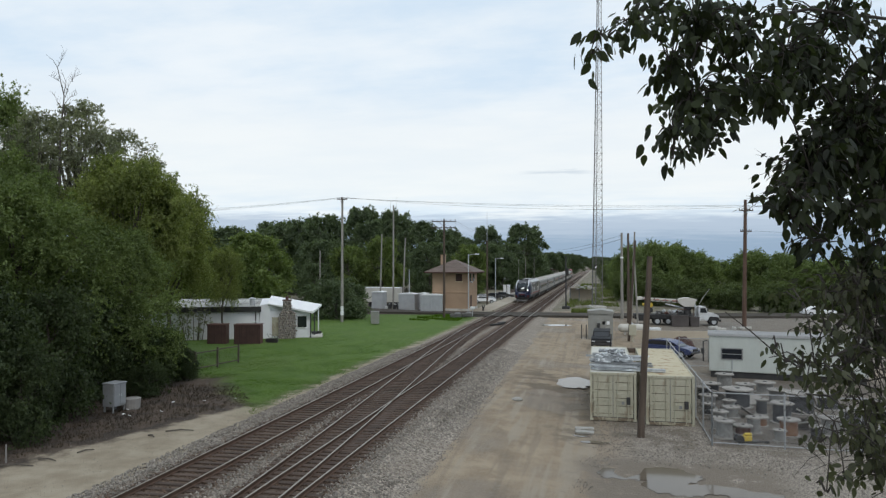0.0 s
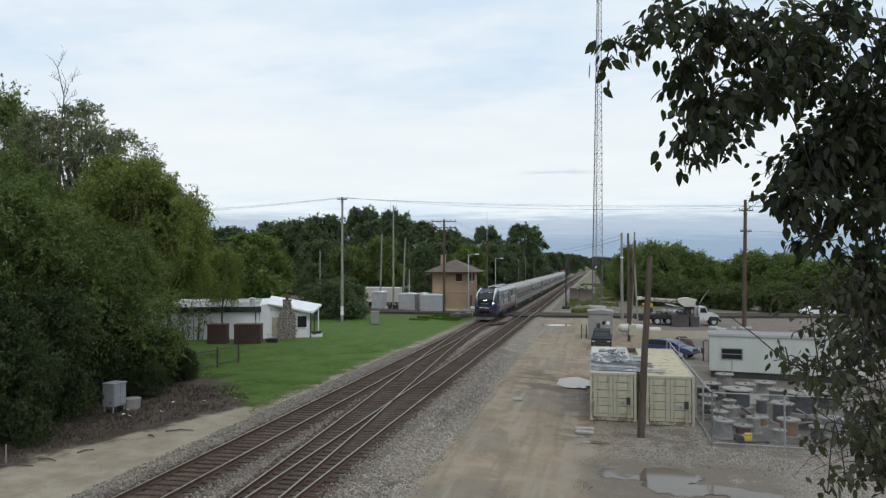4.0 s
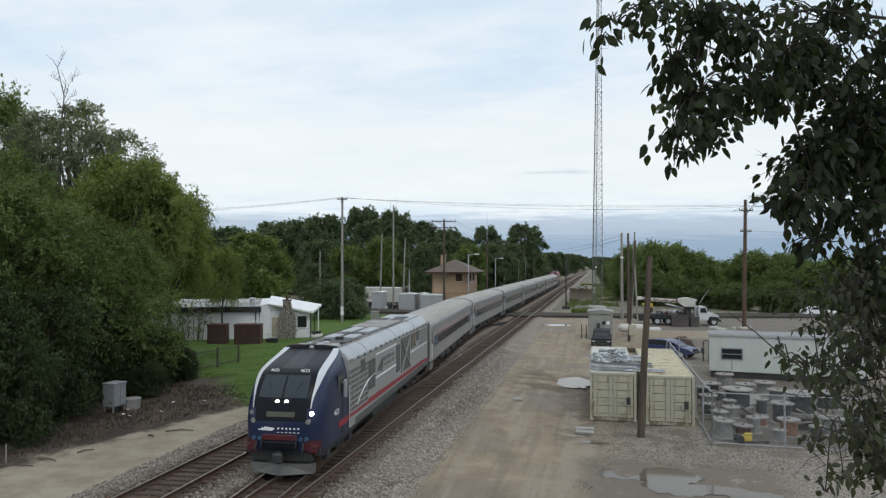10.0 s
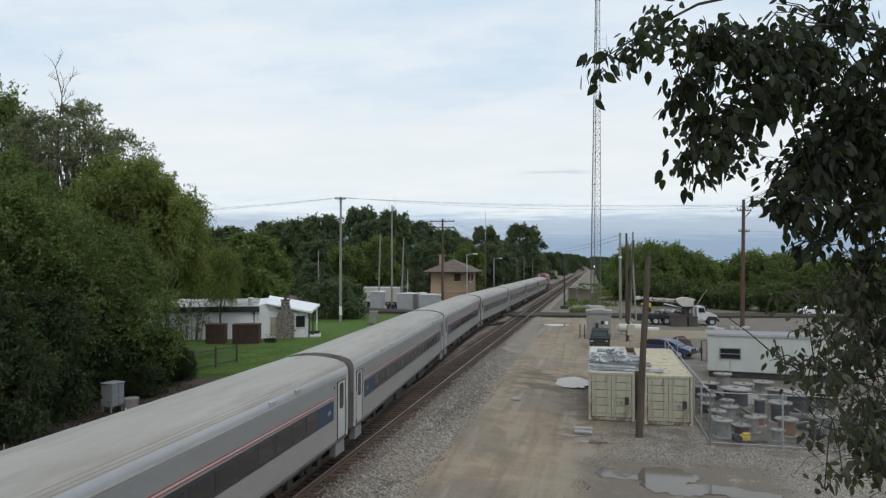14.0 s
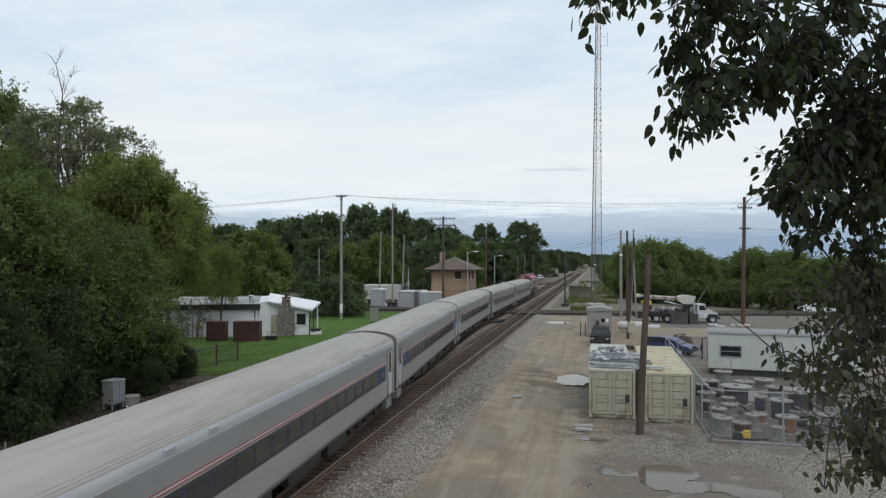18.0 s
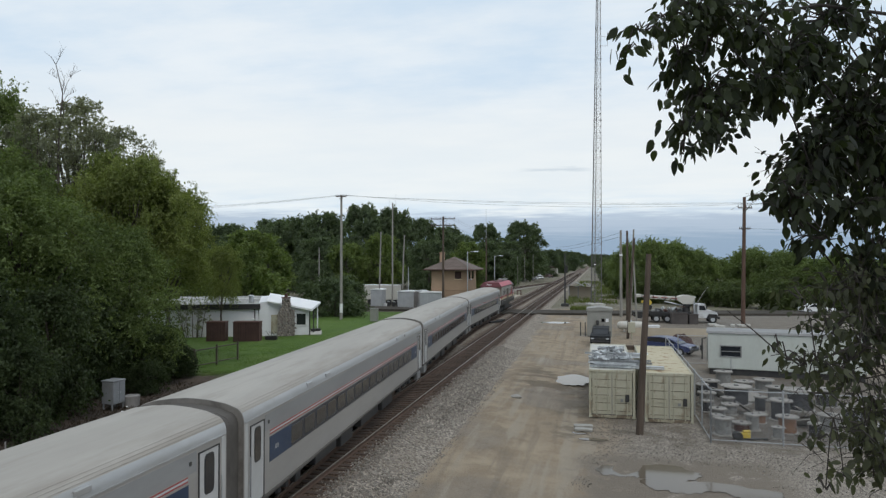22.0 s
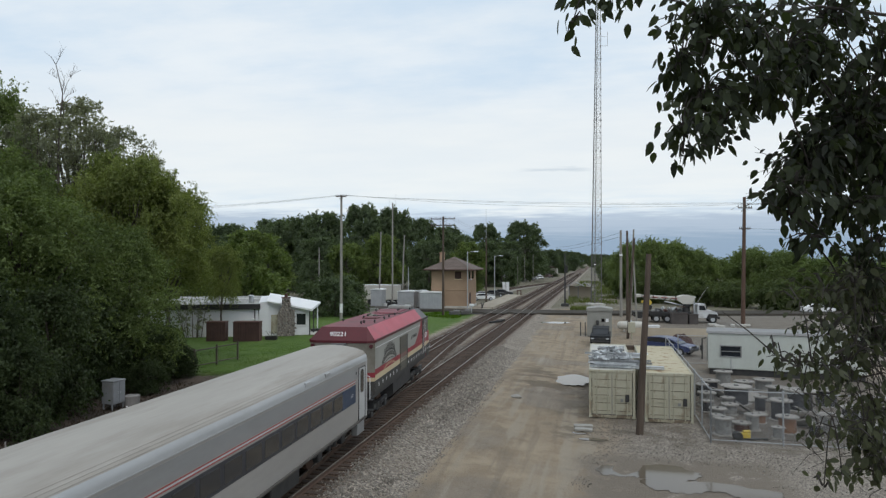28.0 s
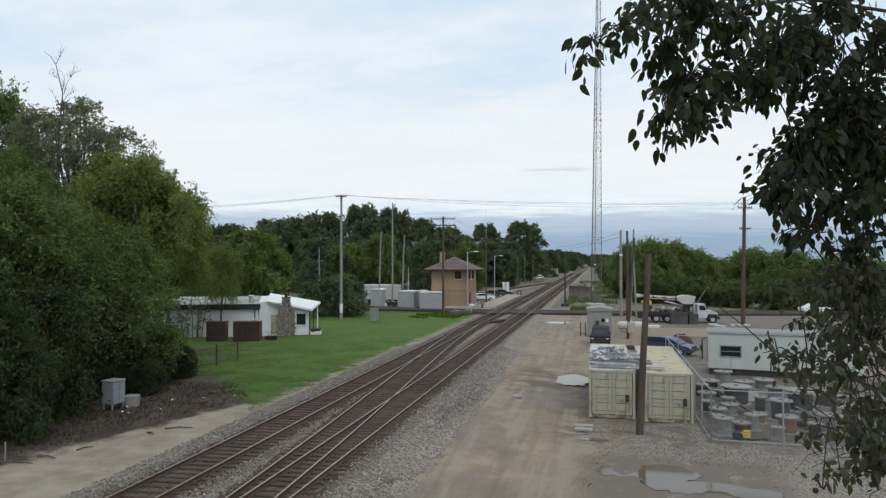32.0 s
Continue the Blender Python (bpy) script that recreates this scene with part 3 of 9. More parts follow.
def make_tree(seed, height, width, base, leaves, size, mat, clumps=70, gaps=0.0, clump=0.16, bark=None):
    """A broad-leaved tree: trunk, limbs to the clumps, and a ragged crown from base (share of the height) up."""
    rnd = random.Random(seed)
    t = new("tree")
    centres, radii = [], []
    for i in range(clumps):
        k = rnd.random() ** 0.8
        z = height * (base + (1 - base) * (0.04 + 0.9 * k))
        h = (z / height - base) / (1 - base)
        env = math.sin(math.pi * min(1, 0.18 + 0.8 * h)) ** 0.7
        ang, rr = rnd.uniform(0, 2 * math.pi), width / 2 * env * (0.25 + 0.75 * rnd.random() ** 0.5)
        rr *= 0.8 + 0.45 * noise.noise((math.cos(ang) * 1.5 + seed, math.sin(ang) * 1.5, h * 3))
        if rnd.random() < gaps:
            continue
        centres.append((math.cos(ang) * rr, math.sin(ang) * rr, z))
        radii.append(width * clump * rnd.uniform(0.45, 1.0))
    g = Geo()
    bend = [Vector((0.04 * height * noise.noise((seed, i * 0.7, 0)), 0.04 * height * noise.noise((seed, 5 + i * 0.7, 0)), height * 0.86 * i / 7)) for i in range(8)]
    bend[0] = Vector((0, 0, -0.25))
    r0 = 0.016 * height + 0.05
    g.path(bend, [r0 * (1 - 0.85 * i / 7) for i in range(8)], 8)
    part("trunk", g, bark or M_BARK, t)
    for i in range(0, len(centres), 3):
        g = Geo()
        c = Vector(centres[i])
        j = min(6, max(1, int((c.z / height) * 6.2)))
        a = bend[j - 1].lerp(bend[j], rnd.random())
        mid = a.lerp(c, 0.5) + Vector((0, 0, -0.04 * width + rnd.uniform(-0.2, 0.2)))
        g.path([a, mid, c], [r0 * 0.34, r0 * 0.2, r0 * 0.06], 5)
        for q in range(3):
            e = c + Vector((rnd.uniform(-1, 1), rnd.uniform(-1, 1), rnd.uniform(-0.3, 1))) * radii[i] * 0.9
            g.tube(c, e, r0 * 0.07, r0 * 0.02, 4, False)
        part("limb", g, bark or M_BARK, t)
    v, f = leaf_cloud(rnd, centres, radii, leaves, size)
    part("crown", fast_mesh("crown", v, f, mat), None, t)
    return t


def plant(model, spots, label, category="tree", group=""):
    """The model at its first spot, then copies of it: x, y, height scale, width scale."""
    rnd = random.Random(len(spots) * 7 + len(label))
    for i, (x, y, sz, sw) in enumerate(spots):
        m = pose(x, y, land(x, y) - 0.05, 0, 0, rnd.uniform(0, 360))
        if i == 0:
            first = model
            model.matrix_basis = m @ Matrix.Diagonal((sw, sw, sz, 1))
        else:
            model.scale = (sw, sw, sz)
            ob = copy_thing(first, m)
            ob.scale = (sw, sw, sz)
        tagged(model if i == 0 else ob, label, category, group)
    x, y, sz, sw = spots[0]
    model.scale = (sw, sw, sz)
    model.name = category.replace(" ", "_")


def scaled(spots, height, width):
    return [(x, y, h / height, w / width) for x, y, h, w in spots]


def make_woods():
    H, W = 14.0, 11.0
    big = make_tree(3, H, W, 0.10, 85000, 0.118, M_LEAF_A, 90, 0.05, 0.15)
    plant(big, scaled([(-31.8, 33.5, 12.4, 10.5), (-30.2, 39.6, 10.6, 8.5), (-34.0, 29.5, 14.0, 11), (-43, 42, 16.2, 12), (-50.5, 50.0, 22.5, 12), (-36.5, 38.0, 14.0, 9.0)], H, W),
          "large leafy tree with a dense dark green crown", group="trees beside the lawn")
    olive = make_tree(8, H, W, 0.43, 85000, 0.118, M_LEAF_B, 80, 0.05, 0.15)
    plant(olive, scaled([(-33.4, 45.0, 15.6, 10.0), (-33.5, 49.8, 14.0, 8.8), (-40.5, 51.5, 14.5, 9.6), (-38.0, 66.0, 9.6, 5.0), (-42.5, 60.0, 10.5, 8.0)], H, W),
          "leafy olive-green tree leaning over the white house", group="trees beside the lawn")
    thin = make_tree(12, 20.0, 9.0, 0.52, 12500, 0.125, M_LEAF_C, 85, 0.1, 0.10)
    plant(thin, scaled([(-40.0, 47.5, 21.0, 9.0), (-37.6, 47.0, 18.5, 7.5), (-48, 55, 21.5, 10), (-42.3, 46.2, 20.0, 8), (-35.0, 49.5, 16.8, 6.5), (-39.2, 52.0, 19.5, 8)], 20.0, 9.0), "tall thin-leaved grey-green tree with sky showing through", group="trees beside the lawn")
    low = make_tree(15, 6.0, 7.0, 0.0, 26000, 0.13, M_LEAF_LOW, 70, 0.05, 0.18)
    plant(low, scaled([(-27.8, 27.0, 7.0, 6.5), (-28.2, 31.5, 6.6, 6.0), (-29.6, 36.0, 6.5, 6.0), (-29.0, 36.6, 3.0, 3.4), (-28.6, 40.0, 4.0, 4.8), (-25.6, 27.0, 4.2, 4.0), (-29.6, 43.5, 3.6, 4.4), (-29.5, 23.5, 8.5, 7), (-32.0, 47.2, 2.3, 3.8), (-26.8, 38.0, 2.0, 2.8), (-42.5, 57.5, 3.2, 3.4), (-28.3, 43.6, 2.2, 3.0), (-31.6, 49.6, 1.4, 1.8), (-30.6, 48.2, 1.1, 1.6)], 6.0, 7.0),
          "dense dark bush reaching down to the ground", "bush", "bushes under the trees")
    mid = make_tree(21, 12.0, 10.0, 0.06, 26000, 0.24, M_LEAF_LIGHT, 70, 0.05, 0.14)
    plant(mid, scaled([(-47.0, 89.5, 12.4, 11), (-53.2, 106, 10.4, 11), (-57, 88, 12.5, 12), (-50.4, 137, 11.6, 11), (-43.8, 139, 13.6, 10), (-30.5, 167, 12.6, 11)], 12.0, 10.0),
          "bright green tree behind the buildings", group="trees behind the buildings")
    far = make_tree(27, 18.0, 17.0, 0.0, 30000, 0.36, M_LEAF_FAR, 90, 0.03, 0.12)
    plant(far, scaled([(-67, 118, 14.8, 15), (-37.5, 155, 12.8, 12), (-90, 185, 19.9, 22), (-80, 168, 18.6, 19), (-72, 164, 19.4, 17), (-65.2, 160, 20.0, 17), (-62.4, 181, 23.4, 17), (-57.0, 172, 19, 15), (-52.5, 177.6, 22.2, 15), (-51.6, 200, 20.5, 18), (-59, 195, 18, 18),
                       (-46.7, 218, 19.0, 17), (-36.2, 228, 20.3, 15.5), (-27.2, 261, 22.8, 22), (-41, 205, 16, 16), (-27.5, 205, 11.2, 13), (-33, 212, 14, 14), (-31, 245, 15, 16), (-30, 300, 16, 20), (-25.8, 424, 14.7, 24), (-24, 340, 13, 20), (-22, 520, 15, 24), (-27, 640, 15, 26), (4, 560, 13, 16), (10, 470, 12, 16), (-2, 760, 15, 20), (-5, 1000, 17, 24), (-28, 900, 19, 30), (-24, 1150, 19, 30), (-14, 1350, 18, 40), (-110, 190, 18, 24), (-130, 170, 17, 24), (-100, 150, 15, 18), (-82, 135, 14, 16), (-58.5, 141.5, 13, 13), (-55.0, 132.0, 8, 9)], 18.0, 17.0),
          "broad dark green tree in the far wood", group="far wood")
    # unbroken woods along the rim of the view
    rnd = random.Random(77)
    cs, rr = [], []
    for i in range(420):
        x = rnd.uniform(-520, -24) if i % 5 < 3 else rnd.uniform(8, 420)
        y = 330 + 0.35 * abs(x) + rnd.uniform(-25, 60)
        cs.append((x, y, rnd.uniform(1.0, 8.5)))
        rr.append(rnd.uniform(4.0, 7.5))
    v, f = leaf_cloud(rnd, cs, rr, 52000, 1.0)
    ob = new("distant_woods", fast_mesh("distant_woods", v, f, M_LEAF_FAR))
    tagged(ob, "unbroken dark green woods far off", "woods", kind="stuff")
    right = make_tree(33, 10.0, 11.0, 0.0, 50000, 0.20, M_LEAF_ROW, 130, 0.0, 0.19)
    plant(right, scaled([(6.9, 152, 11.4, 10), (11, 146, 11.8, 10), (15.0, 152, 11.6, 11), (19, 152, 9.9, 11), (24.5, 160, 8.2, 12), (31, 158, 10.2, 13), (36.5, 152, 9.8, 12), (42, 146, 8.3, 13), (50, 146, 7.8, 13), (58, 143, 7.8, 13), (66, 141, 8, 14),
                         (8.5, 180, 10, 10), (9.5, 220, 10.5, 12), (13.0, 280, 11, 15), (16, 380, 12, 20)], 10.0, 11.0),
          "leafy green tree in the row behind the road", group="trees behind the road")
    lowr = make_tree(37, 6.0, 9.0, 0.0, 26000, 0.21, M_LEAF_UNDER, 90, 0.0, 0.19)
    plant(lowr, scaled([(9, 134, 5.2, 8), (16, 129, 4.4, 9), (22, 125, 4.0, 8), (28, 120, 4.2, 9), (34, 117, 4.4, 8), (41, 115, 4.4, 9), (48, 113, 4.8, 9), (57, 113, 5.0, 10), (4.6, 205, 4.0, 6), (3.0, 245, 4.2, 6), (4.0, 300, 5.0, 8), (3.0, 360, 5.5, 9), (6.0, 168, 4.0, 6), (2.5, 440, 6.5, 10)], 6.0, 9.0), "dull green bush in the shade behind the road", "bush", "bushes behind the road")
    hedge = make_tree(41, 5.0, 10.0, 0.0, 22000, 0.2, M_LEAF_FAR, 90, 0.0, 0.15)
    plant(hedge, [(-36.2, 93.5, 1.04, 1.05)], "wide dark rounded bush on the lawn", "bush")


make_woods()


# ---- the train ----
def fit_rows(centre, half):
    """Poses of a vehicle along the line: it stands on its two bogies."""
    rows = []
    for i in range(0, 65):
        t = i / 2
        c = 133.4 - 11.22 * t + 0.0072 * t * t + centre
        a, b = c - half, c + half
        xa, xb = crossover(a), crossover(b)
        rows.append((t, pose((xa + xb) / 2, c, 0, 0, 0, math.degrees(math.atan2(a - b, xa - xb)))))
    return rows


MOVERS = []
COACH = [(1.40, 0.86), (1.50, 0.95), (1.52, 1.2), (1.52, 2.86), (1.52, 3.23), (1.512, 3.32), (1.492, 3.41), (1.455, 3.49), (1.40, 3.56), (1.33, 3.615), (1.0, 3.735), (0.52, 3.81), (0.1, 3.84)]
COACH = COACH + [(-y, z) for y, z in reversed(COACH)]
M_SILVER = surface("coach_silver", (0.312, 0.300, 0.284), (0.380, 0.366, 0.346), 0.5, 8, 0.45, 0.2, 0.03, dirt=(0.27, 0.255, 0.235), dirt_at=(0.45, 0.75), stretch=(0.3, 1, 1))
M_COACH_ROOF = surface("coach_roof", (0.322, 0.298, 0.266), (0.40, 0.374, 0.337), 0.7, 9, 0.65, 0.05, 0.05, dirt=(0.265, 0.238, 0.205), dirt_scale=1.3, dirt_at=(0.47, 0.7), stretch=(0.12, 1, 1))
# Silver strip, paler and bluer than the sides: sky highlight put into the colour.
M_SHOULDER = surface("sky_sheen_shoulder", (0.385, 0.392, 0.398), (0.455, 0.462, 0.468), 0.6, 9, 0.4, 0.3, 0.03, dirt=(0.34, 0.33, 0.31), dirt_scale=1.0, dirt_at=(0.52, 0.72), stretch=(0.3, 1, 1))
M_DOOR_PALE = surface("pale_door_paint", (0.41, 0.41, 0.405), (0.49, 0.49, 0.485), 0.8, 10, 0.5, 0.05, 0.02, dirt=(0.36, 0.35, 0.33), dirt_at=(0.5, 0.75))
M_BELLOWS = surface("grimy_bellows", (0.060, 0.053, 0.047), (0.10, 0.09, 0.08), 1.5, 15, 0.85, 0, 0.2)
M_END_WALL = surface("grimy_end_wall", (0.14, 0.128, 0.115), (0.21, 0.195, 0.178), 1.5, 15, 0.8, 0, 0.2, dirt=(0.075, 0.066, 0.058), dirt_at=(0.45, 0.65))
M_BLUE_PANEL = surface("blue_end_panel", (0.018, 0.037, 0.076), (0.027, 0.050, 0.098), 1, 12, 0.4, 0, 0.0)
M_SILVER_BLUE = surface("coach_blue_grey", (0.262, 0.266, 0.268), (0.318, 0.322, 0.324), 0.5, 8, 0.42, 0.2, 0.03, dirt=(0.225, 0.222, 0.215), dirt_at=(0.45, 0.75), stretch=(0.3, 1, 1))
M_BAND = surface("dark_blue_band", (0.026, 0.028, 0.036), (0.038, 0.041, 0.050), 1, 12, 0.4, 0, 0.0)
M_RED = surface("red_stripe", (0.33, 0.045, 0.045), (0.40, 0.06, 0.055), 1, 10, 0.5, 0, 0.0)
M_GREY = surface("grey_trim", (0.20, 0.20, 0.20), (0.27, 0.27, 0.265), 1.2, 15, 0.6, 0.1, 0.1)


def bogie(parent, x, wheel_r=0.46, base=2.6):
    b = Geo()
    for s in (-1, 1):
        b.box((x, s * 1.08, 0.62), (base + 1.1, 0.16, 0.24), None, 0.03)
        for e in (-1, 1):
            b.box((x + e * base / 2, s * 1.1, 0.46), (0.42, 0.22, 0.34), None, 0.03)
        b.tube((x - 0.3, s * 1.12, 0.42), (x - 0.3, s * 1.12, 0.78), 0.13, n=8)
        b.tube((x + 0.3, s * 1.12, 0.42), (x + 0.3, s * 1.12, 0.78), 0.13, n=8)
    b.box((x, 0, 0.66), (0.6, 2.3, 0.24))
    bog = part("bogie", b, M_DARK, parent)
    for e in (-1, 1):
        for s in (-1, 1):
            w = Geo()
            xx = x + e * base / 2
            w.tube((xx, s * 0.71, wheel_r), (xx, s * 0.83, wheel_r), wheel_r, n=20)
            w.tube((xx, s * 0.68, wheel_r), (xx, s * 0.71, wheel_r), wheel_r + 0.03, n=20)
            w.tube((xx, s * 0.83, wheel_r), (xx, s * 0.9, wheel_r), 0.16, n=10)
            part("wheel", w, M_RAIL_SIDE, bog)


def make_coach():
    t = thing("coach", "silver passenger coach with dark window band and red stripe", "train coach", group="coaches of the train")
    L = 12.52
    n = len(COACH)
    side = Geo()
    for s in (1, -1):
        k = [(s * y, z) for y, z in COACH[:5]]
        side.grid(lambda u, v: (L * (2 * u - 1), k[round(v * 4)][0], k[round(v * 4)][1]), 1, 4)
    for e in (-1, 1):
        side.add([(e * L, y, z) for y, z in COACH], [tuple(range(n)) if e < 0 else tuple(range(n - 1, -1, -1))])
    side.add([(e * L, y, 0.86) for e in (-1, 1) for y in (-1.4, 1.4)], [(0, 1, 3, 2)])
    part("body", side, M_SILVER, t, smooth=True)
    roof = Geo()
    for s in (1, -1):
        sk = [(s * y, z) for y, z in COACH[4:8]]
        sh = part("roof_shoulder", Geo().grid(lambda u, v: (L * (2 * u - 1), sk[round(v * 3)][0], sk[round(v * 3)][1]), 1, 3), M_SHOULDER, t, "rounded silver roof shoulder with its sky sheen in the colour", smooth=True)
        part("gutter", Geo().box((0, s * 1.522, 3.232), (2 * L - 0.1, 0.03, 0.022)), M_SHOULDER, sh)
    rk = COACH[7:n - 7]
    roof.grid(lambda u, v: (L * (2 * u - 1), rk[round(v * (len(rk) - 1))][0], rk[round(v * (len(rk) - 1))][1]), 1, len(rk) - 1)
    part("roof", roof, M_COACH_ROOF, t, "weathered pale grey roof", smooth=True)
    for s in (-1, 1):
        band = Geo().box((0, s * 1.523, 2.13), (21.7, 0.012, 0.70))
        b = part("window_band", band, M_BAND, t, "dark blue window band")
        st = Geo().box((0, s * 1.524, 2.645), (21.7, 0.012, 0.024)).box((0, s * 1.524, 2.555), (21.7, 0.012, 0.024))
        part("stripe", st, M_RED, t, "thin red stripe")
        st = Geo().box((0, s * 1.522, 2.60), (21.7, 0.012, 0.03))
        part("stripe", st, M_STRIPE, t, "thin white stripe")
        part("upper_panel", Geo().box((0, s * 1.5205, 2.92), (22.4, 0.009, 0.46)), M_SILVER_BLUE, t, "darker blue-grey panel over the stripes")
        for yy, zz in ((1.435, 3.518), (1.385, 3.574), (1.31, 3.624)):
            part("roof_rib", Geo().box((0, s * yy, zz), (24.9, 0.016, 0.010)), M_COACH_ROOF, t)
        for i in range(16):
            x = -8.76 + i * 1.168
            w = Geo().box((x, s * 1.53, 2.13), (0.96, 0.012, 0.52), None, 0.004)
            part("window", w, M_GLASS, b)
        part("sill", Geo().box((0, s * 1.47, 0.9), (25.0, 0.14, 0.1), None, 0.02), M_BELLOWS, t, "dark side sill")
        for i in range(11):
            part("roof_vent", Geo().box((-9.5 + i * 1.9, s * 1.498, 3.39), (0.42, 0.09, 0.13), None, 0.015), M_SHOULDER, t) if i in (1, 2, 8, 9) else None
        for e in (-1, 1):
            d = Geo().box((e * 11.72, s * 1.515, 2.02), (0.82, 0.04, 2.05), None, 0.01)
            door = part("door", d, M_DOOR_PALE, t, "pale end door with a tall rounded window")
            rim = [(0.19 * math.copysign(abs(math.cos(a)) ** 0.45, math.cos(a)), 0.44 * math.copysign(abs(math.sin(a)) ** 0.3, math.sin(a))) for a in (math.tau * (i + 0.5) / 20 for i in range(20))]
            lo, hi = sorted((s * 1.530, s * 1.541))
            part("window_gasket", Geo().prism([(e * 11.72 + u * 1.16, 2.50 + v * 1.07) for u, v in rim], lo, hi, "y"), M_DARK, door, "black rubber window gasket")
            lo, hi = sorted((s * 1.530, s * 1.546))
            part("door_window", Geo().prism([(e * 11.72 + u, 2.50 + v) for u, v in rim], lo, hi, "y"), M_GLASS, door)
            part("grab_iron", Geo().tube((e * 12.25, s * 1.56, 1.2), (e * 12.25, s * 1.56, 2.3), 0.014, n=6), M_STEEL, t)
            part("corner_post", Geo().box((e * 12.38, s * 1.50, 2.05), (0.20, 0.06, 2.3), None, 0.02), M_DOOR_PALE, t, "pale rounded corner post")
            part("destination_lamp", Geo().tube((e * 10.95, s * 1.515, 2.92), (e * 10.95, s * 1.535, 2.92), 0.055, n=10), M_DARK, t, "small dark marker lamp")
            part("door_seal", Geo().box((e * 11.72 - 0.43, s * 1.53, 2.02), (0.05, 0.03, 2.1)).box((e * 11.72 + 0.43, s * 1.53, 2.02), (0.03, 0.03, 2.1)).box((e * 11.72, s * 1.53, 3.06), (0.9, 0.03, 0.03)), M_DARK, door)
            part("step_well", Geo().box((e * 11.72, s * 1.36, 0.66), (0.95, 0.26, 0.62), None, 0.02), M_GREY, t, "grey boarding steps")
            part("end_panel", Geo().box((e * 10.05, s * 1.527, 2.13), (1.65, 0.012, 0.70)), M_BLUE_PANEL, t, "blue panel at the end of the band")
            mark = Geo()
            for i in range(3):
                x = e * 10.40 + 0.14 - 0.11 * i
                mark.add([(x, s * 1.536, 2.05), (x - 0.05, s * 1.536, 2.04), (x - 0.14 + 0.03 * i, s * 1.536, 2.16), (x - 0.09 + 0.03 * i, s * 1.536, 2.19)], [(0, 1, 2, 3)])
            part("emblem", mark, M_SHOULDER, t, "small pale fan-shaped emblem")
    for e in (-1, 1):
        ring = Geo()
        k = [(y * 0.90, 0.86 + (z - 0.86) * 0.955) for y, z in COACH]
        wall = Geo().prism([(y * 0.992, z - 0.012) for y, z in COACH], e * 12.515, e * 12.535, "x")
        part("end_wall", wall, M_END_WALL, t, "grimy brown-grey end wall")
        ring.prism(k, e * 12.48, e * 12.99, "x")
        part("diaphragm", ring, M_BELLOWS, t, "grimy dark gangway bellows")
    part("underframe", Geo().box((0, 0, 0.75), (24.5, 2.3, 0.3)), M_DARK, t)
    for x, w, d in ((-4.6, 2.2, 0.6), (-1.2, 3.0, 0.5), (2.4, 1.6, 0.6), (5.0, 2.4, 0.45)):
        part("equipment_box", Geo().box((x, 0, 0.78 - d / 2), (w, 2.5, d), None, 0.03), M_DARK, t, "dark underfloor equipment box")
    bogie(t, -9.05)
    bogie(t, 9.05)
    return t


def make_train():
    coach = make_coach()
    coach.rotation_mode = "QUATERNION"
    MOVERS.append((coach, 35.23, 9.05))
    for i in range(1, 7):
        MOVERS.append((copy_thing(coach, pose(0, 0, 0)), 35.23 + 25.93 * i, 9.05))
    MOVERS.append((make_locomotive(), 10.9, 7.3))
    MOVERS.append((make_cab_unit(), 212.0, 5.0))


def nose(z):
    """How far forward the nose reaches at a height, and its half width there."""
    f = 10.38 - 0.10 * smooth01(z, 1.9, 2.5) - 1.12 * max(0.0, (z - 2.3) / 1.5) ** 1.75 - 1.7 * smooth01(z, 3.45, 4.25)
    w = 1.50 - 0.06 * smooth01(z, 2.2, 3.2) - 0.34 * max(0.0, (z - 3.0) / 1.12) ** 1.8
    return f, w


def cab_skin(z, v, out=0.0):
    """A point of the cab's shell: z up, v from -1 (one side, back edge) round the front to 1."""
    f, w = nose(z)
    xs = 7.1
    x = xs + (f - xs) * max(0.0, 1 - v ** 6) ** (1 / 6)
    y = w * v
    dx, dy = max(0.0, 1 - v ** 6) ** (5 / 6) / (f - xs), v ** 5 / w
    k = math.hypot(dx, dy) or 1.0
    return Vector((x + out * dx / k, y + out * dy / k, z + out * 0.3))


def skin_patch(z0, z1, v0, v1, out, nz=12, nv=8):
    g = Geo()
    pick = lambda v, j: v(j) if callable(v) else v
    g.grid(lambda i, j: cab_skin(z0 + (z1 - z0) * j, pick(v0, j) + (pick(v1, j) - pick(v0, j)) * i, out), nv, nz)
    return g


def letters(name, text, size, m, mat, parent, label):
    """Raised lettering from the built-in font, as a mesh."""
    cu = bpy.data.curves.new(name, "FONT")
    cu.body, cu.size, cu.align_x, cu.align_y, cu.extrude = text, size, "CENTER", "CENTER", 0.004
    tmp = bpy.data.objects.new(name, cu)
    me = bpy.data.meshes.new_from_object(tmp)
    bpy.data.objects.remove(tmp)
    me.materials.clear()
    me.materials.append(mat)
    me.transform(m)
    return part(name, me, None, parent, label)


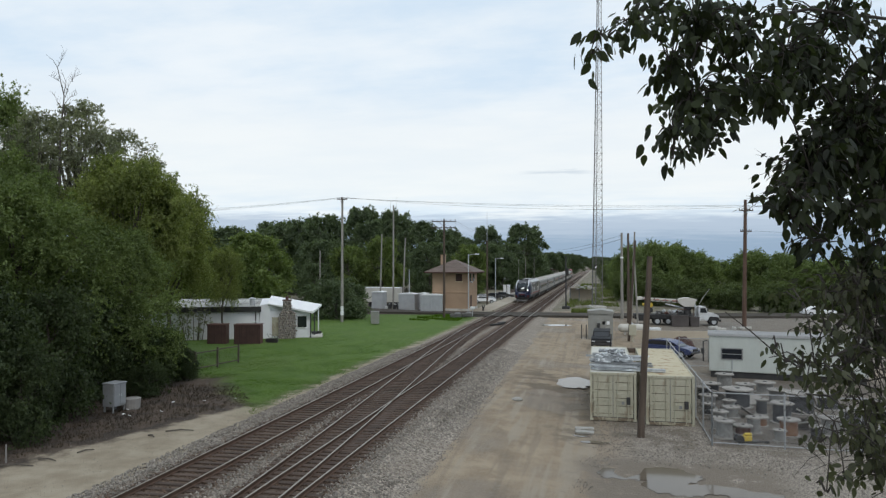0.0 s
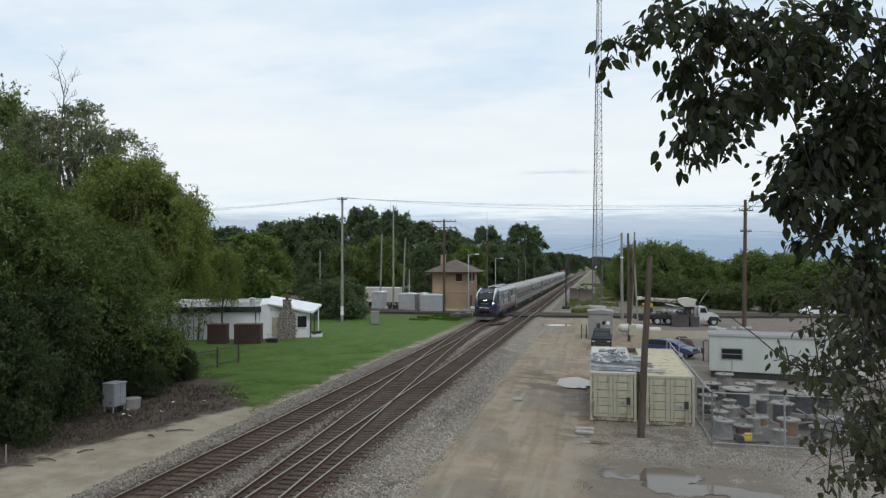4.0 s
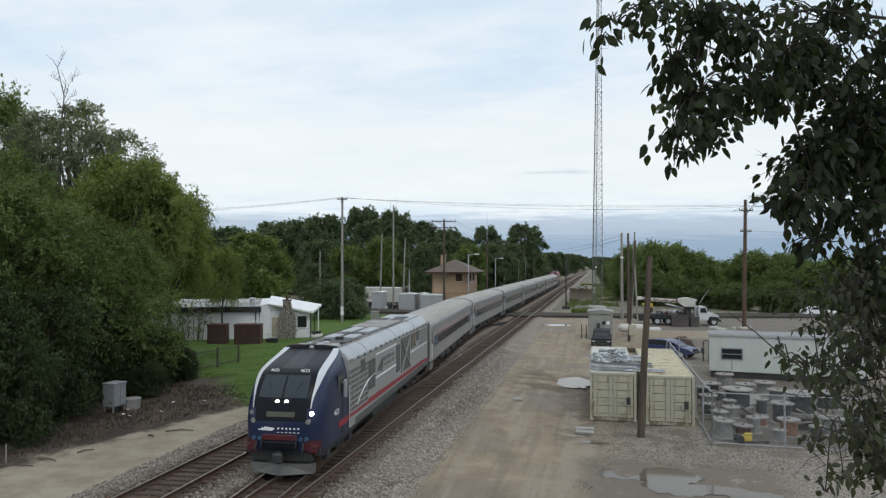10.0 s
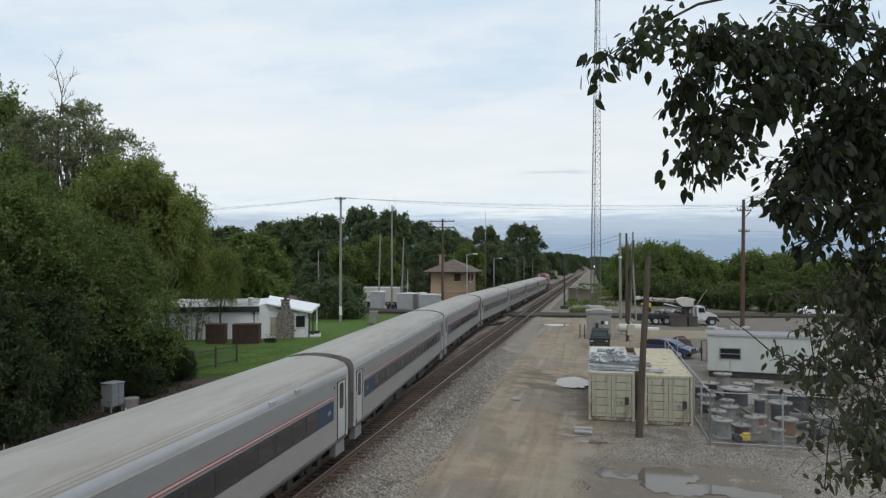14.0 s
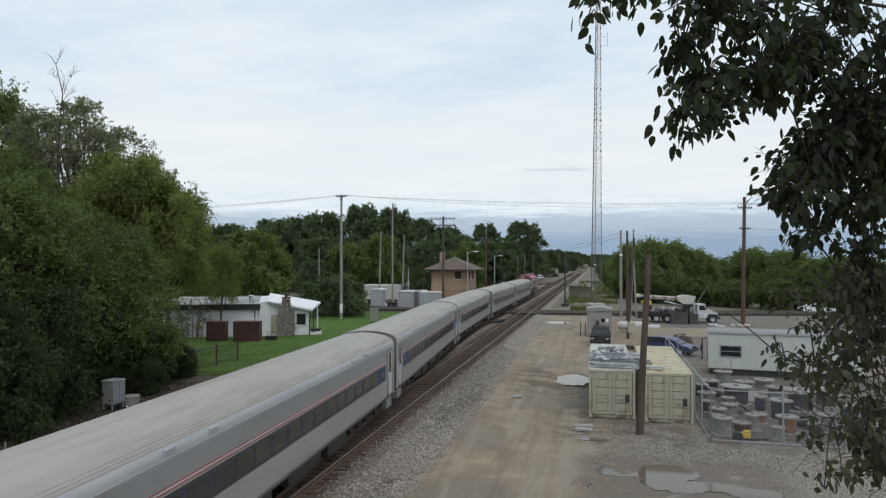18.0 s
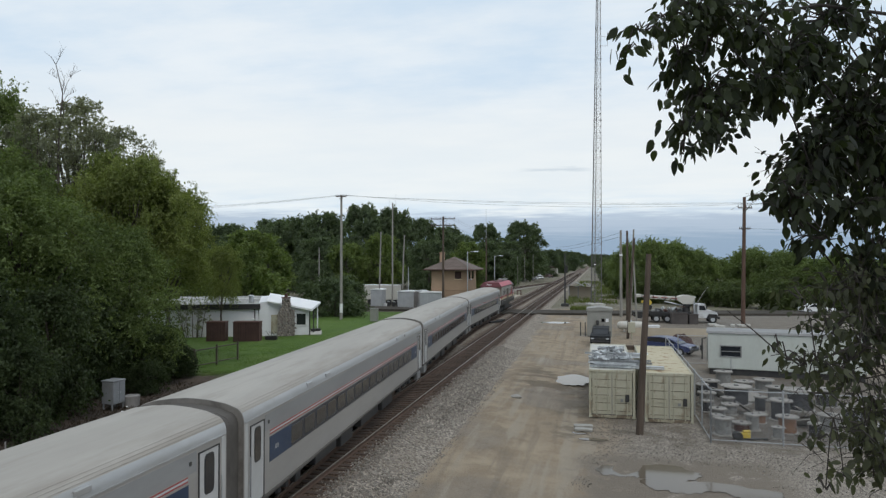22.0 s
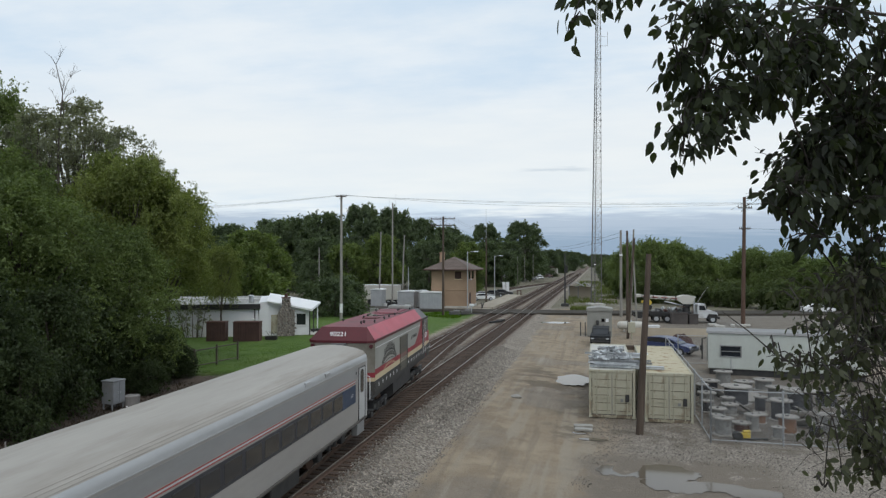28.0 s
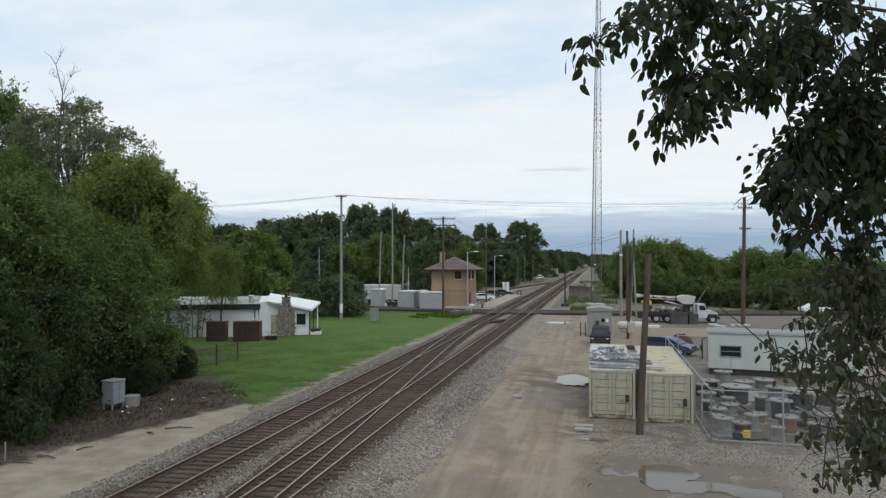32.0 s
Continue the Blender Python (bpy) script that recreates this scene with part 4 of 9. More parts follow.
M_NAVY = surface("navy_paint", (0.007, 0.014, 0.048), (0.012, 0.022, 0.068), 0.8, 10, 0.35, 0.1, 0.0, dirt=(0.05, 0.05, 0.08), dirt_at=(0.5, 0.8))
M_LOCO_GREY = surface("loco_grey", (0.295, 0.293, 0.284), (0.355, 0.352, 0.34), 0.6, 10, 0.45, 0.15, 0.0, dirt=(0.28, 0.275, 0.26), dirt_at=(0.5, 0.8))
M_LOCO_RED = surface("loco_red", (0.24, 0.018, 0.030), (0.30, 0.028, 0.042), 0.8, 10, 0.5, 0, 0.0, dirt=(0.15, 0.07, 0.06), dirt_at=(0.5, 0.8))
M_DARK_RED = surface("dark_red_paint", (0.052, 0.006, 0.010), (0.078, 0.009, 0.014), 0.8, 10, 0.5, 0, 0.0)
M_SILVER_ROOF = surface("silver_roof_panel", (0.37, 0.39, 0.415), (0.45, 0.465, 0.485), 0.5, 8, 0.4, 0.3, 0.0, dirt=(0.31, 0.31, 0.31), dirt_at=(0.5, 0.8))
M_MESH_GREY = surface("vent_grille", (0.085, 0.082, 0.08), (0.13, 0.127, 0.12), 2, 60, 0.7, 0.2, 0.4)
M_ROOF_GREY = surface("roof_equipment", (0.25, 0.24, 0.225), (0.35, 0.335, 0.315), 0.8, 12, 0.75, 0.1, 0.2, dirt=(0.1, 0.095, 0.09), dirt_at=(0.5, 0.7))
M_GREEN_SIGN = surface("unlit_sign", (0.05, 0.055, 0.035), (0.08, 0.08, 0.05), 3, 30, 0.4)
M_GLOSS_BLACK = glass_material("gloss_black_panel", (0.009, 0.010, 0.014), 0.3, 0.14)
M_LENS = glass_material("unlit_lens", (0.22, 0.21, 0.20), 0.15)


def lattice(x0, x1, z0, z1, y, pitch=0.2, r=0.022):
    """Crossed bars of a silver grille."""
    g = Geo()
    n = int((x1 - x0) / pitch)
    for i in range(n + 1):
        g.box((x0 + (x1 - x0) * i / n, y, (z0 + z1) / 2), (r * 2, 0.006, z1 - z0))
    k = int((z1 - z0) / pitch)
    for i in range(k + 1):
        g.box(((x0 + x1) / 2, y + 0.004, z0 + (z1 - z0) * i / k), (x1 - x0, 0.006, r * 2))
    return g


def make_locomotive():
    t = thing("locomotive", "navy and grey diesel locomotive with a sloping nose and lit headlights", "locomotive")
    low = [(1.48, 1.0), (1.48, 3.57), (1.38, 3.73), (1.20, 3.90), (0.96, 4.02), (-0.96, 4.02), (-1.20, 3.90), (-1.38, 3.73), (-1.48, 3.57), (-1.48, 1.0)]
    part("body", Geo().prism(low, -10.75, 7.2, "x"), M_LOCO_GREY, t)
    for s in (-1, 1):
        slope = Geo()
        edge = [(1.50, 3.58), (1.40, 3.74), (1.22, 3.92), (0.98, 4.04), (0.92, 4.05)]
        slope.grid(lambda u, v: (-10.7 + 17.75 * u, s * edge[round(v * 4)][0], edge[round(v * 4)][1]), 6, 4)
        panel = part("roof_panel", slope, M_SILVER_ROOF, t, "curved silver roof panel", smooth=True)
        part("rain_gutter", Geo().box((-1.8, s * 1.475, 3.60), (17.6, 0.05, 0.13), None, 0.01), M_GREY, t)
        for i in range(18):
            part("bracket", Geo().box((6.3 - i * 0.98, s * 1.49, 3.61), (0.62, 0.06, 0.11), None, 0.015), M_SILVER_ROOF, panel)
            # Dark blocks paint in the shadow squares between the brackets.
            part("pocket", Geo().box((5.81 - i * 0.98, s * 1.497, 3.60), (0.24, 0.03, 0.08), None, 0.01), M_DARK, panel)
        for x in (4.2, -1.6, -6.6):
            part("seam", Geo().path([(x, s * (y + 0.006), z + 0.006) for y, z in edge], [0.014] * 5, 4), M_GREY, panel)
    deck = part("roof_deck", Geo().box((-1.9, 0, 4.055), (17.4, 1.86, 0.06), None, 0.01), M_ROOF_GREY, t, "grimy flat roof deck")
    # The first is a flat dark plate painting in the shade of a recess.
    for x, w, d, h, mat, nm in ((4.35, 1.3, 1.7, 0.04, M_MESH_GREY, "roof_recess"), (2.9, 1.3, 0.55, 0.10, M_SILVER_ROOF, "roof_hatch"), (-0.1, 2.2, 0.55, 0.10, M_SILVER_ROOF, "roof_hatch"), (-3.5, 3.9, 1.8, 0.12, M_ROOF_GREY, "radiator_cover"),
                                (-8.2, 4.8, 1.86, 0.05, M_SILVER_ROOF, "rear_roof")):
        for q in ((-0.42, 0.42) if nm == "roof_hatch" and mat is M_SILVER_ROOF else (0,)):
            part(nm, Geo().box((x, q, 4.075 + h / 2), (w, d, h), None, 0.03), mat, t)
    for x, y in ((-6.6, 0.45), (-6.9, -0.5), (-8.1, 0.35)):
        part("fan_grille", Geo().box((x, y, 4.135), (0.95, 0.72, 0.05), None, 0.01), M_MESH_GREY, t, "dark square fan grille")
    part("roof_fan", Geo().tube((1.6, 0, 4.08), (1.6, 0, 4.13), 0.66, n=24).tube((1.6, 0, 4.13), (1.6, 0, 4.18), 0.2, 0.16, 12), M_DARK, t, "dark round roof fan")
    # Raised dark strip stands in for the shade between the hatches.
    part("roof_walk", Geo().box((1.5, 0, 4.10), (4.2, 0.22, 0.05)), M_DARK, t, "dark strip painted in for the shaded gap between the hatches")
    rr = random.Random(12)
    for i in range(9):
        part("roof_fitting", Geo().box((5.2 + 0.22 * i, rr.uniform(-0.75, 0.75), 4.12), (rr.uniform(0.1, 0.35), rr.uniform(0.1, 0.3), rr.uniform(0.06, 0.16)), None, 0.02), rr.choice((M_STEEL, M_GREY, M_DARK)), t)
    part("exhaust_stack", Geo().tube((4.1, 0.2, 4.0), (4.1, 0.2, 4.24), 0.2, 0.18, 12).tube((4.6, -0.2, 4.0), (4.6, -0.2, 4.18), 0.14, n=10), M_DARK, t)
    for s in (-1, 1):
        rl = Geo().tube((6.2, s * 0.9, 4.14), (-6.0, s * 0.9, 4.14), 0.018, n=5)
        for i in range(9):
            rl.tube((6.2 - i * 1.5, s * 0.9, 4.0), (6.2 - i * 1.5, s * 0.9, 4.14), 0.014, n=4)
        part("roof_rail", rl, M_DARK, t)
    for i, (x, y) in enumerate(((6.6, 0.35), (6.5, -0.3), (6.75, 0.0))):
        part("horn", Geo().tube((x, y, 4.1), (x + 0.4, y, 4.14), 0.03, 0.09, 8), M_STEEL, t)
    part("air_box", Geo().box((6.9, -0.75, 4.12), (0.35, 0.35, 0.2), None, 0.02), M_RUST, t, "small red-brown roof box")
    # cab
    g = Geo()
    spread = lambda i: math.copysign(math.sin(abs(2 * i - 1) * math.pi / 2) ** 0.7, 2 * i - 1)
    g.grid(lambda i, j: cab_skin(0.98 + 3.14 * j, spread(i)), 48, 30)
    top = [cab_skin(4.12, spread(i / 48)) for i in range(49)]
    hub = sum(top, Vector()) / 49
    rows = [(1.0, 0.0), (0.97, 0.035), (0.88, 0.075), (0.6, 0.11), (0.02, 0.13)]
    lid = Geo()
    lid.grid(lambda i, j: hub + (top[round(i * 48)] - hub) * rows[round(j * 4)][0] + Vector((0, 0, rows[round(j * 4)][1])), 48, 4)
    cab = part("cab", g, M_NAVY, t, "navy cab shell with a rounded nose", smooth=True)
    part("cab_roof", lid, M_HATCH, cab, "dark grey domed cab roof", smooth=True)
    edge_v = lambda j: 0.68 + 0.12 * j
    part("front_mask", skin_patch(2.40, 4.13, lambda j: -edge_v(j), edge_v, 0.008, 24, 24), M_GLOSS_BLACK, cab, "glossy black panel round the windshield", smooth=True)
    for s in (-1, 1):
        part("windshield", skin_patch(2.74, 3.44, s * 0.02, s * 0.60, 0.018), M_GLASS_CAB, cab, "slanted windshield pane", smooth=True)
        part("white_stripe", skin_patch(2.40, 4.14, lambda j: s * edge_v(j), lambda j: s * min(0.995, edge_v(j) + 0.025 + 0.17 * smooth01(j, 0.05, 0.9)), 0.012, 24, 6), M_STRIPE, cab, "silver-white curved stripe", smooth=True)
        a = cab_skin(2.62, s * 0.2, 0.03)
        b = cab_skin(3.22, s * 0.42, 0.05)
        part("wiper", Geo().tube(a, b, 0.014, n=4), M_BLACK, cab)
        n = letters("fleet_number", "4623", 0.17, Matrix.Translation(cab_skin(3.56, s * 0.42, 0.07)) @ Euler((radians(56), 0, radians(90 + s * 8))).to_matrix().to_4x4(), M_WHITE, cab, "white fleet number")
        q = cab_skin(2.24, s * 0.72, 0.0)
        part("ditch_light", Geo().tube(q - Vector((0.15, 0, 0)), q + Vector((0.03, 0, 0)), 0.075, n=14), M_LAMP if s > 0 else M_LENS, cab, "round ditch light")
        q = cab_skin(1.98, s * 0.66, 0.0)
        part("marker_light", Geo().tube(q - Vector((0.15, 0, 0)), q + Vector((0.03, 0, 0)), 0.09, n=14), M_LENS, cab, "unlit marker lamp")
        part("side_window", Geo().box((8.15, s * 1.455, 2.86), (0.62, 0.05, 0.72), None, 0.02), M_GLASS, cab)
        part("window_frame", Geo().box((8.15, s * 1.46, 3.25), (0.74, 0.05, 0.05), None, 0.01).box((8.15, s * 1.46, 2.47), (0.74, 0.05, 0.05), None, 0.01), M_DARK, cab)
        part("mirror", Geo().box((7.92, s * 1.60, 2.72), (0.06, 0.13, 0.66), None, 0.02).tube((7.92, s * 1.46, 2.95), (7.92, s * 1.6, 2.95), 0.02, n=5), M_STEEL, cab, "pale rear-view mirror")
        door = part("cab_door", Geo().box((7.62, s * 1.492, 1.98), (0.62, 0.03, 1.8), None, 0.008), M_NAVY, t, "navy cab door")
        part("door_gap", Geo().box((7.27, s * 1.495, 1.98), (0.05, 0.03, 1.85)).box((7.97, s * 1.495, 1.98), (0.05, 0.03, 1.85)), M_BLACK, door)
        part("grab_rail", Geo().tube((7.2, s * 1.54, 1.1), (7.2, s * 1.54, 2.7), 0.018, n=6), M_STEEL, door)
        part("red_corner", skin_patch(1.0, 1.32, s * 0.56, s * 0.9, 0.012), M_DARK_RED, cab, "dark red nose corner")
        for yy in (0.74, 0.94):
            part("socket", Geo().tube((10.1, s * yy, 1.40), (10.42, s * yy, 1.38), 0.085, 0.07, 12), M_BLUE_HOSE, cab, "blue cable socket")
        part("hose", Geo().path([(10.38, s * 0.84, 1.3), (10.52, s * 0.85, 1.05), (10.42, s * 0.8, 0.8)], [0.03] * 3, 7), M_BLACK, cab, "black air hose")
    for y in (-0.17, 0.17):
        q = cab_skin(2.62, y / 1.48, 0.0)
        part("headlight", Geo().tube(q - Vector((0.15, 0, 0)), q + Vector((0.02, 0, 0)), 0.066, n=14), M_LAMP, cab, "lit round headlight")
    part("dark_band", skin_patch(1.98, 2.41, -0.62, 0.62, 0.010, 10, 20), M_GLOSS_BLACK, cab, "black panel round the sign", smooth=True)
    part("sign_panel", skin_patch(2.12, 2.29, -0.34, 0.34, 0.02), M_GREEN_SIGN, cab, "unlit destination sign")
    mark = Geo()
    for i in range(3):
        mark.add([cab_skin(1.66 + 0.04 * i, -0.52 + 0.07 * i, 0.016), cab_skin(1.64 + 0.02 * i, -0.2, 0.016), cab_skin(1.70 + 0.02 * i, -0.13, 0.016), cab_skin(1.70 + 0.045 * i, -0.52 + 0.07 * i, 0.016)], [(0, 1, 2, 3)])
    part("emblem", mark, M_WHITE, cab, "white winged emblem")
    bars = Geo()
    for i in range(6):
        for z in (1.70, 1.58):
            v = -0.06 + i * 0.095
            bars.add([cab_skin(z, v, 0.016), cab_skin(z, v + 0.045, 0.016), cab_skin(z + (0.06 if z > 1.6 else 0.03), v + 0.045, 0.016), cab_skin(z + (0.06 if z > 1.6 else 0.03), v, 0.016)], [(0, 1, 2, 3)])
    part("emblem_strip", bars, M_WHITE, cab, "pale bars beside the emblem")
    part("roof_hatch", skin_patch(3.62, 4.08, -0.30, 0.30, 0.014, 10, 8), M_HATCH, cab, "dark grey hatch over the windshield", smooth=True)
    part("red_panel", Geo().box((10.40, 0, 1.43), (0.1, 1.25, 0.2), None, 0.02), M_DARK_RED, t, "red strip on the nose")
    part("bumper", Geo().box((10.42, 0, 1.17), (0.22, 1.3, 0.30), None, 0.05), M_GLOSS_BLACK, t)
    for s in (-1, 1):
        part("end_step", Geo().box((10.12, s * 1.04, 1.02), (0.34, 0.46, 0.34), None, 0.06), M_DARK_RED, t, "dark red corner step box")
        part("lift_bar", Geo().path([(10.46, s * 0.62, 1.5), (10.56, s * 0.62, 1.2), (10.46, s * 0.62, 0.95)], [0.02] * 3, 6), M_BLACK, t)
    part("apron", Geo().box((10.1, 0, 0.78), (0.3, 2.2, 0.46), None, 0.05), M_BLACK, t, "dark apron behind the coupler")
    part("apron", Geo().box((9.8, 0, 0.86), (0.5, 2.7, 0.32), None, 0.05), M_BLACK, t, "dark apron behind the coupler")
    part("coupler", Geo().box((10.55, 0, 0.82), (0.5, 0.26, 0.3), None, 0.04).box((10.78, 0.1, 0.82), (0.2, 0.3, 0.34), None, 0.05), M_DARK, t)
    pil = Geo()
    for s in (-1, 1):
        pil.add([(10.34, 0, 0.50), (10.16, s * 1.15, 0.50), (10.10, s * 1.12, 0.16), (10.46, 0, 0.14), (10.14, 0, 0.50), (9.96, s * 1.15, 0.50), (9.9, s * 1.12, 0.16), (10.26, 0, 0.14)],
                [(0, 1, 2, 3), (4, 7, 6, 5), (0, 4, 5, 1), (3, 2, 6, 7), (1, 5, 6, 2)])
    part("snow_plough", pil, M_PLOUGH, t, "dull grey snow plough")
    part("underframe", Geo().box((0, 0, 0.9), (20.2, 2.7, 0.24)), M_DARK, t)
    part("fuel_tank", Geo().prism([(-1.3, 0.85), (1.3, 0.85), (1.3, 0.5), (1.0, 0.25), (-1.0, 0.25), (-1.3, 0.5)], -2.6, 2.6, "x"), M_DARK, t)
    # sides
    for s in (-1, 1):
        y = lambda o=0.0: s * (1.482 + o)
        red = part("red_band", Geo().add([(7.1, y(.006), 1.40), (7.1, y(.006), 1.64), (-10.7, y(.006), 1.45), (-10.7, y(.006), 1.27)], [(0, 1, 2, 3) if s < 0 else (3, 2, 1, 0)]), M_LOCO_RED, t, "red band along the side")
        part("dark_sill", Geo().box((-2.3, y(.004), 1.12), (16.9, 0.012, 0.27)), M_MESH_GREY, t, "dark grey sill")
        part("front_red", Geo().box((7.8, y(.024), 1.47), (1.35, 0.012, 0.23)), M_LOCO_RED, t)
        sw = [(5.9, 1.72), (5.4, 2.0), (4.8, 2.24), (4.0, 2.45), (3.0, 2.55)]
        part("white_swoosh", Geo().path([(x, y(.01), z) for x, z in sw], [0.02, 0.025, 0.03, 0.03, 0.03], 5), M_WHITE, t, "white curved line")
        for a, b, z in ((2.75, -1.45, 3.32), (2.75, -1.45, 2.28), (-5.2, -10.6, 2.42)):
            part("white_line", Geo().box(((a + b) / 2, y(.008), z), (a - b, 0.014, 0.07)), M_WHITE, t, "white line")
        gr = part("grille", Geo().box((5.65, y(-0.004), 2.42), (2.96, 0.02, 1.72)), M_DARK, t, "dark louvred grille")
        part("grille_lattice", lattice(4.18, 7.12, 1.58, 3.26, y(.012), 0.19, 0.032), M_LOCO_GREY, gr, "silver lattice")
        gr = part("grille", Geo().box((-9.2, y(-0.004), 2.95), (2.9, 0.02, 0.85)), M_DARK, t, "dark louvred grille")
        part("grille_lattice", lattice(-10.65, -7.75, 2.52, 3.38, y(.012), 0.17, 0.03), M_LOCO_GREY, gr, "silver lattice")
        for a, b, z0, z1, nm in ((4.1, 2.95, 1.95, 3.22, "side_vent"), (5.35, 4.7, 2.9, 3.42, "side_vent"), (-1.5, -2.3, 1.85, 3.24, "side_vent"), (-5.3, -6.65, 2.62, 3.42, "side_window"), (-6.95, -7.6, 2.88, 3.44, "side_vent")):
            part(nm, Geo().box(((a + b) / 2, y(.012), (z0 + z1) / 2), (a - b, 0.03, z1 - z0), None, 0.01), M_MESH_GREY if nm == "side_vent" else M_GLASS, t, "dark vent panel" if nm == "side_vent" else "dark side window")
        xp = part("braced_panel", Geo().box((-3.8, y(.008), 2.56), (2.35, 0.02, 1.75), None, 0.008), M_MESH_GREY, t, "dark vent with an X of braces")
        for d in (-1, 1):
            part("brace", Geo().tube((-3.8 - 1.15, y(.03), 2.56 - d * 0.85), (-3.8 + 1.15, y(.03), 2.56 + d * 0.85), 0.05, n=4), M_LOCO_GREY, xp)
        em = Geo()
        for i in range(4):
            em.add([(2.62 - i * 0.27, y(.01), 2.56 - i * 0.03), (2.42 - i * 0.27, y(.01), 2.50 - i * 0.03), (1.66 - i * 0.09, y(.01), 2.94 - i * 0.03), (1.50 - i * 0.05, y(.01), 3.10)], [(0, 1, 2, 3)])
        part("emblem", em, M_MESH_GREY, t, "dark fan-shaped emblem")
        bars = Geo()
        for i in range(8):
            bars.box((1.2 - i * 0.29, y(.01), 2.93), (0.10, 0.012, 0.19)).box((1.2 - i * 0.29, y(.01), 2.66), (0.07, 0.012, 0.12))
        part("emblem_strip", bars, M_MESH_GREY, t, "dark bars beside the emblem")
        letters("side_number", "4623", 0.3, Matrix.Translation((8.7, s * 1.50, 1.98)) @ Euler((radians(90), 0, radians(180 if s > 0 else 0))).to_matrix().to_4x4(), M_WHITE, t, "white number on the cab side")
    ring = Geo().prism([(1.3, 1.0), (1.3, 3.3), (0.9, 3.7), (-0.9, 3.7), (-1.3, 3.3), (-1.3, 1.0)], -11.0, -10.7, "x")
    part("gangway", ring, M_BELLOWS, t)
    bogie(t, -7.3, 0.5, 2.8)
    bogie(t, 7.3, 0.5, 2.8)
    return t


M_MAROON = surface("faded_red_paint", (0.39, 0.048, 0.076), (0.46, 0.085, 0.115), 0.7, 10, 0.5, 0, 0.0, dirt=(0.25, 0.09, 0.10), dirt_at=(0.5, 0.75))
M_DEEP_RED = surface("deep_red_paint", (0.072, 0.005, 0.010), (0.10, 0.008, 0.014), 0.7, 10, 0.5, 0, 0.0)
M_DULL_RED = surface("weathered_red_roof", (0.15, 0.04, 0.05), (0.25, 0.075, 0.09), 0.9, 9, 0.7, 0, 0.1, dirt=(0.12, 0.055, 0.055), dirt_at=(0.45, 0.7))
M_WARM_GREY = surface("warm_grey_paint", (0.29, 0.29, 0.265), (0.35, 0.35, 0.32), 0.7, 10, 0.5, 0.1, 0.0, dirt=(0.23, 0.22, 0.19), dirt_at=(0.5, 0.75))
M_OLIVE = surface("grimy_end_paint", (0.17, 0.16, 0.13), (0.24, 0.225, 0.19), 0.9, 10, 0.65, 0, 0.1, dirt=(0.13, 0.115, 0.09), dirt_at=(0.45, 0.7))
M_HUT_GREY = surface("roof_unit_grey", (0.27, 0.27, 0.255), (0.34, 0.34, 0.32), 1, 12, 0.7, 0, 0.1, dirt=(0.19, 0.18, 0.16), dirt_at=(0.5, 0.7))
M_CAB_ROOF = surface("dark_cab_roof", (0.095, 0.098, 0.10), (0.14, 0.142, 0.143), 1, 12, 0.6, 0.05, 0.1, dirt=(0.07, 0.07, 0.068), dirt_at=(0.5, 0.7))
# Olive paint, darkened with the shading of the door recess.
M_DOOR_OLIVE = surface("shaded_olive_door", (0.085, 0.078, 0.06), (0.13, 0.12, 0.094), 0.9, 10, 0.7, 0, 0.1)
M_FADED_RED = surface("faded_red_paint", (0.17, 0.075, 0.062), (0.24, 0.12, 0.10), 1.2, 12, 0.65, 0, 0.0, dirt=(0.14, 0.12, 0.095), dirt_scale=2.0, dirt_at=(0.48, 0.66))
M_FADED_CREAM = surface("faded_cream_paint", (0.24, 0.215, 0.165), (0.31, 0.28, 0.215), 1.2, 12, 0.65, 0, 0.0, dirt=(0.14, 0.125, 0.10), dirt_scale=2.0, dirt_at=(0.48, 0.66))
M_CREST = surface("dark_crest_paint", (0.045, 0.043, 0.040), (0.085, 0.080, 0.074), 3, 25, 0.65)
M_CREAM_LINE = surface("cream_line", (0.52, 0.42, 0.26), (0.58, 0.48, 0.31), 1, 10, 0.55)
M_STAR_BAND = surface("star_band", (0.030, 0.028, 0.026), (0.052, 0.048, 0.045), 1, 10, 0.6)


def star(g, x, y, z, r, turn=1):
    pts = [(x, y, z)] + [(x + turn * math.sin(i * math.pi / 5) * (r if i % 2 == 0 else r * 0.42), y, z + math.cos(i * math.pi / 5) * (r if i % 2 == 0 else r * 0.42)) for i in range(10)]
    return g.add(pts, [(0, 1 + i, 1 + (i + 1) % 10) for i in range(10)])


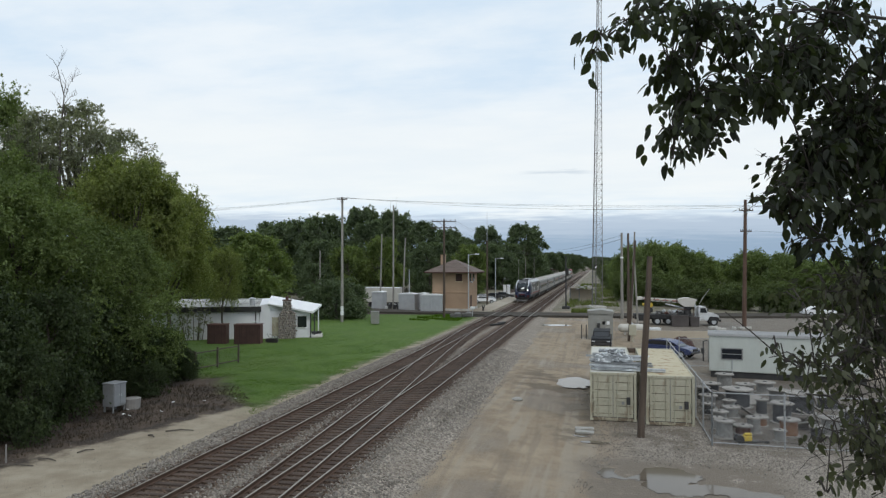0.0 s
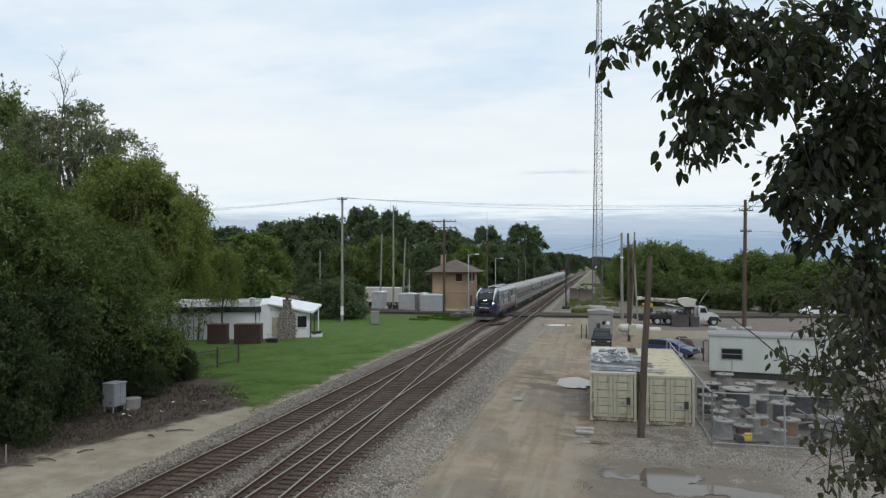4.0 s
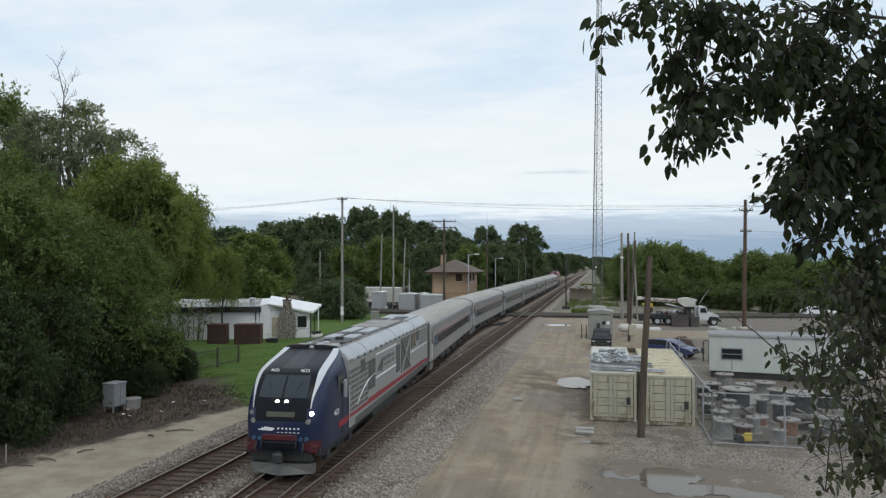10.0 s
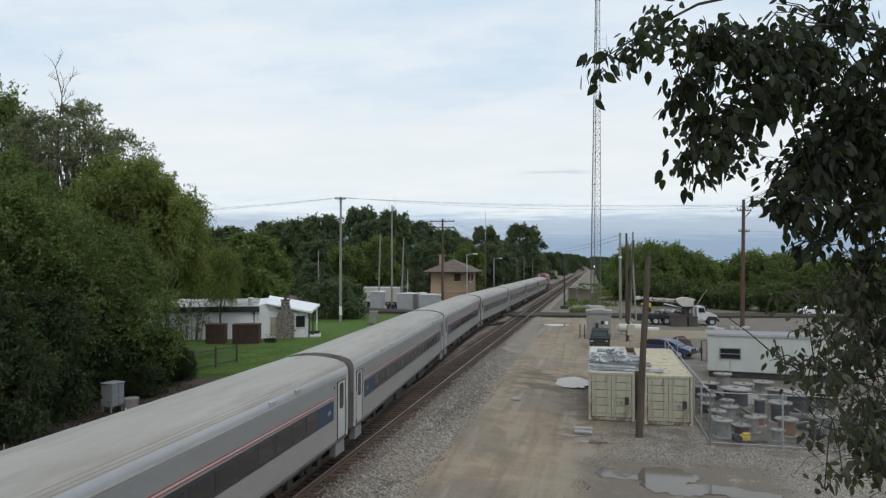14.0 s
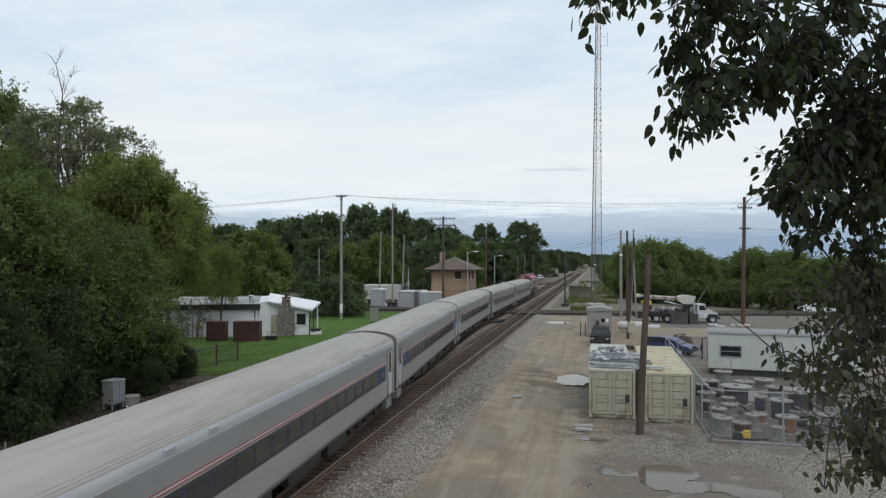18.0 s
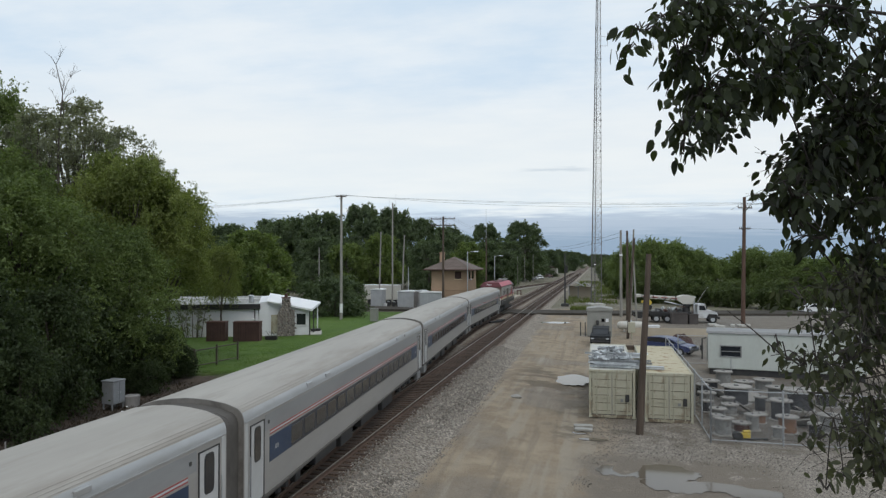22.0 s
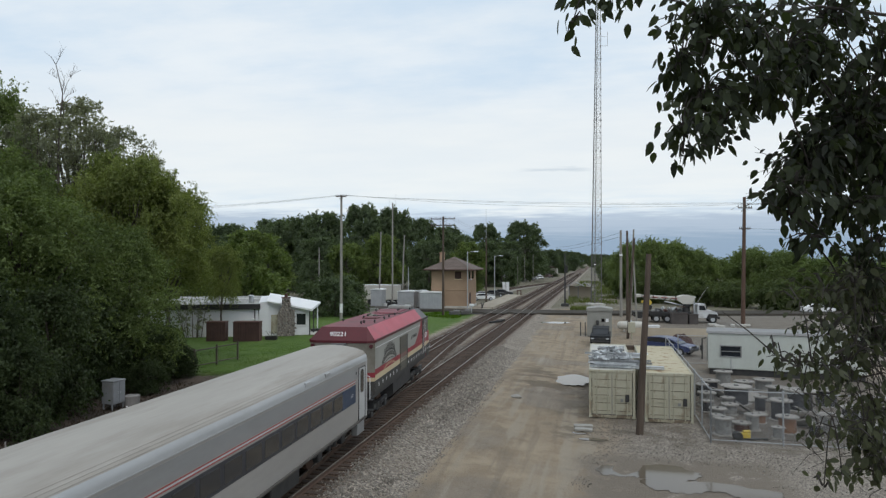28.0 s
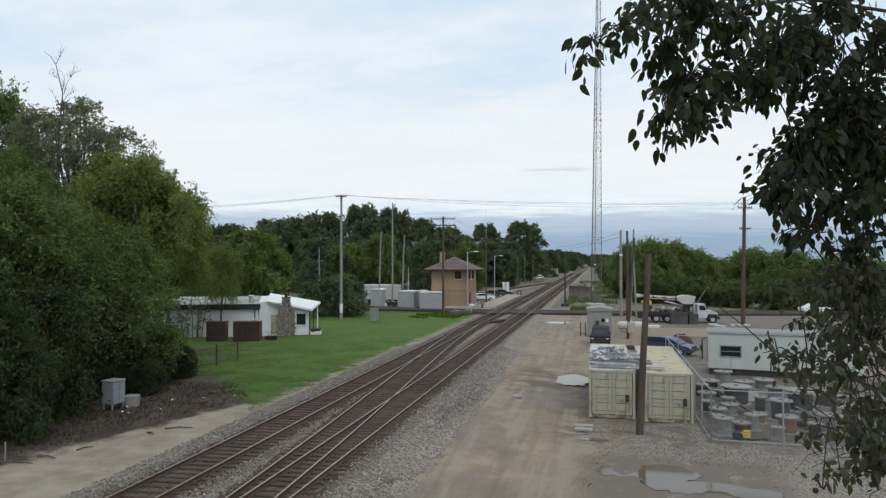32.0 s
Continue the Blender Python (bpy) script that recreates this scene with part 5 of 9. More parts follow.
def make_cab_unit():
    """Its nose looks back along the train."""
    t = thing("cab_unit", "red and grey boxy locomotive shell with white stars", "locomotive")
    x0, x1 = -6.9, 7.05
    g = Geo()
    for s in (-1, 1):
        g.grid(lambda u, v: (x0 + (x1 - x0) * u, s * 1.50, 1.6 + 2.24 * v), 1, 1)
    g.add([(x0, y, z) for y, z in ((1.5, 1.6), (1.5, 3.84), (-1.5, 3.84), (-1.5, 1.6))], [(0, 1, 2, 3)])
    part("body", g, M_WARM_GREY, t)
    part("end_wall", Geo().prism([(x1 - 0.05, -1.49), (x1 + 0.01, -1.49), (x1 + 0.17, -1.15), (x1 + 0.17, 1.15), (x1 + 0.01, 1.49), (x1 - 0.05, 1.49)], 1.6, 3.84, "z"), M_OLIVE, t, "grimy end wall with cut corners")
    hood = [(1.52, 3.84), (1.05, 4.42), (-1.05, 4.42), (-1.52, 3.84)]
    for s in (-1, 1):
        part("roof_slope", Geo().add([(-4.85, s * 1.52, 3.84), (x1 + 0.04, s * 1.52, 3.84), (x1 - 0.25, s * 1.05, 4.42), (-4.85, s * 1.05, 4.42)], [(0, 1, 2, 3) if s < 0 else (3, 2, 1, 0)]), M_MAROON, t, "faded red roof slope")
        part("cab_roof_slope", Geo().add([(-6.92, s * 1.50, 3.80), (-4.85, s * 1.52, 3.84), (-4.85, s * 1.05, 4.42), (-6.62, s * 0.98, 4.36)], [(0, 1, 2, 3) if s < 0 else (3, 2, 1, 0)]), M_CAB_ROOF, t, "dark grey cab roof slope")
    top = part("roof_top", Geo().add([(-4.85, -1.05, 4.42), (x1 - 0.25, -1.05, 4.42), (x1 - 0.25, 1.05, 4.42), (-4.85, 1.05, 4.42)], [(0, 1, 2, 3)]), M_DULL_RED, t, "weathered dull red roof top")
    part("cab_roof", Geo().add([(-6.6, -0.98, 4.36), (-4.85, -1.05, 4.42), (-4.85, 1.05, 4.42), (-6.6, 0.98, 4.36), (-6.92, -1.5, 3.8), (-6.92, 1.5, 3.8)], [(0, 1, 2, 3), (4, 0, 3, 5)]), M_CAB_ROOF, t, "dark grey cab roof")
    cap = [(x1 + 0.02, -1.52), (x1 + 0.20, -1.17), (x1 + 0.20, 1.17), (x1 + 0.02, 1.52)]
    red = Geo().add([(a, b, 3.84) for a, b in cap] + [(x1 - 0.25, -1.05, 4.42), (x1 - 0.25, 1.05, 4.42)], [(1, 2, 5, 4), (0, 1, 4), (2, 3, 5)])
    red.add([(a, b, z) for z in (3.74, 3.845) for a, b in cap], [(0, 1, 5, 4), (1, 2, 6, 5), (2, 3, 7, 6), (3, 2, 1, 0)])
    part("red_end", red, M_DEEP_RED, t, "deep red sloping end over the wall")
    letters("fleet_number", "90221", 0.32, Matrix.Translation((x1 - 0.01, -0.20, 4.11)) @ Euler((radians(52), 0, radians(90))).to_matrix().to_4x4(), M_WHITE, t, "white fleet number")
    for y in (-0.16, 0.16):
        part("end_lamp", Geo().tube((x1 + 0.2, y - 0.12, 3.60), (x1 + 0.32, y - 0.12, 3.60), 0.10, n=14), M_LENS, t, "unlit twin lamp")
    part("lamp_housing", Geo().box((x1 + 0.20, -0.12, 3.60), (0.12, 0.72, 0.27), None, 0.04), M_CAB_ROOF, t, "pale twin-lamp housing")
    for s in (-1, 1):
        part("corner_lamp", Geo().tube((x1 + 0.05, s * 1.32, 3.60), (x1 + 0.18, s * 1.36, 3.60), 0.09, n=12), M_DARK_RED, t)
        part("handrail", Geo().path([(x1 + 0.62, s * 1.42, 1.35), (x1 + 0.62, s * 1.42, 2.30), (x1 + 0.58, s * 1.38, 2.36), (x1 + 0.30, s * 0.9, 2.36)], [0.020] * 4, 6).path([(x1 + 0.62, s * 0.7, 1.35), (x1 + 0.62, s * 0.7, 2.1), (x1 + 0.28, s * 0.7, 2.14)], [0.018] * 3, 6), M_WHITE, t, "white handrail")
        part("end_step", Geo().box((x1 + 0.42, s * 1.15, 1.30), (0.42, 0.7, 0.05), None, 0.01).box((x1 + 0.42, s * 1.25, 0.85), (0.36, 0.5, 0.05), None, 0.01).box((x1 + 0.24, s * 1.25, 1.05), (0.04, 0.5, 0.6)), M_DARK, t, "dark corner steps")
    for nm, z0, z1, mt in (("red_line", 2.21, 2.43, M_LOCO_RED), ("cream_line", 2.04, 2.20, M_CREAM_LINE), ("end_base", 1.42, 2.03, M_STAR_BAND)):
        part(nm, Geo().prism([(x1 - 0.04, -1.498), (x1 + 0.015, -1.498), (x1 + 0.18, -1.155), (x1 + 0.18, 1.155), (x1 + 0.015, 1.498), (x1 - 0.04, 1.498)], z0, z1, "z"), mt, t)
    for x, w, d, h in ((-5.75, 1.45, 1.3, 0.21), (-2.9, 3.2, 1.25, 0.05), (1.8, 0.9, 0.8, 0.06)):
        part("roof_box", Geo().box((x, 0, 4.42 + h / 2), (w, d, h), None, 0.04), M_HUT_GREY if h > 0.2 else M_DULL_RED, t, "pale roof-top unit" if h > 0.2 else "")
    for s in (-1, 1):
        part("eave", Geo().box((1.1, s * 1.525, 3.83), (11.9, 0.05, 0.13), None, 0.015), M_DEEP_RED, t, "deep red edge under the roof slope")
        part("cab_eave", Geo().box((-5.88, s * 1.52, 3.82), (2.04, 0.05, 0.09), None, 0.015), M_STAR_BAND, t)
    part("roof_conduit", Geo().path([(-4.4, 0.93, 4.45), (-1.0, 0.93, 4.45), (-0.75, 0.75, 4.45), (0.6, 0.1, 4.45)], [0.022] * 4, 5), M_STAR_BAND, t, "dark conduit bent across the roof")
    rag = random.Random(14)
    for i in range(10):
        part("torn_cover", Geo().box((0, 0, 0), (rag.uniform(0.18, 0.34), rag.uniform(0.12, 0.24), 0.05), pose(1.05 + rag.uniform(-0.35, 0.35), -0.1 + rag.uniform(-0.25, 0.25), 4.50 + rag.uniform(-0.03, 0.06), rag.uniform(-40, 40), rag.uniform(-40, 40), rag.uniform(0, 180)), 0.02), M_OLIVE if i % 2 else M_MESH_GREY, t, "crumpled grey cover over a roof fitting")
    part("fan_ring", Geo().tube((-5.75, 0, 4.62), (-5.75, 0, 4.65), 0.30, 0.28, 16), M_MESH_GREY, t)
    rnd = random.Random(5)
    for i in range(12):
        x, y = rnd.uniform(-4.5, 6.2), rnd.choice((-0.85, 0.85, -0.3, 0.4))
        part("lifting_eye", Geo().tube((x, y, 4.40), (x + 0.05, y, 4.56), 0.035, n=5).box((x, y, 4.5), (0.2, 0.05, 0.08)), M_DARK, t)
    # nose
    n = Geo()
    n.prism([(-1.42, 1.3), (1.42, 1.3), (1.42, 2.85), (1.3, 2.95), (-1.3, 2.95), (-1.42, 2.85)], -7.92, -6.88, "x")
    part("nose", n, M_LOCO_RED, t, "stubby red nose")
    part("nose_skirt", Geo().box((-7.42, 0, 1.66), (1.04, 2.88, 0.80), None, 0.03), M_STAR_BAND, t, "black band round the nose")
    part("nose_line", Geo().box((-7.42, 0, 2.14), (1.03, 2.87, 0.14), None, 0.01), M_CREAM_LINE, t, "cream line round the nose")
    part("nose_top", Geo().box((-7.44, 0, 2.96), (0.9, 2.5, 0.04), None, 0.01), M_CAB_ROOF, t, "dark grey nose top")
    part("windshield", Geo().add([(-7.075, -1.25, 3.0), (-7.075, 1.25, 3.0), (-6.965, 1.3, 3.75), (-6.965, -1.3, 3.75)], [(3, 2, 1, 0)]), M_GLASS, t)
    part("cab_front", Geo().add([(x, s * 1.48, z) for z, x in ((2.9, -7.06), (3.8, -6.94)) for s in (-1, 1)] + [(-6.88, s * 1.48, z) for z in (2.9, 3.8) for s in (-1, 1)], [(0, 1, 3, 2), (5, 4, 6, 7), (0, 2, 6, 4), (3, 1, 5, 7), (2, 3, 7, 6)]), M_STAR_BAND, t)
    for s in (-1, 1):
        y = lambda o=0.0: s * (1.502 + o)
        flip = (lambda q: q) if s < 0 else (lambda q: tuple(reversed(q)))
        curve = Geo()
        pts = [(-6.9, 3.82), (-4.45, 3.82)] + [(-4.45 + 1.9 * (i / 8) ** 1.8, 3.82 - 1.25 * i / 8) for i in range(1, 9)] + [(-6.9, 2.57)]
        curve.add([(a, y(.004), b) for a, b in pts], [flip(tuple(range(len(pts))))])
        part("red_cab_side", curve, M_LOCO_RED, t, "red cab side with a curved edge")
        part("red_line", Geo().box((0.07, y(.004), 2.44), (13.95, 0.012, 0.24)), M_LOCO_RED, t, "red line along the side")
        part("cream_line", Geo().box((0.07, y(.004), 2.19), (13.95, 0.012, 0.24)), M_CREAM_LINE, t, "cream line along the side")
        part("white_line", Geo().box((1.4, y(.004), 3.52), (11.2, 0.012, 0.022)), M_WHITE, t, "thin white line")
        bd = part("star_band", Geo().box((-0.36, y(.0), 1.82), (14.8, 0.03, 0.46)), M_STAR_BAND, t, "black band of white stars")
        for i in range(19):
            x = 6.4 - i * 0.78
            if -0.45 < x < 1.75:
                continue
            part("star", star(Geo(), x, y(.022), 1.83, 0.14), M_WHITE, bd)
        dr = part("side_door", Geo().box((0.68, y(-0.03), 2.55), (2.0, 0.11, 1.75)), M_DOOR_OLIVE, t, "olive rolling door, recess shading put into its colour")
        part("door_gap", Geo().box((-0.2, y(.01), 2.5), (0.24, 0.03, 1.8)), M_BLACK, dr)
        part("faded_stripe", Geo().box((0.86, y(.03), 2.44), (1.6, 0.012, 0.22)), M_FADED_RED, dr, "faded red stripe across the door")
        part("faded_stripe", Geo().box((0.86, y(.03), 2.20), (1.6, 0.012, 0.20)), M_FADED_CREAM, dr, "faded cream stripe across the door")
        for i in range(5):
            part("door_rib", Geo().box((0.86, y(.03), 1.9 + i * 0.32), (1.6, 0.016, 0.018)), M_DARK, dr)
        band = part("window_surround", Geo().box((-5.93, y(.006), 3.38), (1.96, 0.02, 0.92)), M_STAR_BAND, t, "black panel round the cab windows")
        for x, w in ((-5.84, 0.62), (-6.54, 0.56)):
            part("cab_window", Geo().box((x, y(.02), 3.36), (w, 0.02, 0.70), None, 0.008), M_GLASS, band)
            part("window_frame", Geo().box((x, y(.025), 3.73), (w + 0.1, 0.03, 0.05)).box((x, y(.025), 2.99), (w + 0.1, 0.03, 0.05)).box((x - w / 2 - 0.02, y(.025), 3.36), (0.05, 0.03, 0.76)), M_CAB_ROOF, band)
        cd = part("cab_door", Geo().box((-5.35, y(.01), 2.75), (0.62, 0.03, 1.95), None, 0.01), M_STAR_BAND, t)
        for x in (-5.02, -5.72):
            part("grab_rail", Geo().tube((x, y(.07), 1.7), (x, y(.07), 3.55), 0.010, n=6), M_WHITE, cd, "white grab rail")
        letters("side_number", "90221", 0.42, Matrix.Translation((-6.35, y(.012), 2.72)) @ Euler((radians(90), 0, radians(180 if s > 0 else 0))).to_matrix().to_4x4(), M_WHITE, t, "white number on the cab side")
        em = Geo()
        for i in range(4):
            em.add([(-1.3 - i * 0.1, y(.006), 2.98), (-1.37 - i * 0.1, y(.006), 2.95), (-1.72 - i * 0.03, y(.006), 3.17), (-1.68 - i * 0.03, y(.006), 3.2)], [(0, 1, 2, 3)])
        for i in range(6):
            em.box((-2.0 - i * 0.22, y(.006), 3.08), (0.12, 0.01, 0.16))
        part("emblem", em, M_MESH_GREY, t, "dark emblem with bars")
        # arched banner with upright shapes drawn plainly
        bow = lambda x, z0, h, half: z0 + h * math.sqrt(max(0.0, 1 - ((x - 4.15) / half) ** 2))
        arch = Geo()
        for i in range(22):
            xa, xb = 2.45 + 3.4 * i / 22, 2.45 + 3.4 * (i + 1) / 22
            arch.add([(x, y(.008), bow(x, 2.33, 0.80, 1.74) + d) for x, d in ((xa, -0.05), (xb, -0.05), (xb, 0.03), (xa, 0.03))], [(0, 1, 2, 3)])
            xa, xb = 2.75 + 2.8 * i / 22, 2.75 + 2.8 * (i + 1) / 22
            arch.add([(x, y(.008), bow(x, 2.30, 0.40, 1.45) + d) for x, d in ((xa, -0.015), (xb, -0.015), (xb, 0.015), (xa, 0.015))], [(0, 1, 2, 3)])
        part("banner_arch", arch, M_CREST, t, "dark double arch on the side")
        tx = Geo()
        for i in range(18):
            x = 2.75 + 2.8 * i / 17
            tx.box((x, y(.009), (bow(x, 2.31, 0.62, 1.62))), (0.055, 0.008, 0.19))
        part("banner_strip", tx, M_CREST, t, "dark bars between the arches")
        rb = Geo()
        for i in range(16):
            xa, xb = 2.8 + 2.7 * i / 16, 2.8 + 2.7 * (i + 1) / 16
            rb.add([(x, y(.007), bow(x, 2.20, 0.30, 1.42) + d) for x, d in ((xa, -0.16), (xb, -0.16), (xb, 0.07), (xa, 0.07))], [(0, 1, 2, 3)])
        part("banner_ribbon", rb, M_FADED_RED, t, "faded red ribbon under the arch")
        pl = Geo()
        for i in range(12):
            pl.box((2.95 + 0.215 * i, y(.012), bow(2.95 + 0.215 * i, 2.17, 0.30, 1.42)), (0.09, 0.008, 0.10))
        part("ribbon_writing", pl, M_CREAM_LINE, t, "pale bars along the ribbon")
        fg = Geo()
        crest = random.Random(23)
        for i in range(9):
            x = 3.02 + i * 0.265
            z = bow(x, 2.33, 0.80, 1.74) + 0.02
            h = crest.uniform(0.20, 0.27) + 0.10 * (1 - abs(i - 4) / 4)
            fg.add([(x - 0.085, y(.009), z), (x + 0.085, y(.009), z), (x + 0.055, y(.009), z + h * 0.7), (x + 0.02, y(.009), z + h), (x - 0.04, y(.009), z + h * 0.95), (x - 0.07, y(.009), z + h * 0.6)], [(0, 1, 2, 3, 4, 5)])
            fg.add([(x + 0.05, y(.009), z + h * 0.4), (x + 0.08, y(.009), z + h * 0.4), (x + 0.15, y(.009), z + h * 1.35), (x + 0.13, y(.009), z + h * 1.37)], [(0, 1, 2, 3)])
        part("banner_crest", fg, M_CREST, t, "dark upright shapes over the arch")
    part("frame", Geo().box((-0.4, 0, 1.42), (15.4, 2.8, 0.36), None, 0.03), M_DARK, t)
    part("fuel_tank", Geo().prism([(-1.3, 1.25), (1.3, 1.25), (1.3, 0.6), (1.0, 0.35), (-1.0, 0.35), (-1.3, 0.6)], -2.2, 2.4, "x"), M_DARK, t)
    part("coupler", Geo().box((7.4, 0, 0.9), (0.9, 0.3, 0.3), None, 0.04).box((-8.5, 0, 0.9), (0.7, 0.3, 0.3), None, 0.04), M_DARK, t)
    bogie(t, -5.0, 0.5, 2.75)
    bogie(t, 5.0, 0.5, 2.75)
    return t


M_STRIPE = surface("silver_white_paint", (0.52, 0.54, 0.56), (0.62, 0.635, 0.65), 0.6, 9, 0.45, 0.1, 0.0, dirt=(0.42, 0.42, 0.42), dirt_at=(0.5, 0.8))
M_HATCH = glass_material("dark_hatch_panel", (0.022, 0.023, 0.027), 0.35, 0.25)
M_PLOUGH = surface("grimy_plough", (0.10, 0.095, 0.09), (0.20, 0.195, 0.185), 1.5, 15, 0.8, 0.1, 0.2)
M_GLASS_CAB = glass_material("tinted_windshield", (0.032, 0.042, 0.049), 0.16, 0.3)
M_BLUE_HOSE = surface("blue_jumper", (0.035, 0.075, 0.14), (0.05, 0.10, 0.18), 3, 20, 0.6)
make_train()


# ---- poles, wires, mast ----
def pole(x, y, top, r, mat, label, lean=(0, 0), name="utility_pole", arms=(), bands=()):
    z = land(x, y)
    t = thing(name, label, name.replace("_", " "), pose(x, y, z))
    g = Geo()
    n = 7
    pts = [Vector((lean[0] * k + 0.03 * noise.noise((x, y, k * 3)), lean[1] * k, -0.4 + (top - z + 0.4) * k)) for k in (i / (n - 1) for i in range(n))]
    g.path(pts, [r * (1 - 0.32 * i / (n - 1)) for i in range(n)], 12)
    part("shaft", g, mat, t, smooth=True)
    for dz, half, turn in arms:
        k = (top - z - dz) / (top - z)
        m = pose(lean[0] * k, lean[1] * k, top - z - dz, 0, 0, turn)
        arm = part("crossarm", Geo().box((0, -0.18, 0), (half * 2, 0.1, 0.12), m, 0.01), M_POLE, t)
        for i in range(6):
            u = -half * 0.94 + i * half * 0.376
            part("insulator", Geo().tube(m @ Vector((u, -0.18, 0.05)), m @ Vector((u, -0.18, 0.26)), 0.055, 0.035, 6), M_DARK, arm)
        for s in (-1, 1):
            part("brace", Geo().tube(m @ Vector((s * half * 0.45, -0.2, -0.04)), m @ Vector((0, -0.16, -0.62)), 0.02, n=4), M_DARK, arm)
    for zz, dz, bm in bands:
        part("band", Geo().tube((lean[0] * zz / (top - z), 0, zz), (lean[0] * zz / (top - z), 0, zz + dz), r * 1.04, r * 1.0, 12), bm, t, "pale marker band")
    return t


def lamp_post(x, y, top, side, label):
    t = pole(x, y, top, 0.09, M_STEEL, label, name="lamp_post")
    h = top - land(x, y)
    part("arm", Geo().path([(0, 0, h - 0.25), (side * 0.5, 0, h - 0.02), (side * 1.1, 0, h)], [0.04, 0.035, 0.03], 6), M_STEEL, t)
    part("lamp_head", Geo().box((side * 1.35, 0, h), (0.7, 0.3, 0.16), None, 0.04), M_WHITE, t, "pale lamp head")


def cable(a, b, sag, r=0.010, n=18, label="thin black overhead wire"):
    a, b = Vector(a), Vector(b)
    pts = [a.lerp(b, i / n) - Vector((0, 0, sag * 4 * (i / n) * (1 - i / n))) for i in range(n + 1)]
    thing("overhead_wire", label, "wire", geo=Geo().path(pts, [r] * (n + 1), 5), mat=M_BLACK, group="overhead wires")


def make_poles():
    pole(1.95, 35.8, 7.75, 0.19, M_POLE, "leaning dark wooden pole in front of the containers", (0.50, 0.2))
    t = pole(-33.25, 88.05, 16.15, 0.2, M_POLE_PALE, "tall pale wooden pole on the lawn", arms=((0.25, 0.7, 10),), bands=((0.9, 1.2, M_WHITE),))
    pole(-21.2, 96.2, 13.6, 0.19, M_POLE, "dark telegraph pole with two crossarms", arms=((0.35, 1.75, 0), (1.25, 1.75, 0)))
    pole(16.9, 89.7, 15.0, 0.26, M_POLE_RED, "tall brown utility pole beside the road", (0.25, 0), arms=((1.3, 0.9, 20), (3.8, 0.7, 20)))
    pole(3.1, 100.0, 11.6, 0.22, M_POLE_PALE, "pale pole among the cluster of poles", bands=((8.4, 0.25, M_WHITE),))
    pole(3.75, 94.7, 11.3, 0.2, M_POLE, "dark pole among the cluster of poles")
    pole(4.2, 97.5, 11.6, 0.16, M_POLE_PALE, "thin grey pole among the cluster of poles", (0.5, 0))
    pole(3.0, 76.3, 9.8, 0.15, M_POLE, "slender leaning pole in the yard", (0.75, 0))
    pole(4.6, 88.0, 9.9, 0.12, M_POLE_PALE, "thin leaning pole with a loose cable", (-0.5, 0))
    pole(-35.6, 111.9, 12.2, 0.15, M_POLE_PALE, "pale pole behind the road", (0.35, 0))
    t = pole(-33.3, 112.0, 17.0, 0.16, M_POLE_PALE, "tall pale mast with antennas")
    for dx, h in ((-0.5, 1.7), (0.55, 2.4)):
        part("antenna", Geo().path([(0, 0, 16.3), (dx, 0, 16.3), (dx, 0, 16.3 + h)], [0.03, 0.03, 0.02], 5), M_STEEL, t)
    pole(-32.4, 114.5, 11.7, 0.15, M_POLE_PALE, "leaning pale pole behind the white boxes", (0.45, 0))
    pole(-31.0, 113.6, 6.4, 0.08, M_STEEL, "short thin steel pole beside the boxes")
    t = pole(-20.4, 130.0, 11.6, 0.17, M_POLE, "dark slender mast beside the station")
    part("antenna", Geo().tube((0, 0, 11.5), (0, 0, 17.4), 0.05, 0.03, 6), M_STEEL, t)
    pole(-50.0, 121.0, 9.8, 0.13, M_POLE_PALE, "distant pale pole among the trees")
    t = pole(-5.45, 120.5, 8.6, 0.15, M_DARK, "dark signal mast beside the tracks", name="signal_mast")
    part("signal_head", Geo().box((0.25, -0.1, 6.3), (0.45, 0.3, 1.3), None, 0.05), M_BLACK, t)
    part("base", Geo().box((0, 0, 0.25), (1.3, 0.9, 0.5), None, 0.05), M_DARK, t)
    t = pole(-0.6, 153.0, 6.9, 0.09, M_DARK, "distant dark signal mast with one lit lamp", name="signal_mast")
    head = part("signal_head", Geo().box((0, -0.1, 7.0), (0.5, 0.25, 0.9), None, 0.05), M_BLACK, t)
    part("signal_lamp", Geo().tube((0, -0.28, 6.95), (0, -0.22, 6.95), 0.14, n=12), M_LAMP, head, "lit white signal lamp")
    lamp_post(-19.65, 106.6, 8.8, 1, "slender street lamp beside the brick building")
    lamp_post(-20.7, 143.0, 8.4, 1, "slender street lamp on the platform")
    for x, y, h in ((-22.9, 205, 8.6), (-23.6, 232, 9.0), (-22.4, 250, 9.3)):
        pole(x, y, h, 0.11, M_POLE_PALE, "distant slender pale pole")
    top = (-33.2, 88.0, 15.9)
    for k, (dx, sag) in enumerate(((-0.6, 0.42), (0.0, 0.55), (0.6, 0.85))):
        cable((top[0] + dx, top[1], top[2] + 0.2), (17.0 + dx, 89.6, 14.35 - 0.1 * k), sag, 0.013)
        cable((top[0] + dx, top[1], top[2] + 0.2), (-90.0, 84.0, 14.6 - 0.35 * k), 0.9, 0.011)
        cable((17.0 + dx, 89.6, 14.35 - 0.1 * k), (75.0, 91.0, 13.9), 0.7)
    cable((17.0, 89.7, 11.3), (75.0, 91.0, 11.2), 0.9)
    for dx in (-1.5, -0.9, 0.9, 1.5):
        cable((-21.2 + dx, 96.0, 13.4), (-21.2 + dx, 320.0, 12.5), 2.6)
    cable((-21.2, 96.2, 12.6), (-33.2, 88.0, 10.5), 0.4)
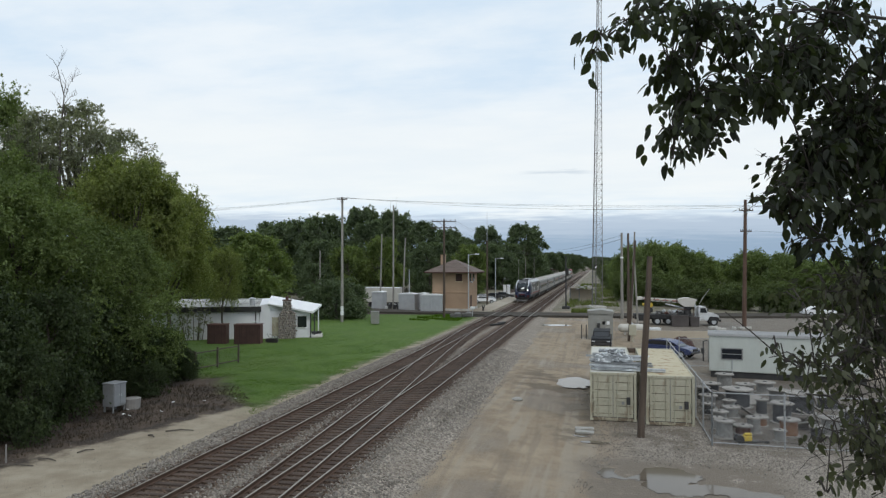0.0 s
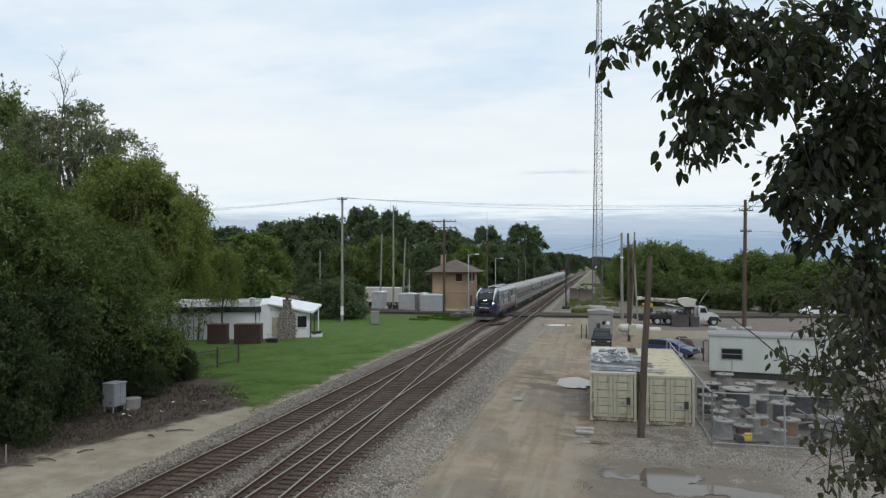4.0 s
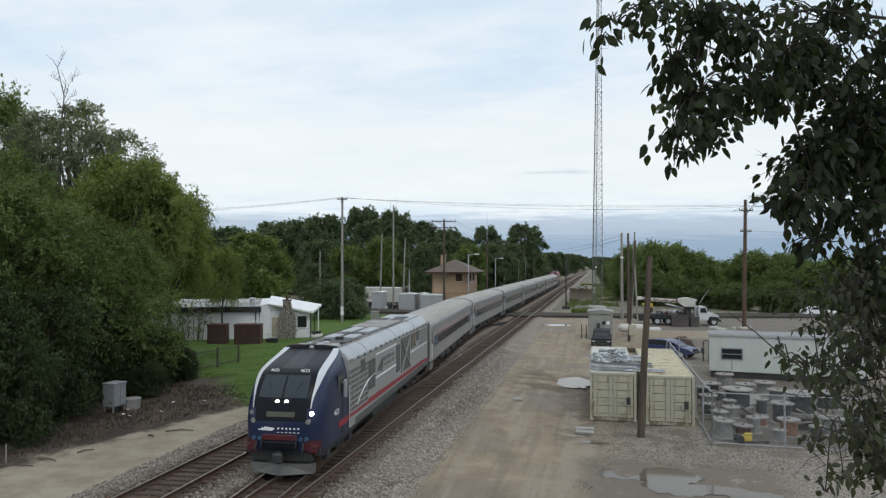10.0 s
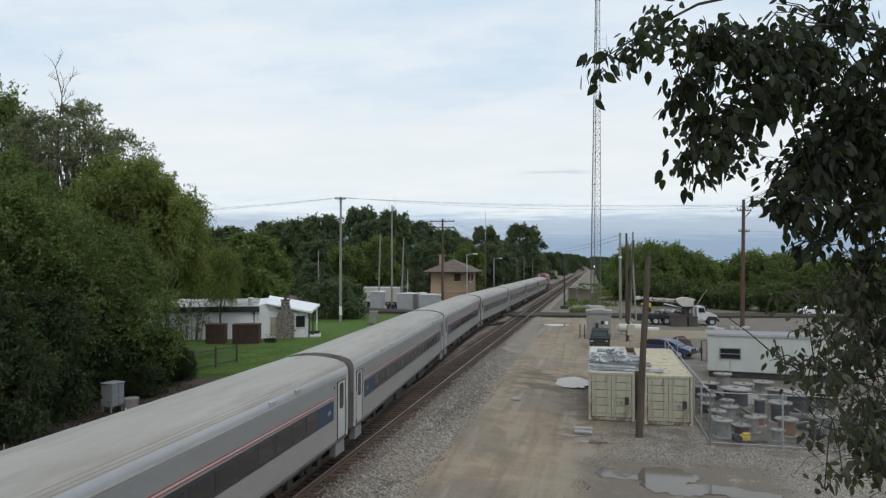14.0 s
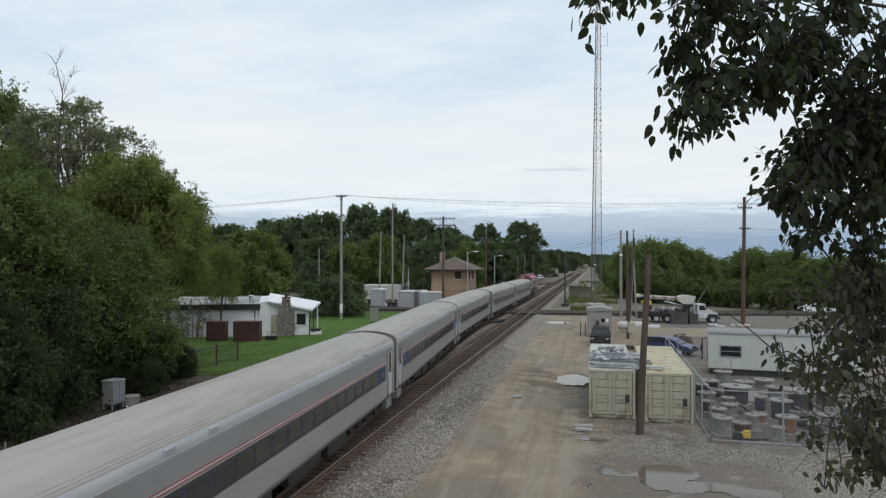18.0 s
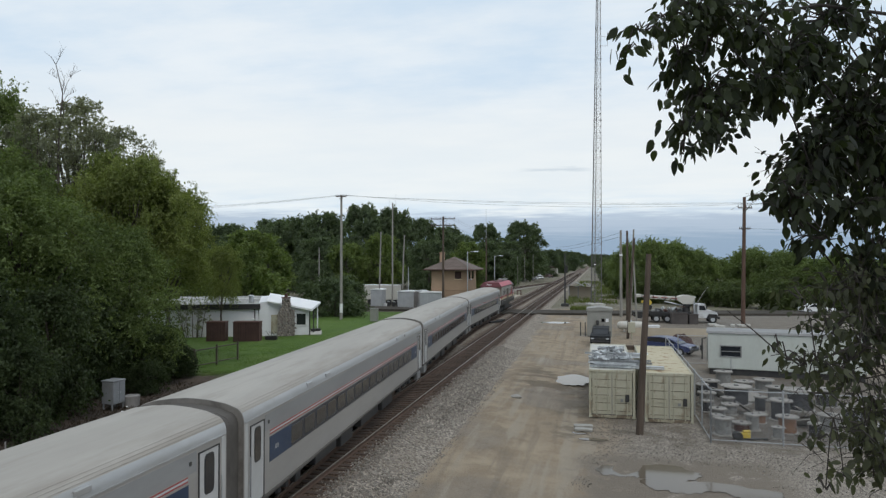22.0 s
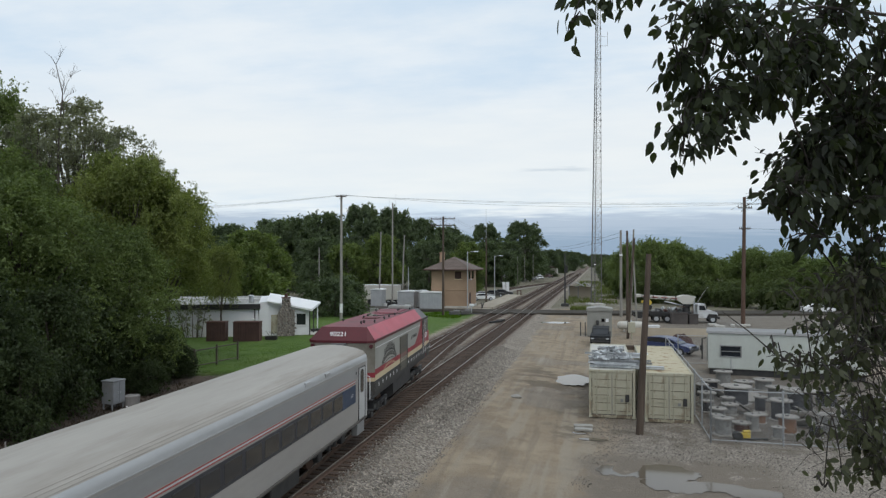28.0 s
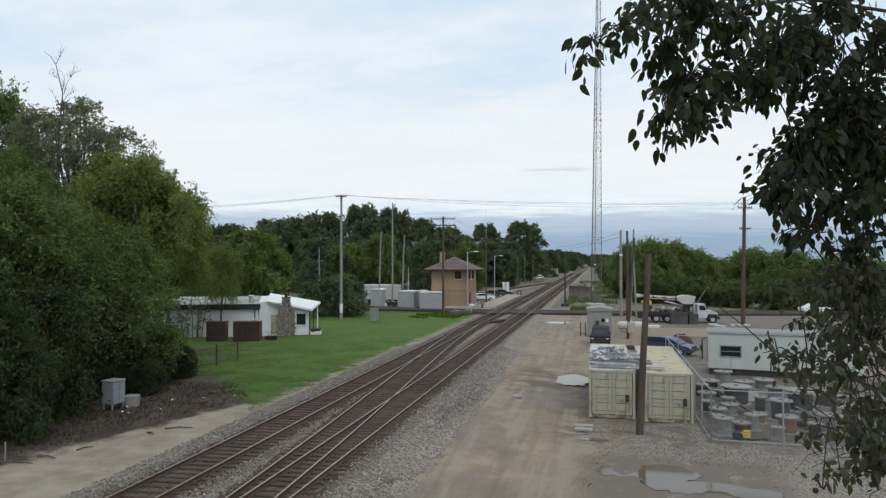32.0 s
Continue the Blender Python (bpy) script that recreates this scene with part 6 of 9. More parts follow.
    for dz in (0.0, 0.55):
        cable((3.1, 100.0, 11.3 - dz), (-15.0, 260.0, 12.2 - dz * 1.6), 0.5, 0.022)
    cable((3.8, 94.7, 10.6), (4.9, 88.0, 6.2), 0.7)
    cable((-33.2, 88.0, 9.0), (-42.0, 101.0, -0.3), 0.0, 0.015, 2, "taut steel guy wire of the tall pole")


def make_tower():
    x, y = -0.4, 124.0
    t = thing("radio_tower", "tall grey lattice radio mast with three legs", "radio tower", pose(x, y, land(x, y), 0, 0.7, 20))
    h = 62.0
    turns = (0, 2.094, 4.189)
    reach = lambda z: 1.06 - 0.0118 * z
    corner = lambda k, z: Vector((reach(z) * math.cos(turns[k]), reach(z) * math.sin(turns[k]), z))
    for k in range(3):
        part("leg", Geo().tube(corner(k, 0), corner(k, h), 0.06, 0.045, n=6), M_TOWER, t)
    n = 58
    for i in range(n):
        z, dz = i * h / n, h / n
        for a, b in ((0, 1), (1, 2), (2, 0)):
            part("brace", Geo().tube(corner(a, z), corner(b, z), 0.018, n=4, caps=False), M_TOWER, t)
            part("brace", Geo().tube(corner(a, z), corner(b, z + dz), 0.018, n=4, caps=False), M_TOWER, t)
            part("brace", Geo().tube(corner(b, z), corner(a, z + dz), 0.014, n=4, caps=False), M_TOWER, t)
    for i in range(1, 12):
        z = i * 5.35
        for k in range(3):
            part("joint", Geo().tube(corner(k, z - 0.12), corner(k, z + 0.12), 0.11, n=8), M_TOWER_DARK, t, "dark joint collar")
    part("cable_run", Geo().tube(corner(1, 0.3) * 0.9, Vector((corner(1, 56).x * 0.9, corner(1, 56).y * 0.9, 56)), 0.05, 0.04, 6), M_TOWER_DARK, t, "dark cable running up the mast")
    part("base", Geo().box((0, 0, 0.2), (2.6, 2.6, 0.4), None, 0.05), M_CONCRETE, t)
    part("antenna", Geo().path([(0.3, -0.2, 45.0), (1.6, -0.4, 45.0), (1.6, -0.4, 47.4)], [0.03] * 3, 5).tube((0.3, -0.2, 46.6), (1.6, -0.4, 46.6), 0.02, n=4), M_TOWER, t)


M_CREAM_PALE = surface("pale_trailer_paint", (0.50, 0.48, 0.43), (0.58, 0.56, 0.51), 0.6, 9, 0.6, 0, 0.1, dirt=(0.4, 0.38, 0.33), dirt_at=(0.5, 0.75))
M_TOWER = surface("tower_steel", (0.15, 0.142, 0.135), (0.21, 0.20, 0.19), 1, 20, 0.6, 0.3, 0.0)
M_TOWER_DARK = surface("tower_joint", (0.12, 0.12, 0.12), (0.16, 0.16, 0.16), 1, 20, 0.7)


# ---- the yard ----
def container(x, y, top, label, turn=0):
    t = thing("shipping_container", label, "container", pose(x, y, land(x, y + 6) + 0.02, 0, 0, turn), group="two containers side by side")
    L, W, H = 12.19, 2.44, 2.59
    for s in (-1, 1):
        g = Geo()
        pts = []
        for i in range(44):
            u = 0.15 + i * (L - 0.3) / 44
            k = (L - 0.3) / 44
            pts += [(u, 0), (u + k * 0.3, 0), (u + k * 0.5, 0.036), (u + k * 0.8, 0.036)]
        v = [(s * (W / 2 - 0.02 - q), p, z) for p, q in pts for z in (0.17, H - 0.08)]
        n = len(pts)
        g.add(v, [(2 * i, 2 * i + 2, 2 * i + 3, 2 * i + 1) for i in range(n - 1)])
        part("side_wall", g, M_CREAM, t)
    part("roof", Geo().grid(lambda u, v: ((u - 0.5) * (W - 0.06), 0.05 + v * (L - 0.1), H - 0.03 - 0.012 * (round(v * 60) % 2)), 1, 60), top, t, "stained ribbed roof")
    part("floor", Geo().box((0, L / 2, 0.12), (W - 0.05, L - 0.05, 0.14)), M_DARK, t)
    part("end_wall", Geo().box((0, L - 0.05, H / 2), (W - 0.1, 0.05, H - 0.2)), M_CREAM, t)
    fr = Geo()
    for yy in (0.06, L - 0.06):
        for s in (-1, 1):
            fr.box((s * (W / 2 - 0.07), yy, H / 2), (0.14, 0.14, H), None, 0.015)
            for zz in (0.06, H - 0.06):
                fr.box((s * (W / 2 - 0.08), yy, zz), (0.17, 0.17, 0.12), None, 0.01)
        fr.box((0, yy, H - 0.07), (W, 0.12, 0.14), None, 0.012)
        part("bottom_sill", Geo().box((0, yy - 0.004, 0.09), (W - 0.32, 0.12, 0.16), None, 0.012), M_CREAM_RUST, t, "rusty dented bottom sill")
    for s in (-1, 1):
        fr.box((s * (W / 2 - 0.035), L / 2, H - 0.04), (0.07, L, 0.08)).box((s * (W / 2 - 0.035), L / 2, 0.09), (0.07, L, 0.16))
    part("frame", fr, M_CREAM, t)
    for s in (-1, 1):
        d = Geo().box((s * 0.53, 0.06, 1.32), (1.03, 0.04, 2.24))
        for k in range(5):
            d.box((s * 0.53, 0.037, 0.52 + k * 0.42), (0.90, 0.014, 0.24), None, 0.006)
        door = part("door", d, M_CREAM, t)
        # Thin dark strips paint in the shadow below each pressed panel.
        for k in range(5):
            part("rust_line", Geo().box((s * 0.53 + 0.02 * (k % 2), 0.036, 0.385 + k * 0.42), (0.86 - 0.05 * (k % 3), 0.012, 0.022)), M_PANEL_SHADOW, door, "painted dark shadow line under the pressed panel")
        part("door_seal", Geo().box((s * 0.010, 0.035, 1.32), (0.010, 0.02, 2.24)), M_GREY, door)
        for q in (0.22, 0.80):
            rod = Geo().tube((s * q, -0.015, 0.14), (s * q, -0.015, 2.48), 0.022, n=6).box((s * q + 0.14 * s, -0.03, 1.1), (0.36, 0.03, 0.05))
            for zz in (0.4, 0.95, 1.6, 2.2):
                rod.box((s * q, 0.0, zz), (0.09, 0.025, 0.06))
            part("lock_rod", rod, M_CREAM, door)
        for zz in (0.45, 1.0, 1.6, 2.15):
            part("hinge", Geo().box((s * 1.1, 0.0, zz), (0.13, 0.035, 0.07), None, 0.01), M_CREAM, door)
    part("label_plate", Geo().box((0.80, -0.045, 1.10), (0.20, 0.05, 0.40), None, 0.01), M_DARK, t, "small dark data plate")
    part("label_plate", Geo().box((0.52, -0.015, 0.98), (0.14, 0.01, 0.16)), M_GREY, t, "small grey data plate")
    return t


def make_roof_pile():
    """Galvanised rails and brackets heaped on the container."""
    rnd = random.Random(4)
    z = land(0.7, 45) + 2.6
    for i in range(34):
        ln, lay = rnd.uniform(1.9, 3.4), i // 9
        m = pose(rnd.uniform(0.5, 1.15) + 0.25 * (ln - 2), 40.0 + (i % 9) * 0.62 + rnd.uniform(-0.2, 0.2), z + 0.03 + 0.09 * lay, 0, rnd.uniform(-1.5, 1.5), rnd.uniform(-14, 14))
        g = Geo().box((0, 0, 0.0), (ln, 0.12, 0.02), m).box((0, 0.05, 0.04), (ln, 0.015, 0.09), m)
        thing("steel_rail", "bright galvanised angle rail lying on the container roof", "steel rail", geo=g, mat=M_GALV, group="rails on the container roof")
    for i in range(22):
        m = pose(rnd.uniform(-0.1, 1.6), 40.2 + rnd.uniform(0, 5.6), z + 0.40 + rnd.uniform(0, 0.06), rnd.uniform(-14, 14), rnd.uniform(-14, 14), rnd.uniform(0, 180))
        g = Geo().box((0, 0, 0), (0.7, 0.08, 0.10), m, 0.01).box((0.25, 0.15, 0), (0.08, 0.5, 0.09), m, 0.01).box((-0.25, -0.1, 0.05), (0.06, 0.4, 0.18), m, 0.01)
        thing("steel_bracket", "bright galvanised bracket heaped on the container roof", "bracket", geo=g, mat=M_GALV, group="brackets on the container roof")
    for i, (x, y) in enumerate(((1.55, 39.7), (1.2, 39.55))):
        thing("steel_beam", "long grey steel beam across the container roofs", "steel beam", pose(1.6, 39.9 + i * 0.25, z + 0.06, 0, 0, -3), geo=Geo().box((0, 0, 0), (3.8, 0.16, 0.12), None, 0.015).box((0, 0, 0.07), (3.8, 0.2, 0.02)), mat=M_GALV, group="beams on the container roof")


M_GALV = surface("bright_galvanised", (0.27, 0.285, 0.295), (0.55, 0.565, 0.575), 2.2, 30, 0.5, 0.5, 0.05, islands=1.3)


def reel(x, y, width, height, drum, label, flange=M_WOOD, tip=0):
    """A cable reel standing on one flange: planked flanges, drum, wound cable."""
    t = thing("cable_reel", label, "cable reel", pose(x, y, land(x, y) + 0.01, 0, 0, (x * 77) % 180), group="cable reels in the fenced yard")
    r = width / 2
    for z in (0.03, height - 0.03):
        f = part("flange", Geo().tube((0, 0, z - 0.03), (0, 0, z + 0.03), r, n=26), flange, t)
        for i in range(5):
            part("plank", Geo().box(((i - 2) * r * 0.36, 0, z + 0.036), (r * 0.33, 2 * math.sqrt(max(0.05, r * r - ((abs(i - 2) + 0.5) * r * 0.36) ** 2)), 0.02), None, 0.004), flange, f)
    n = 2 * max(4, int((height - 0.12) / (0.30 if drum is M_PALE_DRUM else 0.09)))
    d = Geo().path([(0, 0, 0.06 + (height - 0.12) * i / n) for i in range(n + 1)], [r * (0.752 if i % 2 else 0.765) for i in range(n + 1)], 22)
    part("wound_cable", d, drum, t, smooth=True)
    part("hub", Geo().tube((0, 0, height - 0.02), (0, 0, height + 0.05), r * 0.16, n=12), M_DARK, t)


def chain_fence(points, height, label, mat, mesh_pitch=0.11, strand=0.0032):
    t = thing("chain_link_fence", label, "fence", kind="")
    for a, b in zip(points, points[1:]):
        a, b = Vector((*a, land(*a))), Vector((*b, land(*b)))
        n = max(1, round((b - a).length / 3.0))
        for i in range(n + 1):
            p = a.lerp(b, i / n)
            part("post", Geo().tube(p - Vector((0, 0, 0.2)), p + Vector((0, 0, height)), 0.04, n=8).tube(p + Vector((0, 0, height)), p + Vector((0, 0, height + 0.05)), 0.05, 0.02, 8), mat, t)
        up = Vector((0, 0, height - 0.05))
        part("top_rail", Geo().tube(a + up, b + up, 0.028, n=6), mat, t)
        part("bottom_rail", Geo().tube(a + Vector((0, 0, 0.12)), b + Vector((0, 0, 0.12)), 0.025, n=6), mat, t)
        g = Geo()
        ln, d = (b - a).length, (b - a).normalized()
        side = d.cross(Vector((0, 0, 1))) * 0.004
        h = height - 0.18
        k = int((ln + h) / mesh_pitch)
        for i in range(k):
            for s in (-1, 1):
                u0 = i * mesh_pitch - (h if s > 0 else 0)
                u1 = u0 + h * s if s > 0 else u0 - h
                if s < 0:
                    u0, u1 = i * mesh_pitch, i * mesh_pitch - h
                z0, z1 = 0.12, 0.12 + h
                lo, hi = 0.0, ln
                def cut(u, z, v, w):
                    if u < lo:
                        q = (lo - u) / (v - u)
                        return lo, z + (w - z) * q
                    if u > hi:
                        q = (hi - u) / (v - u)
                        return hi, z + (w - z) * q
                    return u, z
                if max(u0, u1) <= lo or min(u0, u1) >= hi:
                    continue
                (p0, q0), (p1, q1) = cut(u0, z0, u1, z1), cut(u1, z1, u0, z0)
                A, B = a + d * p0 + Vector((0, 0, q0)), a + d * p1 + Vector((0, 0, q1))
                w = d * strand
                g.add([A - w, A + w, B + w, B - w], [(0, 1, 2, 3)])
        tagged(part("wire_mesh", g, mat, t), kind="stuff")


def wheel_part(parent, x, y, z, r, w):
    tyre = part("wheel", Geo().tube((x, y - w / 2, z), (x, y + w / 2, z), r, n=20), M_BLACK, parent)
    part("rim", Geo().tube((x, y - w / 2 - 0.012, z), (x, y + w / 2 + 0.012, z), r * 0.58, n=16), M_STEEL, tyre)


def make_car(x, y, turn, paint, label, kind="sedan"):
    """Length along local x, nose at +x."""
    name = "pickup_truck" if kind == "pickup" else "car"
    t = thing(name, label, name.replace("_", " "), pose(x, y, land(x, y), 0, 0, turn))
    L, W = (5.4, 1.9) if kind == "pickup" else (4.6, 1.8)
    if kind == "suv":
        L, W = 4.6, 1.85
        low = [(-2.3, 0.45), (2.2, 0.45), (2.3, 0.7), (2.2, 1.05), (1.0, 1.14), (-2.3, 1.1)]
        roof = [(0.95, 1.08), (0.45, 1.62), (-2.1, 1.66), (-2.3, 1.08)]
        glass = [(0.82, 1.12), (0.40, 1.55), (-1.95, 1.57), (-2.15, 1.12)]
        wx = (1.45, -1.4)
    elif kind == "wagon":
        L, W = 4.7, 1.8
        low = [(-2.3, 0.38), (2.15, 0.38), (2.35, 0.55), (2.3, 0.75), (1.9, 0.90), (1.2, 1.0), (-2.2, 1.06), (-2.35, 0.7)]
        roof = [(1.3, 0.98), (0.75, 1.32), (0.3, 1.47), (-0.5, 1.54), (-1.5, 1.50), (-2.0, 1.38), (-2.3, 1.04)]
        glass = [(1.0, 1.06), (0.66, 1.28), (0.26, 1.40), (-0.5, 1.46), (-1.4, 1.42), (-1.8, 1.32), (-2.0, 1.08)]
        wx = (1.45, -1.4)
    elif kind == "pickup":
        low = [(-2.7, 0.45), (2.62, 0.45), (2.72, 0.7), (2.62, 1.02), (1.35, 1.12), (-2.7, 1.08)]
        roof = [(1.30, 1.12), (0.62, 1.72), (-0.75, 1.74), (-0.95, 1.10)]
        glass = [(1.16, 1.15), (0.58, 1.66), (-0.68, 1.67), (-0.8, 1.15)]
        wx = (1.75, -1.65)
    else:
        low = [(-2.25, 0.4), (2.2, 0.4), (2.3, 0.62), (2.15, 0.85), (1.1, 0.98), (-1.6, 1.02), (-2.25, 0.92), (-2.3, 0.65)]
        roof = [(1.15, 0.96), (0.35, 1.42), (-0.95, 1.44), (-1.75, 1.0)]
        glass = [(1.0, 1.0), (0.32, 1.37), (-0.9, 1.38), (-1.5, 1.02)]
        wx = (1.4, -1.4)
    part("body", Geo().prism(low, -W / 2, W / 2, "y"), paint, t)
    part("cabin", Geo().prism(roof, -W / 2 + 0.12, W / 2 - 0.12, "y"), paint, t)
    part("side_glass", Geo().prism(glass, -W / 2 + 0.112, W / 2 - 0.112, "y"), M_GLASS, t)
    a, b = roof[0], roof[1]
    part("windshield", Geo().add([(a[0] + 0.012, -W / 2 + 0.2, a[1] + 0.05), (a[0] + 0.012, W / 2 - 0.2, a[1] + 0.05), (b[0] + 0.03, W / 2 - 0.24, b[1] - 0.04), (b[0] + 0.03, -W / 2 + 0.24, b[1] - 0.04)], [(0, 1, 2, 3)]), M_GLASS, t)
    if kind == "pickup":
        part("bed_well", Geo().box((-1.82, 0, 1.07), (1.6, W - 0.3, 0.06)), M_DARK, t)
    part("radiator_grille", Geo().box((L / 2 - 0.02, 0, 0.76), (0.08, W * 0.5, 0.22), None, 0.02), M_BLACK, t)
    part("bumper", Geo().box((L / 2 - 0.02, 0, 0.52), (0.16, W * 0.96, 0.2), None, 0.04), M_DARK, t)
    for s in (-1, 1):
        part("headlight", Geo().box((L / 2 - 0.06, s * W * 0.38, 0.76), (0.1, 0.34, 0.16), None, 0.03), M_STEEL, t, "pale headlight")
        for w in wx:
            wheel_part(t, w, s * (W / 2 - 0.09), 0.35, 0.35, 0.22)
    return t


def make_boom_truck():
    x0, y0 = 9.35, 93.2
    t = thing("boom_truck", "white-cab flatbed truck with a folded crane boom", "truck", pose(x0, y0, land(x0, y0), 0, 0, 2) @ Matrix.Scale(0.95, 4))
    part("chassis", Geo().box((-0.4, 0, 0.85), (9.6, 1.0, 0.3), None, 0.03), M_DARK, t)
    part("cab", Geo().prism([(2.85, 0.7), (4.0, 0.7), (4.0, 1.7), (3.8, 2.42), (3.55, 2.52), (2.95, 2.5), (2.85, 2.3)], -1.15, 1.15, "y"), M_TRUCK, t, "dusty white cab")
    part("hood", Geo().prism([(4.0, 0.8), (5.35, 0.75), (5.45, 1.15), (5.3, 1.42), (4.9, 1.58), (4.0, 1.74)], -0.85, 0.85, "y"), M_TRUCK, t, "dusty white bonnet")
    part("fender", Geo().prism([(4.0, 0.7), (5.5, 0.7), (5.25, 1.16), (4.3, 1.2)], -1.15, 1.15, "y"), M_BLACK, t, "black front mudguard")
    part("side_window", Geo().prism([(3.05, 1.7), (3.9, 1.7), (3.72, 2.3), (3.05, 2.32)], -1.16, 1.16, "y"), M_GLASS, t)
    part("bumper", Geo().box((5.55, 0, 0.7), (0.2, 2.2, 0.3), None, 0.04), M_DARK, t)
    part("flatbed", Geo().box((-1.6, 0, 1.25), (7.4, 2.4, 0.3), None, 0.03), M_BLACK, t, "black flatbed")
    for x in (-4.4, 0.55, 1.75):
        part("side_box", Geo().box((x, -1.02, 0.82), (1.1, 0.4, 0.55), None, 0.03), M_BLACK, t, "black tool box under the bed")
    part("mud_guard", Geo().prism([(-3.15, 0.9), (-0.15, 0.9), (-0.25, 1.12), (-3.05, 1.12)], -1.18, 1.18, "y"), M_BLACK, t)
    part("crane_turret", Geo().tube((1.6, 0, 1.3), (1.6, 0, 2.5), 0.5, 0.42, 12).box((1.6, 0, 2.3), (1.0, 1.2, 0.5), None, 0.06), M_DARK, t)
    part("operator_cab", Geo().prism([(1.1, 2.45), (2.5, 2.45), (2.55, 3.2), (2.75, 3.3), (2.7, 3.42), (1.9, 3.6), (1.2, 3.62), (0.5, 3.42), (0.4, 3.0)], -0.8, 0.8, "y"), M_CREAM_PALE, t, "dirty white crane housing")
    up = pose(1.0, 0, 3.10, 0, 3.2, 0)
    boom = part("boom", Geo().box((-2.7, 0, 0.10), (5.4, 0.36, 0.30), up, 0.03).box((-2.3, 0, -0.16), (4.4, 0.24, 0.13), up, 0.02).box((-5.45, 0, 0.10), (0.4, 0.5, 0.45), up, 0.05), M_CREAM_PALE, t, "dirty white folded boom")
    for i in range(4):
        part("boom_stripe", Geo().box((-4.6 + i * 1.2, 0, 0.02), (0.75, 0.375, 0.09), up), M_RED, boom, "red stripe along the boom")
    for i in range(4):
        part("boom_collar", Geo().box((-5.1 + i * 1.45, 0, 0.10), (0.12, 0.44, 0.40), up, 0.02), M_DARK if i % 2 else M_GREY, boom)
    for i in range(7):
        part("boom_lattice", Geo().tube(up @ Vector((-5.1 + i * 0.7, -0.2, -0.3)), up @ Vector((-4.75 + i * 0.7, -0.2, 0.0)), 0.03, n=4), M_DARK, boom)
    part("boom_basket", Geo().box((-4.75, 0, 3.48), (0.5, 0.7, 0.42), None, 0.05), M_CREAM_PALE, boom, "pale basket at the boom tip")
    part("control_post", Geo().tube((2.25, -0.7, 1.3), (2.25, -0.7, 2.6), 0.04, n=6).tube((0.2, -1.1, 1.3), (0.2, -1.1, 2.1), 0.03, n=6).tube((0.2, -1.1, 2.1), (1.4, -1.1, 2.1), 0.03, n=6), M_RUST, t)
    part("whip_aerial", Geo().path([(3.2, 0.6, 2.7), (3.9, 0.6, 3.9), (4.5, 0.6, 4.7)], [0.03, 0.025, 0.02], 5), M_CREAM_PALE, t, "pale slanting aerial")
    part("winch", Geo().tube((-3.15, -0.45, 2.62), (-3.15, 0.45, 2.62), 0.33, n=14).box((-3.7, 0, 2.66), (0.9, 0.5, 0.36), None, 0.08), M_YELLOW, t, "yellow winch drum")
    part("hoist", Geo().tube((-3.2, -0.6, 1.95), (-3.2, 0.6, 1.95), 0.36, n=12).box((-3.7, 0, 1.75), (0.5, 1.2, 0.5), None, 0.08), M_BLACK, t)
    rd = random.Random(31)
    for i in range(16):
        x = -2.6 + 0.24 * i + rd.uniform(-0.1, 0.1)
        m = pose(x, rd.uniform(-0.9, 0.6), 1.45 + rd.uniform(0, 0.35), rd.uniform(-20, 20), rd.uniform(-30, 30), rd.uniform(0, 180))
        part("load", Geo().box((0, 0, 0), (rd.uniform(0.3, 0.9), rd.uniform(0.15, 0.5), rd.uniform(0.15, 0.5)), m, 0.03), rd.choice((M_GREY, M_DARK, M_RUST, M_MESH_GREY, M_STEEL)), t, "jumbled gear on the bed")
    part("hydraulic_ram", Geo().tube((1.3, -0.3, 2.2), (-1.2, -0.1, 2.75), 0.09, n=8), M_STEEL, t)
    for x in (0.4, 2.2):
        part("outrigger", Geo().box((x, 0, 0.95), (0.28, 2.5, 0.22), None, 0.02).box((x, -1.22, 0.65), (0.2, 0.16, 0.8), None, 0.02), M_WHITE if x > 2 else M_DARK, t)
    part("exhaust_pipe", Geo().tube((2.45, -0.95, 0.9), (2.45, -0.95, 2.9), 0.07, n=8), M_STEEL, t)
    part("windshield", Geo().add([(4.01, -1.0, 1.8), (4.01, 1.0, 1.8), (3.77, 0.98, 2.55), (3.77, -0.98, 2.55)], [(0, 1, 2, 3)]), M_GLASS, t)
    part("mirror", Geo().box((3.95, -1.3, 2.1), (0.1, 0.2, 0.4), None, 0.03), M_DARK, t)
    for x in (4.75, -0.95, -2.35):
        for s in (-1, 1):
            wheel_part(t, x, s * 0.95, 0.5, 0.5, 0.34)


